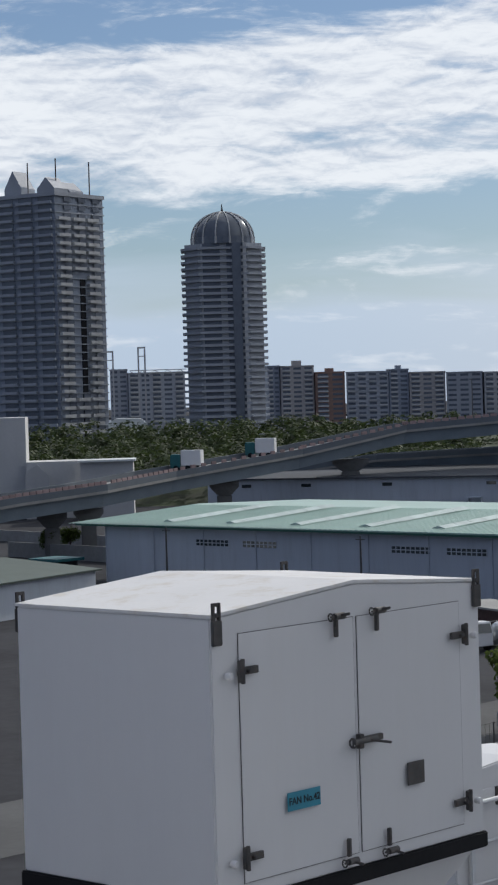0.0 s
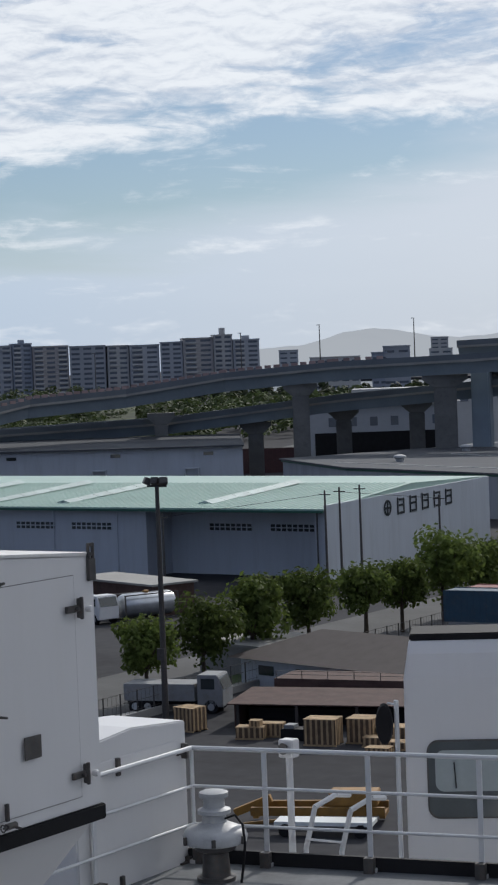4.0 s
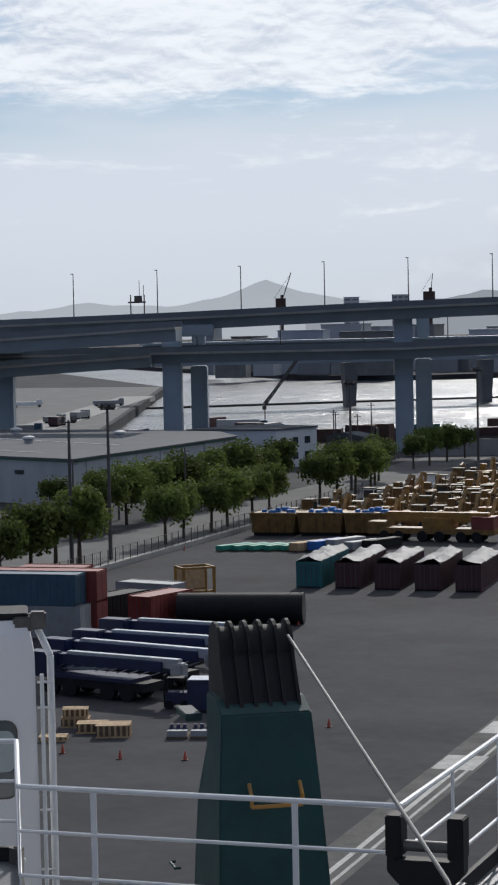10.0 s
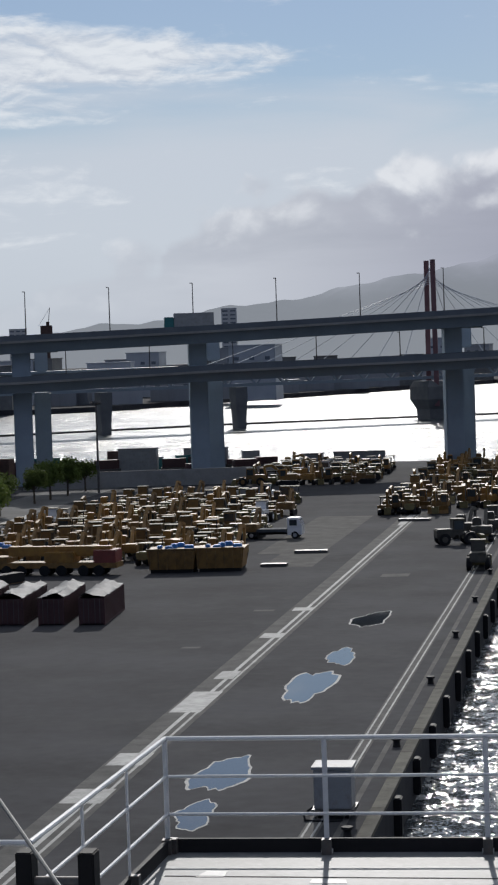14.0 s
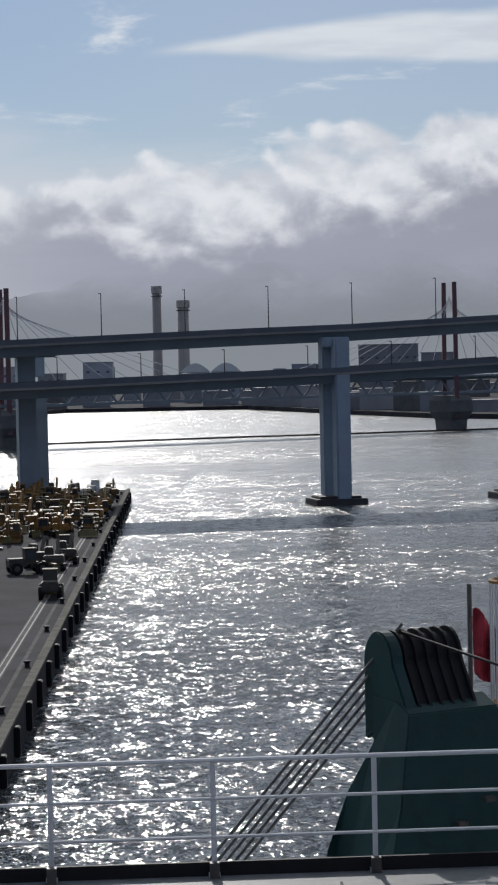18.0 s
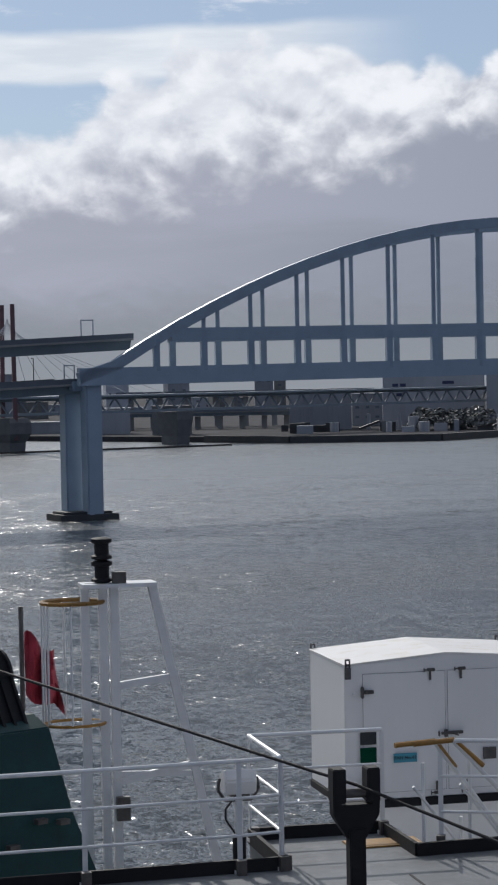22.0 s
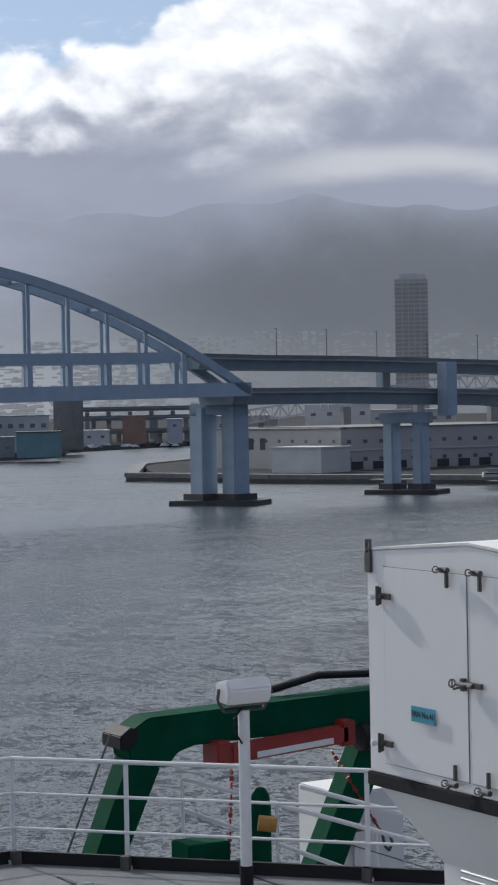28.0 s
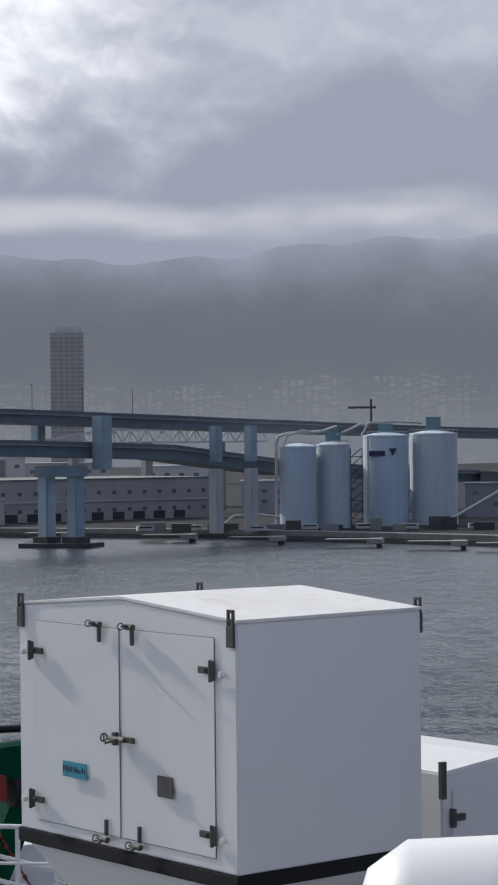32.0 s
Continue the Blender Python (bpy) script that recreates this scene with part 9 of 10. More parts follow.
# silos and works opposite
for a0, a1, d, z1, m, lab, rows in ((13.99, 15.6, 1075, 19.2, M_SHEDG, "windowless dark grey silo block by the water", ()), (15.62, 16.4, 1150, 16.0, M_SHEDG, "low dark works with pipe bridges", (4, 9)), (16.42, 19.05, 1150, 27.5, M_SHEDP, "tall pale grey silo block with small lettering", ()),
                                    (19.1, 20.8, 1085, 28.0, M_SHEDP, "tall pale silo block with a dark painted sign", ()), (20.82, 23.1, 1110, 27.0, M_SHEDG, "grey silo block with dark outdoor stairs", ())):
    t = wall_run("silo_block", lab, "silo", pol(a0, d), pol(a1, d), 40, -0.4, z1, m, rows, "silo blocks on the far shore")
    L_ = (Vector(pol(a1, d)) - Vector(pol(a0, d))).length
    for i in range(1, int(L_ / 7)):
        part("seam", Shape().box(i * 7 - 0.12, i * 7 + 0.12, -0.1, 0.0, 0, z1), m, t)
    if "sign" in lab:
        for i in range(3):
            part("sign_bar", Shape().box(13.5 + i * 4.6, 17.2 + i * 4.6, -0.15, -0.02, 16.6, 20.4), M_SIGNB, t, "dark blue sign block")
    if "lettering" in lab:
        for i, z in ((5, 20), (9, 20), (31, 21), (34, 21), (31, 18), (7, 15)):
            part("sign_bar", Shape().box(i, i + 3, -0.15, -0.02, z, z + 1.6), M_SIGNB, t, "small dark lettering bar")
    if "stairs" in lab:
        for k in range(6):
            part("stair_flight", Shape().beam((22, -1.2, 3 + k * 3.6), (27, -1.2, 6.6 + k * 3.6), 1.2, 0.5).box(21, 28, -2, -0.1, 6.4 + k * 3.6, 6.8 + k * 3.6), M_STEEL, t)
        part("hoist", Shape().box(3, 4.2, -2.2, -0.1, 0, 18).box(1, 6, -3, -0.1, 14, 15), M_STEEL, t)
r7 = random.Random(71)
yard = thing("works_clutter", "low sheds, tanks and conveyors along the far quay", "works")
for k in range(46):
    a, d = r7.uniform(13.8, 23.2), r7.uniform(1000, 1062)
    if a > 20.5:
        d += 14
    x, y = pol(a, d)
    w, h = r7.uniform(2, 8), r7.uniform(1.5, 5.5)
    if k % 5 == 0:
        part("tank", Shape().tube((x, y, -0.4), (x, y, h + 2), w * 0.35, 10), M_SHEDP, yard)
    elif k % 5 == 1:
        part("conveyor", Shape().beam((x, y, 0.5), (x + w * 2, y + 2, h * 2.0), 1.0, 1.2), M_STEEL, yard)
    else:
        o = part("shed", Shape().box(-w / 2, w / 2, 0, 5, -0.4, h), r7.choice((M_SHEDG, M_SHEDP, M_FOOT, M_CONCD)), yard)
        o.matrix_basis = pose(x, y, 0, 0, 0, -a)
# Foliage colour is greyed to hold the haze over the far shore.
woods(31, 17.2, 19.2, 1015, 1050, 7, 11, 2400, 1.0, mat("dark_evergreen", (0.095, 0.10, 0.095), 0.8, var=0.3, scale=0.2), "dark clump of trees before the silos")
part_q = thing("quay_wall", "dark stone quay edge of the far shore", "quay", kind="structure")
for p, q in zip(((200, 958), (228, 915), (290, 897), (372, 968), (478, 1025), (533, 1127)), ((228, 915), (290, 897), (372, 968), (478, 1025), (533, 1127), (648, 1200))):
    part("edge", Shape().beam((*p, -1.5), (*q, -1.5), 2.0, 3.4), M_FOOT, part_q)
# sheds past the silos
t = wall_run("waterside_shed", "white shed with small windows and a blue-green roof", "shed", pol(23.14, 1150), pol(24.85, 1150), 30, -0.4, 18.6, M_PALE, (13,), "", M_ROOFG, 2.2, 2.6, 5.0)
wall_run("waterside_shed", "low dark blue-green shed on the shore", "shed", pol(24.0, 1045), pol(25.15, 1045), 24, -0.4, 11.4, M_ROOFG, (), "", M_FOOT)
wall_run("waterside_shed", "small grey shed beside a dark one", "shed", pol(23.2, 1060), pol(23.95, 1060), 14, -0.4, 9, M_SHEDG, (4,))
pb = thing("expressway_pier", "broad concrete pier of a distant expressway", "bridge pier", *pol(25.35, 1190), -0.4, -25, kind="structure")
part("shaft", Shape().box(-8, 8, 0, 12, 0, 34), M_CONCD, pb, bevel=0.4)
# expressway behind the silos and behind the arch
for z, a0, a1, d in ((19.0, 9.5, 16.2, 1200), (9.5, 9.0, 14.2, 1140), (16.5, 25.4, 29.0, 1420), (8.5, 25.4, 28.6, 1380), (22.0, 25.0, 30.0, 1500)):
    girder("expressway", [up(a0 + (a1 - a0) * k / 6, d, math.degrees(math.atan2(z - 25, d))) for k in range(7)], 12, 2.2, "grey elevated expressway along the far shore", group="far expressways")
    for k in range(9):
        a = a0 + (a1 - a0) * (k + 0.5) / 9
        ep = thing("expressway_pier", "concrete column under the far expressway", "bridge pier", *pol(a, d), -0.4, -a, group="far expressway piers", kind="structure")
        part("shaft", Shape().box(-1.5, 1.5, -1.2, 1.2, 0, z - 3), M_CONC, ep)
for a0, a1, d, z1, m, lab in ((26.75, 27.35, 1340, 16.5, M_BRICKR, "pinkish brown block behind the bridge pier"), (27.9, 28.3, 1330, 14, M_FACADE, "grey block behind the bridge pier"), (25.7, 26.4, 1330, 8, M_PALE, "low pale depot by the far road"),
                              (29.1, 30.6, 900, 18.2, M_BEIGE, "broad beige warehouse behind another"), (31.5, 33.2, 940, 22.0, M_PALE, "pale warehouse with dark bay doors"), (36.3, 38.2, 960, 17.5, M_PALE, "low pale building behind the warehouse"), (33.2, 35.4, 1000, 19, M_BEIGE, "beige warehouse behind another")):
    wall_run("warehouse", lab, "warehouse", pol(a0, d), pol(a1, d), 25, -0.4, z1, m, (z1 - 4,), "warehouses on the far shore", None, 1.6, 2.2, 6.0)
for k in range(26):
    a = r7.uniform(25.4, 28.3)
    x, y = pol(a, r7.uniform(1230, 1300))
    c = thing("car", "distant parked car on the far quay", "car", x, y, -0.4, r7.uniform(-40, 40), group="cars on the far quay")
    part("body", Shape().box(-2.1, 2.1, -0.85, 0.85, 0.3, 0.9).box(-1.2, 1.3, -0.75, 0.75, 0.9, 1.5), r7.choice((M_PALE, M_VEHW, M_BLACK, M_FACADEB)), c, bevel=0.08)
# long beige warehouse at the water
wa, wb, wc = pol(29.0, 832), pol(32.42, 772), pol(38.0, 823)
w1 = wall_run("long_warehouse", "long weathered beige warehouse with two rows of small windows", "warehouse", wb, wc, 60, -0.4, 14.3, M_BEIGE, (3.2, 9.4), "", M_CONCD, 1.3, 1.7, 6.5)
L_ = (Vector(wc) - Vector(wb)).length
part("band", Shape().box(0, L_, -0.35, 0, 6.8, 7.3), M_PALE, w1)
# Dark sheets on the solid wall paint the shade inside open bays.
for i in range(9):
    part("bay_door", Shape().box(4 + i * 9, 9 + i * 9, -0.12, 0, 0.2, 3.0), M_FOOT, w1, "dark sheet painted as the shade in an open bay")
w2 = wall_run("long_warehouse", "beige warehouse wing with dark doors set back from the water", "warehouse", wa, wb, 50, -0.4, 13.9, M_BEIGE, (9.6,), "", M_CONCD, 1.2, 1.5, 7)
for i in (24, 31):
    part("upper_door", Shape().box(i, i + 3, -0.12, 0, 7.0, 11.2), M_FOOT, w2, "dark upper door")
wall_run("annex", "low pale annex before the warehouse", "annex", pol(30.62, 764), pol(31.9, 750), 16, -0.4, 8.0, M_PALE, ())
# truss viaduct behind the eastern decks
tv = thing("truss_viaduct", "pale steel truss viaduct behind the bridge decks", "bridge", kind="structure")
VA, VB = Vector((*pol(29.8, 900), 0)), Vector((*pol(39.5, 905), 0))
za, zb = 17.5, 30.5
nbay = 46
for k in range(nbay):
    p, q = VA.lerp(VB, k / nbay), VA.lerp(VB, (k + 1) / nbay)
    zp, zq = za + (zb - za) * min(1, k / 26), za + (zb - za) * min(1, (k + 1) / 26)
    o = part("truss_bay", Shape().beam((*p.xy, zp - 2.6), (*q.xy, zq - 2.6), 0.7, 0.8).beam((*p.xy, zp + 2.6), (*q.xy, zq + 2.6), 0.7, 0.9)
             .beam((*p.xy, zp + (2.6 if k % 2 else -2.6)), (*q.xy, zq - (2.6 if k % 2 else -2.6)), 0.6, 0.6).beam((*p.xy, zp - 2.6), (*p.xy, zp + 2.6), 0.4, 0.4, up=(1, 0, 0)), M_PALE, tv)
    if k % 9 == 4:
        part("column", Shape().box(p.x - 1.8, p.x + 1.8, p.y - 1.5, p.y + 1.5, -0.4, zp - 2.6), M_CONC, tv)
# low jetty with fenders and mooring dolphins
jetty = thing("jetty", "low concrete jetty with dark fender beams round the far quay", "jetty", kind="structure")
JP = [(520, 900), (406, 790), (351, 690), (372, 628), (392, 590), (424, 530), (434, 470), (446, 380)]
for p, q in zip(JP, JP[1:]):
    part("deck_edge", Shape().beam((*p, -0.55), (*q, -0.55), 5.0, 1.5), M_CONCD, jetty)
    part("fender_beam", Shape().beam((p[0] - 2.4, p[1] - 1.5, -2.0), (q[0] - 2.4, q[1] - 1.5, -2.0), 1.0, 1.3), M_FOOT, jetty, "dark wet fender beam")
for p in ((384, 562), (398, 520), (404, 486), (411, 452), (416, 424), (420, 402)):
    dl = thing("mooring_dolphin", "small concrete mooring dolphin in the water", "mooring", *p, WATER, 40, group="mooring dolphins")
    part("cap", Shape().box(-3.4, 3.4, -2, 2, 1.2, 2.6), M_CONC, dl, bevel=0.1)
    for dx in (-2.4, 0, 2.4):
        part("pile", Shape().tube((dx, -1, -1), (dx, -1, 1.2), 0.5, 8), M_FOOT, dl)
    part("catwalk", Shape().box(-3, 3, 2, 14, 2.2, 2.5), M_CONCD, dl)
# storage silos on the jetty
TANKS = ((40.28, 694, 5.85, 25.7, M_TANKB), (41.2, 700, 5.4, 26.2, M_TANKG), (42.56, 716, 7.3, 29.0, M_TANKB), (43.8, 722, 7.8, 29.5, M_TANKG))
for k, (a, d, rr, top, m) in enumerate(TANKS):
    x, y = pol(a, d)
    t = thing("storage_silo", ("pale blue" if m is M_TANKB else "weathered grey-white") + " cylindrical storage silo beside the water", "silo", x, y, -0.4, -a, group="storage silos")
    part("shell", Shape().lathe((0, 0, 0), [(rr, 0), (rr, top - 0.6), (rr + 0.1, top - 0.5), (rr + 0.1, top + 0.2), (rr * 0.5, top + 1.0), (0.2, top + 1.3)], 36), m, t, smooth=True)
    for z in (6, 12, 18):
        part("ring_seam", Shape().lathe((0, 0, z), [(rr + 0.02, 0), (rr + 0.06, 0.06), (rr + 0.02, 0.12)], 36), m, t)
    for i in range(10):
        q = 2 * math.pi * i / 10
        part("rail_post", Shape().tube((rr * math.cos(q), rr * math.sin(q), top), (rr * math.cos(q), rr * math.sin(q), top + 1.4), 0.07, 5), M_SILVER, t)
    ring = [(rr * math.cos(q * 0.35), rr * math.sin(q * 0.35), top + 1.4) for q in range(19)]
    part("roof_rail", Shape().strip([[(x * q, y * q, z + h) for q, h in ((1, 0), (1.012, 0), (1.012, 0.12), (1, 0.12))] for x, y, z in ring]), M_SILVER, t)
    if k:
        part("roof_hut", Shape().box(-2.4, 2.4, 0, 4, top + 0.8, top + (5.6 if k != 2 else 4.0)), M_ROOFG, t, "green-grey roof hut", bevel=0.1)
    if k == 2:
        part("sign_bar", Shape().box(-5.8, -0.2, -rr - 0.12, -rr + 2.2, top - 6.4, top - 4.8), M_SIGNB, t, "dark lettering bar")
        part("sign_mark", Shape().extrude([(1.0, -rr - 0.12, top - 4.0), (3.6, -rr - 0.12, top - 4.0), (2.3, -rr - 0.12, top - 6.4)], (0, 1.0, 0)), M_SIGNB, t, "dark triangular mark")
        part("mast", Shape().tube((-4.6, 0, top), (-4.6, 0, top + 12), 0.4, 6).box(-12, -3, -0.3, 0.3, top + 9, top + 9.7), M_STEEL, t)
    part("ladder", Shape().beam((rr * 0.5 - 0.3, -rr * 0.88, 0), (rr * 0.5 - 0.3, -rr * 0.88, top + 1), 0.1, 0.1, up=(1, 0, 0)).beam((rr * 0.5 + 0.3, -rr * 0.84, 0), (rr * 0.5 + 0.3, -rr * 0.84, top + 1), 0.1, 0.1, up=(1, 0, 0)), M_SILVER, t)
sp = thing("silo_pipes", "pale loading pipes looping over the silos", "pipes")
for pts, r_ in (([up(39.72, 690, -2.0), up(39.72, 690, 0.1), up(39.78, 690, 0.3), up(40.0, 690, 0.38), up(40.9, 692, 0.42), up(41.3, 694, 0.55)], 0.5), ([up(39.9, 688, 0.02), up(40.0, 688, 0.32), up(40.4, 690, 0.46), up(40.7, 690, 0.4)], 0.3), ([up(41.3, 700, 0.34), up(41.6, 704, 0.45), up(41.9, 708, 0.6), up(42.1, 710, 0.55)], 0.45),
                ([up(41.95, 708, 0.3), up(42.1, 708, 0.62), up(42.8, 712, 0.66), up(43.5, 714, 0.62)], 0.35), ([up(42.1, 705, -2.0), up(42.1, 705, 0.3)], 0.35), ([up(38.3, 684, -2.0), up(38.6, 684, -1.75), up(39.3, 684, -1.72), up(39.8, 686, -1.8)], 0.4), ([up(44.2, 700, -1.9), up(44.9, 700, -1.5), up(45.6, 700, -1.1)], 0.5)):
    part("pipe", Shape().pipe(pts, r_, 8), M_PALE, sp)
stair = thing("silo_stair", "steel stair tower between the silos", "stairs", *pol(41.8, 700), -0.4, -41.8)
for i in range(9):
    part("landing", Shape().box(-1.8, 1.8, -1.2, 1.2, i * 2.8, i * 2.8 + 0.2), M_STEEL, stair)
    part("flight", Shape().beam((-1.6, 0.2 if i % 2 else -0.6, i * 2.8), (1.6, 0.2 if i % 2 else -0.6, i * 2.8 + 2.8), 0.7, 0.3), M_STEEL, stair)
for dx in (-1.8, 1.8):
    for dy in (-1.2, 1.2):
        part("post", Shape().box(dx - 0.12, dx + 0.12, dy - 0.12, dy + 0.12, 0, 25), M_STEEL, stair)
for k in range(20):
    a = 36.2 + 9.5 * k / 20 + r7.uniform(-0.2, 0.2)
    x, y = pol(a, 672 + r7.uniform(-6, 8))
    if k % 3 == 0:
        c = thing("parked_van", "pale van parked on the far jetty", "van", x, y, -0.4, -a + r7.uniform(-15, 15), group="vans on the far jetty")
        part("body", Shape().box(-2.6, 2.6, -0.9, 0.9, 0.4, 2.0), M_PALE, c, bevel=0.15)
        part("window", Shape().box(-2.0, 2.0, -0.93, -0.86, 1.3, 1.8), M_GLASS, c)
    else:
        c = thing("jetty_shed", "small plant shed on the far jetty", "shed", x, y, -0.4, -a, group="sheds on the far jetty")
        part("body", Shape().box(-r7.uniform(1, 4), r7.uniform(1, 4), 0, 3, 0, r7.uniform(1.5, 4)), r7.choice((M_CONC, M_STEEL, M_SHEDG, M_FOOT)), c, bevel=0.05)
for a0, a1, d, z1, m, lab in ((44.6, 46.2, 790, 11.5, M_SHEDG, "grey plant hall past the silos"), (45.0, 48.5, 840, 15.0, M_CONCD, "dull concrete plant hall past the silos"), (38.8, 40.0, 860, 12.0, M_SHEDP, "pale plant hall behind the silos"), (40.2, 44.4, 880, 13.5, M_SHEDG, "long grey plant hall behind the silos")):
    wall_run("plant_hall", lab, "hall", pol(a0, d), pol(a1, d), 18, -0.4, z1, m, (4, 8), "plant halls by the silos", None, 1.4, 2.0, 6.0)
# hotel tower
# Tower wall and band colours are paled to stand for distance haze.
M_HAZET = mat("haze_lifted_tower_wall", (0.45, 0.42, 0.38), 0.8, var=0.1, scale=0.1)
x, y = pol(34.3, 1700)
ht = thing("hotel_tower", "slim high-rise tower with haze painted into its pale walls", "tower block", x, y, -0.4, -34.3)
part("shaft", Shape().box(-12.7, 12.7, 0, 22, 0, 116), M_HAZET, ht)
M_HOTELB = mat("haze_paled_tower_band", (0.56, 0.53, 0.49), 0.8, var=0.1, scale=0.1)
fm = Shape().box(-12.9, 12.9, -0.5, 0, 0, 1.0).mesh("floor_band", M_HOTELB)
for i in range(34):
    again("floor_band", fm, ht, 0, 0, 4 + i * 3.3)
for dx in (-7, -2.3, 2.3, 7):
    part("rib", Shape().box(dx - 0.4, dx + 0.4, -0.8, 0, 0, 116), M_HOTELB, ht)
part("crown", Shape().box(-9, 11, 3, 18, 116, 120), M_PALE, ht)
# chimneys, halls and blocks beyond the truss bridge
for a, w, e in ((-0.86, 3.7, 2.1), (-0.18, 4.6, 1.72)):
    d = 1900
    x, y = pol(a, d)
    top = 25 + d * math.tan(radians(e))
    ch = thing("chimney", "tall grey works chimney with a broad head", "chimney", x, y, 0, -a, group="works chimneys")
    # The chimneys take the same haze-paled wall colour.
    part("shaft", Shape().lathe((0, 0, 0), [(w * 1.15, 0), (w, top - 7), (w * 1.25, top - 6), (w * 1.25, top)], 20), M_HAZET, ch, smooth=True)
    part("platform", Shape().lathe((0, 0, top - 9), [(w * 1.3, 0), (w * 1.3, 0.8), (w, 0.9)], 20), M_STEEL, ch)
for a in (0.1, 0.9):
    x, y = pol(a, 1620)
    hl = thing("arched_hall", "white barrel-roofed hall on the far shore", "hall", x, y, 0, -a, group="arched halls")
    part("roof", Shape().extrude([(-11 + 22 * i / 12, 0, 21 + 6.4 * math.sin(math.pi * i / 12)) for i in range(13)], (0, 30, 0)), M_SKYL, hl)
    part("wall", Shape().box(-11, 11, 0.5, 29.5, 0, 21), M_FACADE, hl)
for k in range(64):
    a = -21 + k * 0.55 + r7.uniform(-0.1, 0.1)
    d = r7.uniform(1450, 1750)
    if a < -10:
        d = r7.uniform(1030, 1300)
    w, z1 = r7.uniform(8, 26), 25 + d * math.tan(radians(r7.uniform(-0.7, 0.05 if a < -6 else 0.35)))
    wall_run("waterfront_block", "hazy low building on the far shore", "building", pol(a, d), (pol(a, d)[0] + w, pol(a, d)[1] + r7.uniform(-3, 3)), 14, -0.4, z1, r7.choice((M_FACADE, M_SHEDG, M_FACADEB, M_CONCD)), (z1 * 0.45, z1 * 0.75), "far waterfront blocks", None, 1.6, 2.4, 6)
wall_run("works_hall", "broad grey works hall with a low gable", "hall", pol(4.35, 1500), pol(5.9, 1500), 30, -0.4, 37, M_SHEDG, (20, 28), "", M_CONCD)


def lattice_crane(a, d, base, h, jib, tilt, m, label):
    x, y = pol(a, d)
    t = thing("lattice_crane", label, "crane", x, y, base, -a, group="far cranes")
    part("tower", Shape().beam((0, 0, 0), (0, 0, h), h * 0.045, h * 0.045, up=(1, 0, 0)), m, t)
    tip = Vector((math.cos(radians(tilt)) * jib, 0, h + math.sin(radians(tilt)) * jib))
    j = Shape()
    n = 10
    b = Vector((0, 0, h * 0.9))
    off = Vector((0, 0, jib * 0.05))
    for k in range(n):
        p, q = b.lerp(tip, k / n), b.lerp(tip, (k + 1) / n)
        j.beam(p, q, 0.35, 0.35).beam(p + off, q + off, 0.35, 0.35).beam(p, q + off, 0.25, 0.25)
    part("jib", j, m, t)["kind"] = "stuff"
    part("cabin", Shape().box(-h * 0.1, h * 0.06, -1.5, 1.5, h * 0.78, h * 0.95), m, t, bevel=0.1)
    part("backstay", Shape().tube((-h * 0.12, 0, h * 0.95), tip, 0.1, 5), M_STEEL, t)


lattice_crane(-18.6, 1500, 0, 44, 16, 66, M_RUST, "distant red lattice crane by the far shore")
lattice_crane(-19.1, 520, 0, 6, 15, 52, M_STEEL, "grey lattice crawler crane beyond the bridge piers")
lattice_crane(-14.75, 1300, 0, 44, 8, 80, M_RUST, "distant red lattice crane behind the bridge")
# second quay and site under the bridge
solid("site_yard", Shape().prism([(-214, 494), (-334, 836), (-430, 836), (-300, 470)], 0.001, 0.03), M_ROAD, "pale grey paved yard beside the inlet", "yard", "structure")
pier2 = thing("site_quay", "narrow quay road across the inlet", "quay", kind="structure")
part("road", Shape().beam((-229, 484, -0.6), (-297, 721, -0.6), 12, 1.6), M_CONCD, pier2)
for k in range(30):
    a, d = r7.uniform(-21, -9.5), r7.uniform(448, 470)
    x, y = pol(a, d)
    h = r7.uniform(1.2, 4)
    c = thing("site_cabin", "plain cabin or crate on the quay edge", "cabin", x, y, 0, r7.uniform(-20, 20), group="site cabins on the quay")
    part("body", Shape().box(-r7.uniform(1.5, 4), r7.uniform(1.5, 4), -1.2, 1.2, 0, h), r7.choice((M_CDARK, M_RUST, M_CGREY, M_FOOT, M_CTEAL)), c, bevel=0.04)


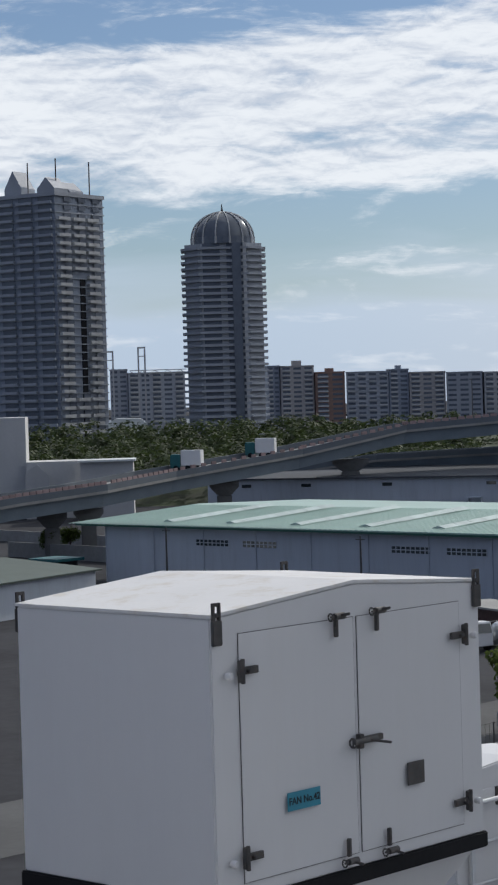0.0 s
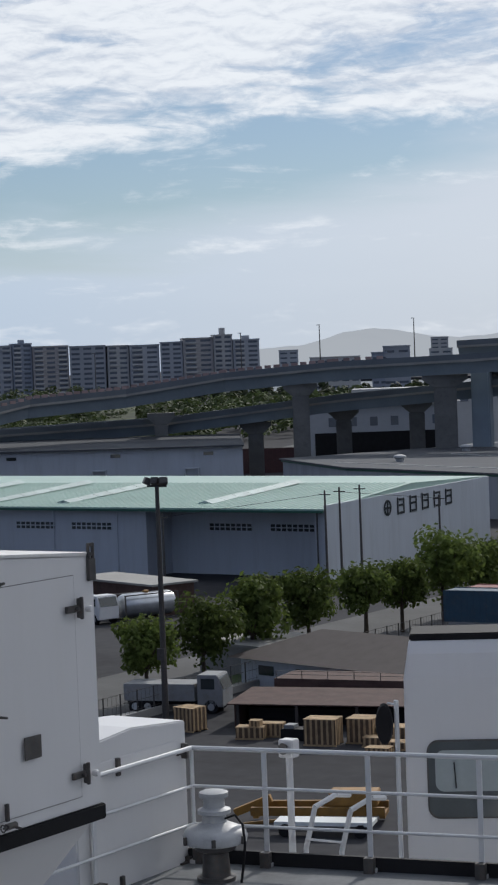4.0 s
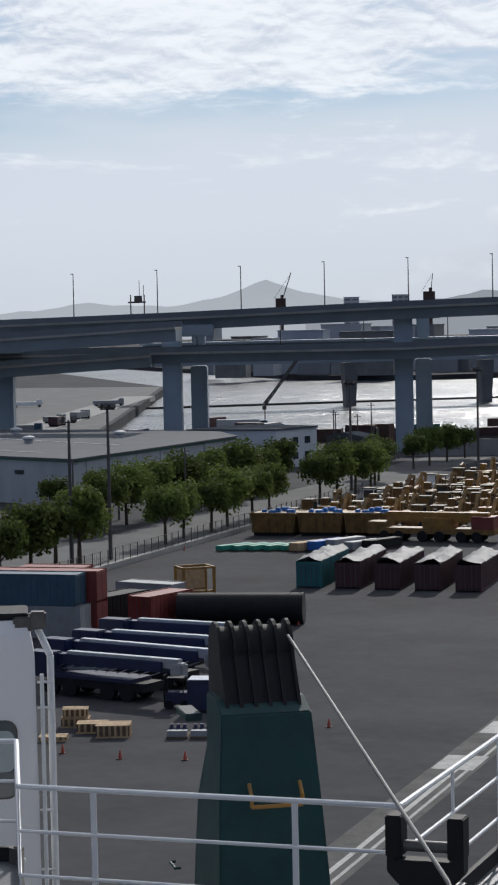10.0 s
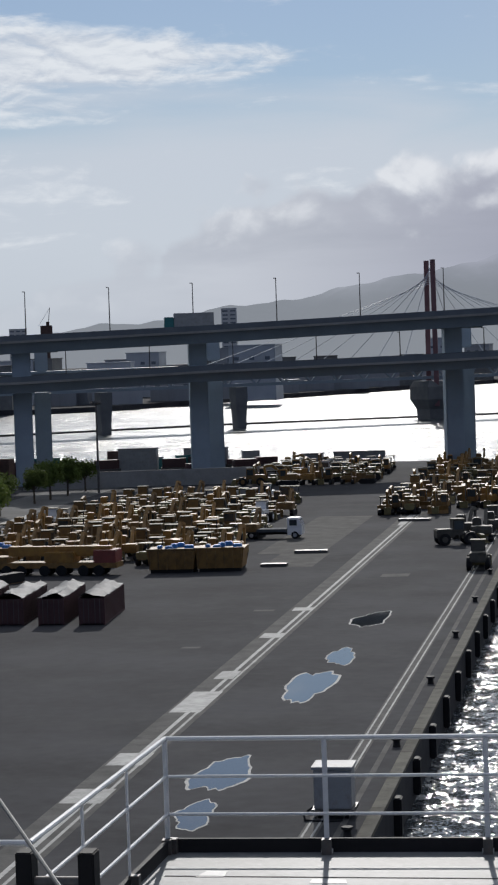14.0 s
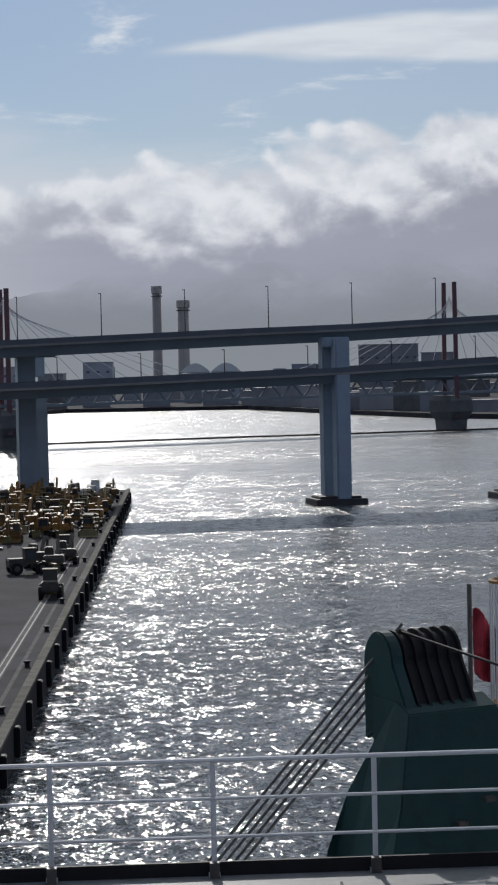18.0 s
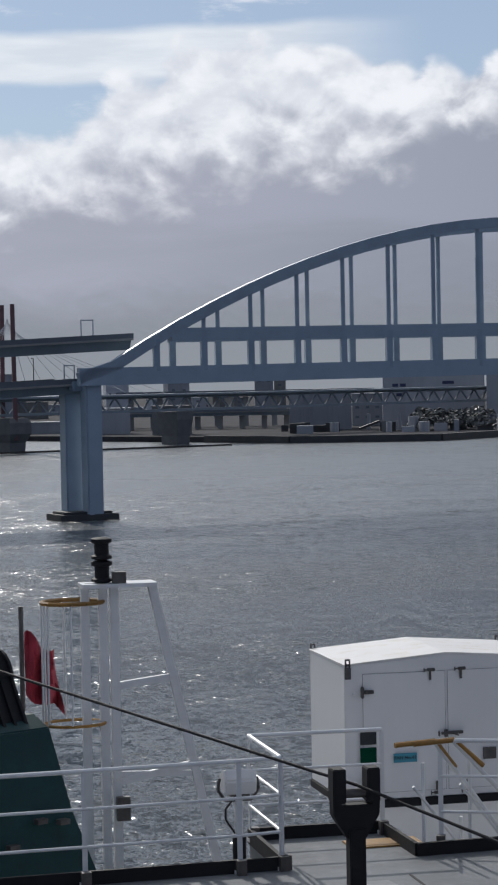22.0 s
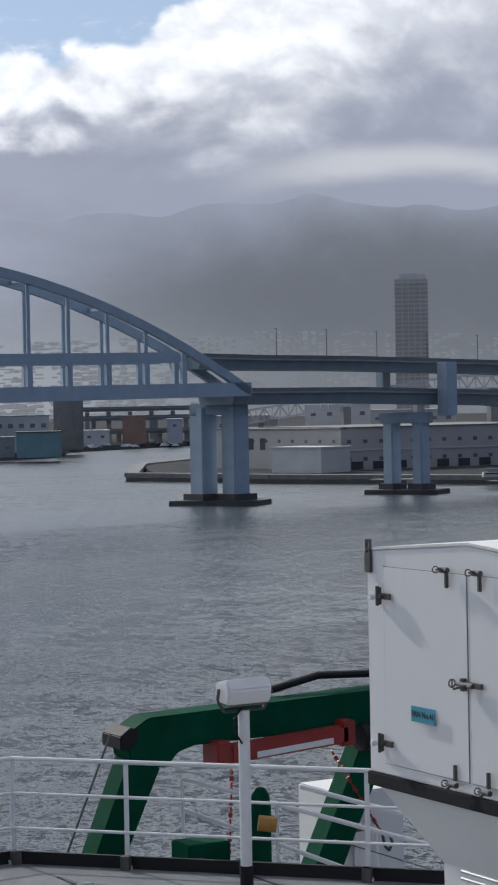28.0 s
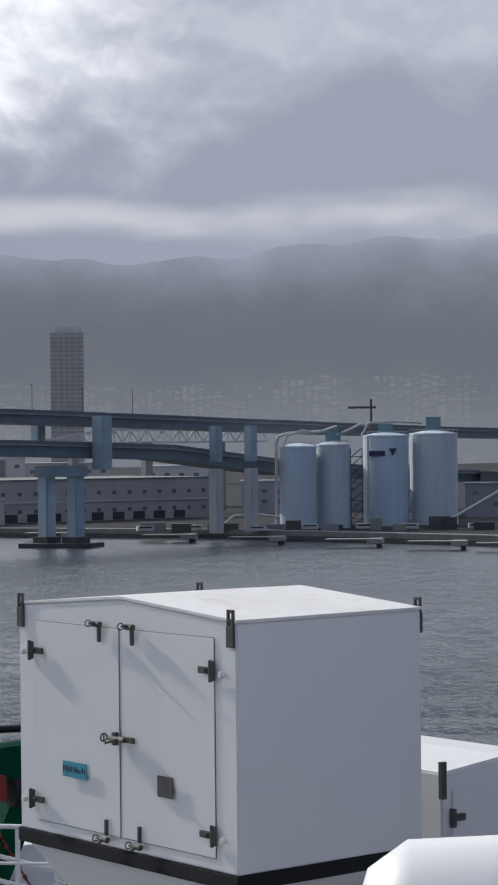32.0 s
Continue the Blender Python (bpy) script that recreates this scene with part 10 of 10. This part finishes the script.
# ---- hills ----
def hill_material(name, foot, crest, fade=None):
    """Far hills that glow with haze put into their colour, dissolving into cloud towards the crest where fade is given.
    """
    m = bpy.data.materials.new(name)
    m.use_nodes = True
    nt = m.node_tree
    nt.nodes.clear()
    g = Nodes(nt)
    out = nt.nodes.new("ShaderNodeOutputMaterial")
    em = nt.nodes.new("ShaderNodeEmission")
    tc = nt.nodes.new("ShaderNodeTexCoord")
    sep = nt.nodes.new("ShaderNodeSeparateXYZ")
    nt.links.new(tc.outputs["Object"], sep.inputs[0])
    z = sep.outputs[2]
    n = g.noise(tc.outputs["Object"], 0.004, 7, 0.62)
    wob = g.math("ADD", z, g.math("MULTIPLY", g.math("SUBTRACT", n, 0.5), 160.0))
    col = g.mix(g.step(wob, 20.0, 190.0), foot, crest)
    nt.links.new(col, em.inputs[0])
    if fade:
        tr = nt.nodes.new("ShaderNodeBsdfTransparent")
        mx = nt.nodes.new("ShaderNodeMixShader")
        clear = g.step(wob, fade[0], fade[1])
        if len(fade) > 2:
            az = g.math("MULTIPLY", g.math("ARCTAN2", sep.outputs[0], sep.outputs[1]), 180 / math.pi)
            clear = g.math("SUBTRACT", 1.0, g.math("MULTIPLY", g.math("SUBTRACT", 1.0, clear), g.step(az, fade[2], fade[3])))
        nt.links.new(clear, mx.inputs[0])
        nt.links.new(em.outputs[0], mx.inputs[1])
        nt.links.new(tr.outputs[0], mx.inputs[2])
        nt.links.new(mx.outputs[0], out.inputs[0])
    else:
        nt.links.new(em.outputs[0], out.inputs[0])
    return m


def hills(stops, d, m, label, seed, rough=0.12):
    """A range of hills with its crest at given elevations, sloping down towards the viewer in folds."""
    r = random.Random(seed)
    ph = [r.uniform(0, 6.3) for _ in range(6)]
    a0, a1 = stops[0][0], stops[-1][0]
    n = int((a1 - a0) / 0.2)
    s = Shape()
    V, F = [], []
    for i in range(n + 1):
        a = a0 + (a1 - a0) * i / n
        e = np.interp(a, [p[0] for p in stops], [p[1] for p in stops])
        e += rough * (math.sin(a * 1.7 + ph[0]) * 0.5 + math.sin(a * 4.1 + ph[1]) * 0.3 + math.sin(a * 9.3 + ph[2]) * 0.15)
        for k, (u, dd) in enumerate(((0.0, -700), (0.35, -420), (0.7, -160), (1.0, 0), (0.4, 500))):
            x, y = pol(a, d + dd + 60 * math.sin(a * 2.3 + k + ph[3]))
            V.append((x, y, -20 + u * (45 + (d + dd) * math.tan(radians(e)))))
        if i:
            for k in range(4):
                F.append(((i - 1) * 5 + k, i * 5 + k, i * 5 + k + 1, (i - 1) * 5 + k + 1))
    s.add(V, F)
    ob = solid("hills", s, m, label, "hills", "structure", smooth=True)
    ob.visible_shadow = False

    def place(a, v):
        """A place on the near slope, v from foot to crest."""
        i, k = int((a - a0) / (a1 - a0) * n), min(2, int(v * 3))
        return Vector(V[i * 5 + k]).lerp(Vector(V[i * 5 + k + 1]), v * 3 - k)
    return place


# Emission colours hold the haze: paler at the foot than the crest.
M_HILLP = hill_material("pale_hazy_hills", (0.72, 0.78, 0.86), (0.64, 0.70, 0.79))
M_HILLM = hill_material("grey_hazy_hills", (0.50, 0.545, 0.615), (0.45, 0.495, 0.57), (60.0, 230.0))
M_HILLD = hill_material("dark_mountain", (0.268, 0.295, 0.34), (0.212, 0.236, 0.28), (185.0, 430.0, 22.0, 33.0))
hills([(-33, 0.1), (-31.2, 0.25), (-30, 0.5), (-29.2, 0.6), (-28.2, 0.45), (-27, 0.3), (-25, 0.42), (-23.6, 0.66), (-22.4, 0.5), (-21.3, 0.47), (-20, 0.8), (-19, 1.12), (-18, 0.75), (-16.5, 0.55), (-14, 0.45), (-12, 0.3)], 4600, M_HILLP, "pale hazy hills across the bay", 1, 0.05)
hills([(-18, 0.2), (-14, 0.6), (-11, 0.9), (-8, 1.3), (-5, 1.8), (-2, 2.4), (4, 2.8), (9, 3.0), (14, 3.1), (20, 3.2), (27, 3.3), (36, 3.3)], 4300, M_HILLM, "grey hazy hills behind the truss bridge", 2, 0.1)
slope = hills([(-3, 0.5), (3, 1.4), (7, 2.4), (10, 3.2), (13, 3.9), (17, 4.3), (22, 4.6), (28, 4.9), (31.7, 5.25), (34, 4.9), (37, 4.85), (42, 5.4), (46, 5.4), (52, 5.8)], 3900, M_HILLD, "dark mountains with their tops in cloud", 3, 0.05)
town = Shape()
rt = random.Random(5)
for k in range(11000):
    a, v = rt.uniform(23.5, 51), 0.04 + 0.36 * rt.random() ** 1.6
    if math.sin(a * 2.1 + v * 13) + math.sin(a * 5.3 - v * 9) + 0.6 * math.sin(a * 11 + v * 5) < rt.uniform(-1.6, 1.4):
        continue
    p = slope(a, v)
    w, h = rt.uniform(2.5, 8.5), rt.uniform(0.1, 0.9) + (3 if rt.random() < 0.02 else 0)
    town.box(-w, w, -1, 6, -2, h, pose(p.x, p.y, p.z, 0, 0, -a + rt.uniform(-25, 25)))
# Houses glow in a flat haze colour and take no sunlight.
M_TOWN = bpy.data.materials.new("hazy_house_glow")
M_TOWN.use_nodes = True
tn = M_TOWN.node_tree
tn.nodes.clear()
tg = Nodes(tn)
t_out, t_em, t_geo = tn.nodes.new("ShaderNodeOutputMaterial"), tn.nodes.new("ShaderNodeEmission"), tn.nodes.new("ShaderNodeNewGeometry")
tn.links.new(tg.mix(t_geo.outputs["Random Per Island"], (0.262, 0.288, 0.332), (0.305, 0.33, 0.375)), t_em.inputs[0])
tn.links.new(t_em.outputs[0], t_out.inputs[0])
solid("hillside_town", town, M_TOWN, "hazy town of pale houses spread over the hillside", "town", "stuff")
# low sheds along the far shore line
SHORE = [(-330, 1012), (-240, 1012), (-80, 1408), (35, 1400), (77, 1250), (127, 1082), (204, 972)]
for p, q in zip(SHORE, SHORE[1:]):
    p, q = Vector((*p, 0)), Vector((*q, 0))
    n_sheds = max(2, int((q - p).length / 34))
    for k in range(n_sheds):
        c = p.lerp(q, (k + 0.5) / n_sheds)
        away = Vector((c.x, c.y, 0)).normalized() * r7.uniform(8, 30)
        w = r7.uniform(14, 30)
        side = Vector((away.y, -away.x, 0)).normalized() * w / 2
        a, b = c + away - side, c + away + side
        wall_run("shore_shed", "low dark shed by the far water", "shed", (a.x, a.y), (b.x, b.y), 16, -0.4, r7.uniform(5, 15), r7.choice((M_SHEDP, M_CONCD, M_SHEDG, M_SHEDG)), (), "sheds on the far shore")
for k in range(34):
    a, d = r7.uniform(-27.5, -17.5), r7.uniform(470, 700)
    x, y = pol(a, d)
    if y > 486 and x > -212 - (y - 492) * 0.35:
        continue
    lw_ = r7.uniform(2.2, 6)
    v = thing("parked_lorry", "parked lorry or van under the bridge", "lorry", x, y, 0, r7.choice((0, 20, 70, 90)) + r7.uniform(-8, 8), group="vehicles under the bridge")
    part("body", Shape().box(-lw_, lw_ - 1.8, -1.2, 1.2, 0.6, r7.uniform(1.8, 3.4)), r7.choice((M_VEHW, M_CBLUE, M_CGREY, M_CDARK, M_PALE)), v, bevel=0.05)
    part("cab", Shape().box(lw_ - 1.7, lw_, -1.1, 1.1, 0.5, 2.5), r7.choice((M_VEHW, M_CBLUE, M_CGREY)), v, bevel=0.1)
    for wx in (-lw_ + 1, lw_ - 0.9):
        part("axle", Shape().tube((wx, -1.15, 0.45), (wx, 1.15, 0.45), 0.45, 10), M_BLACK, v, "black wheels on an axle")
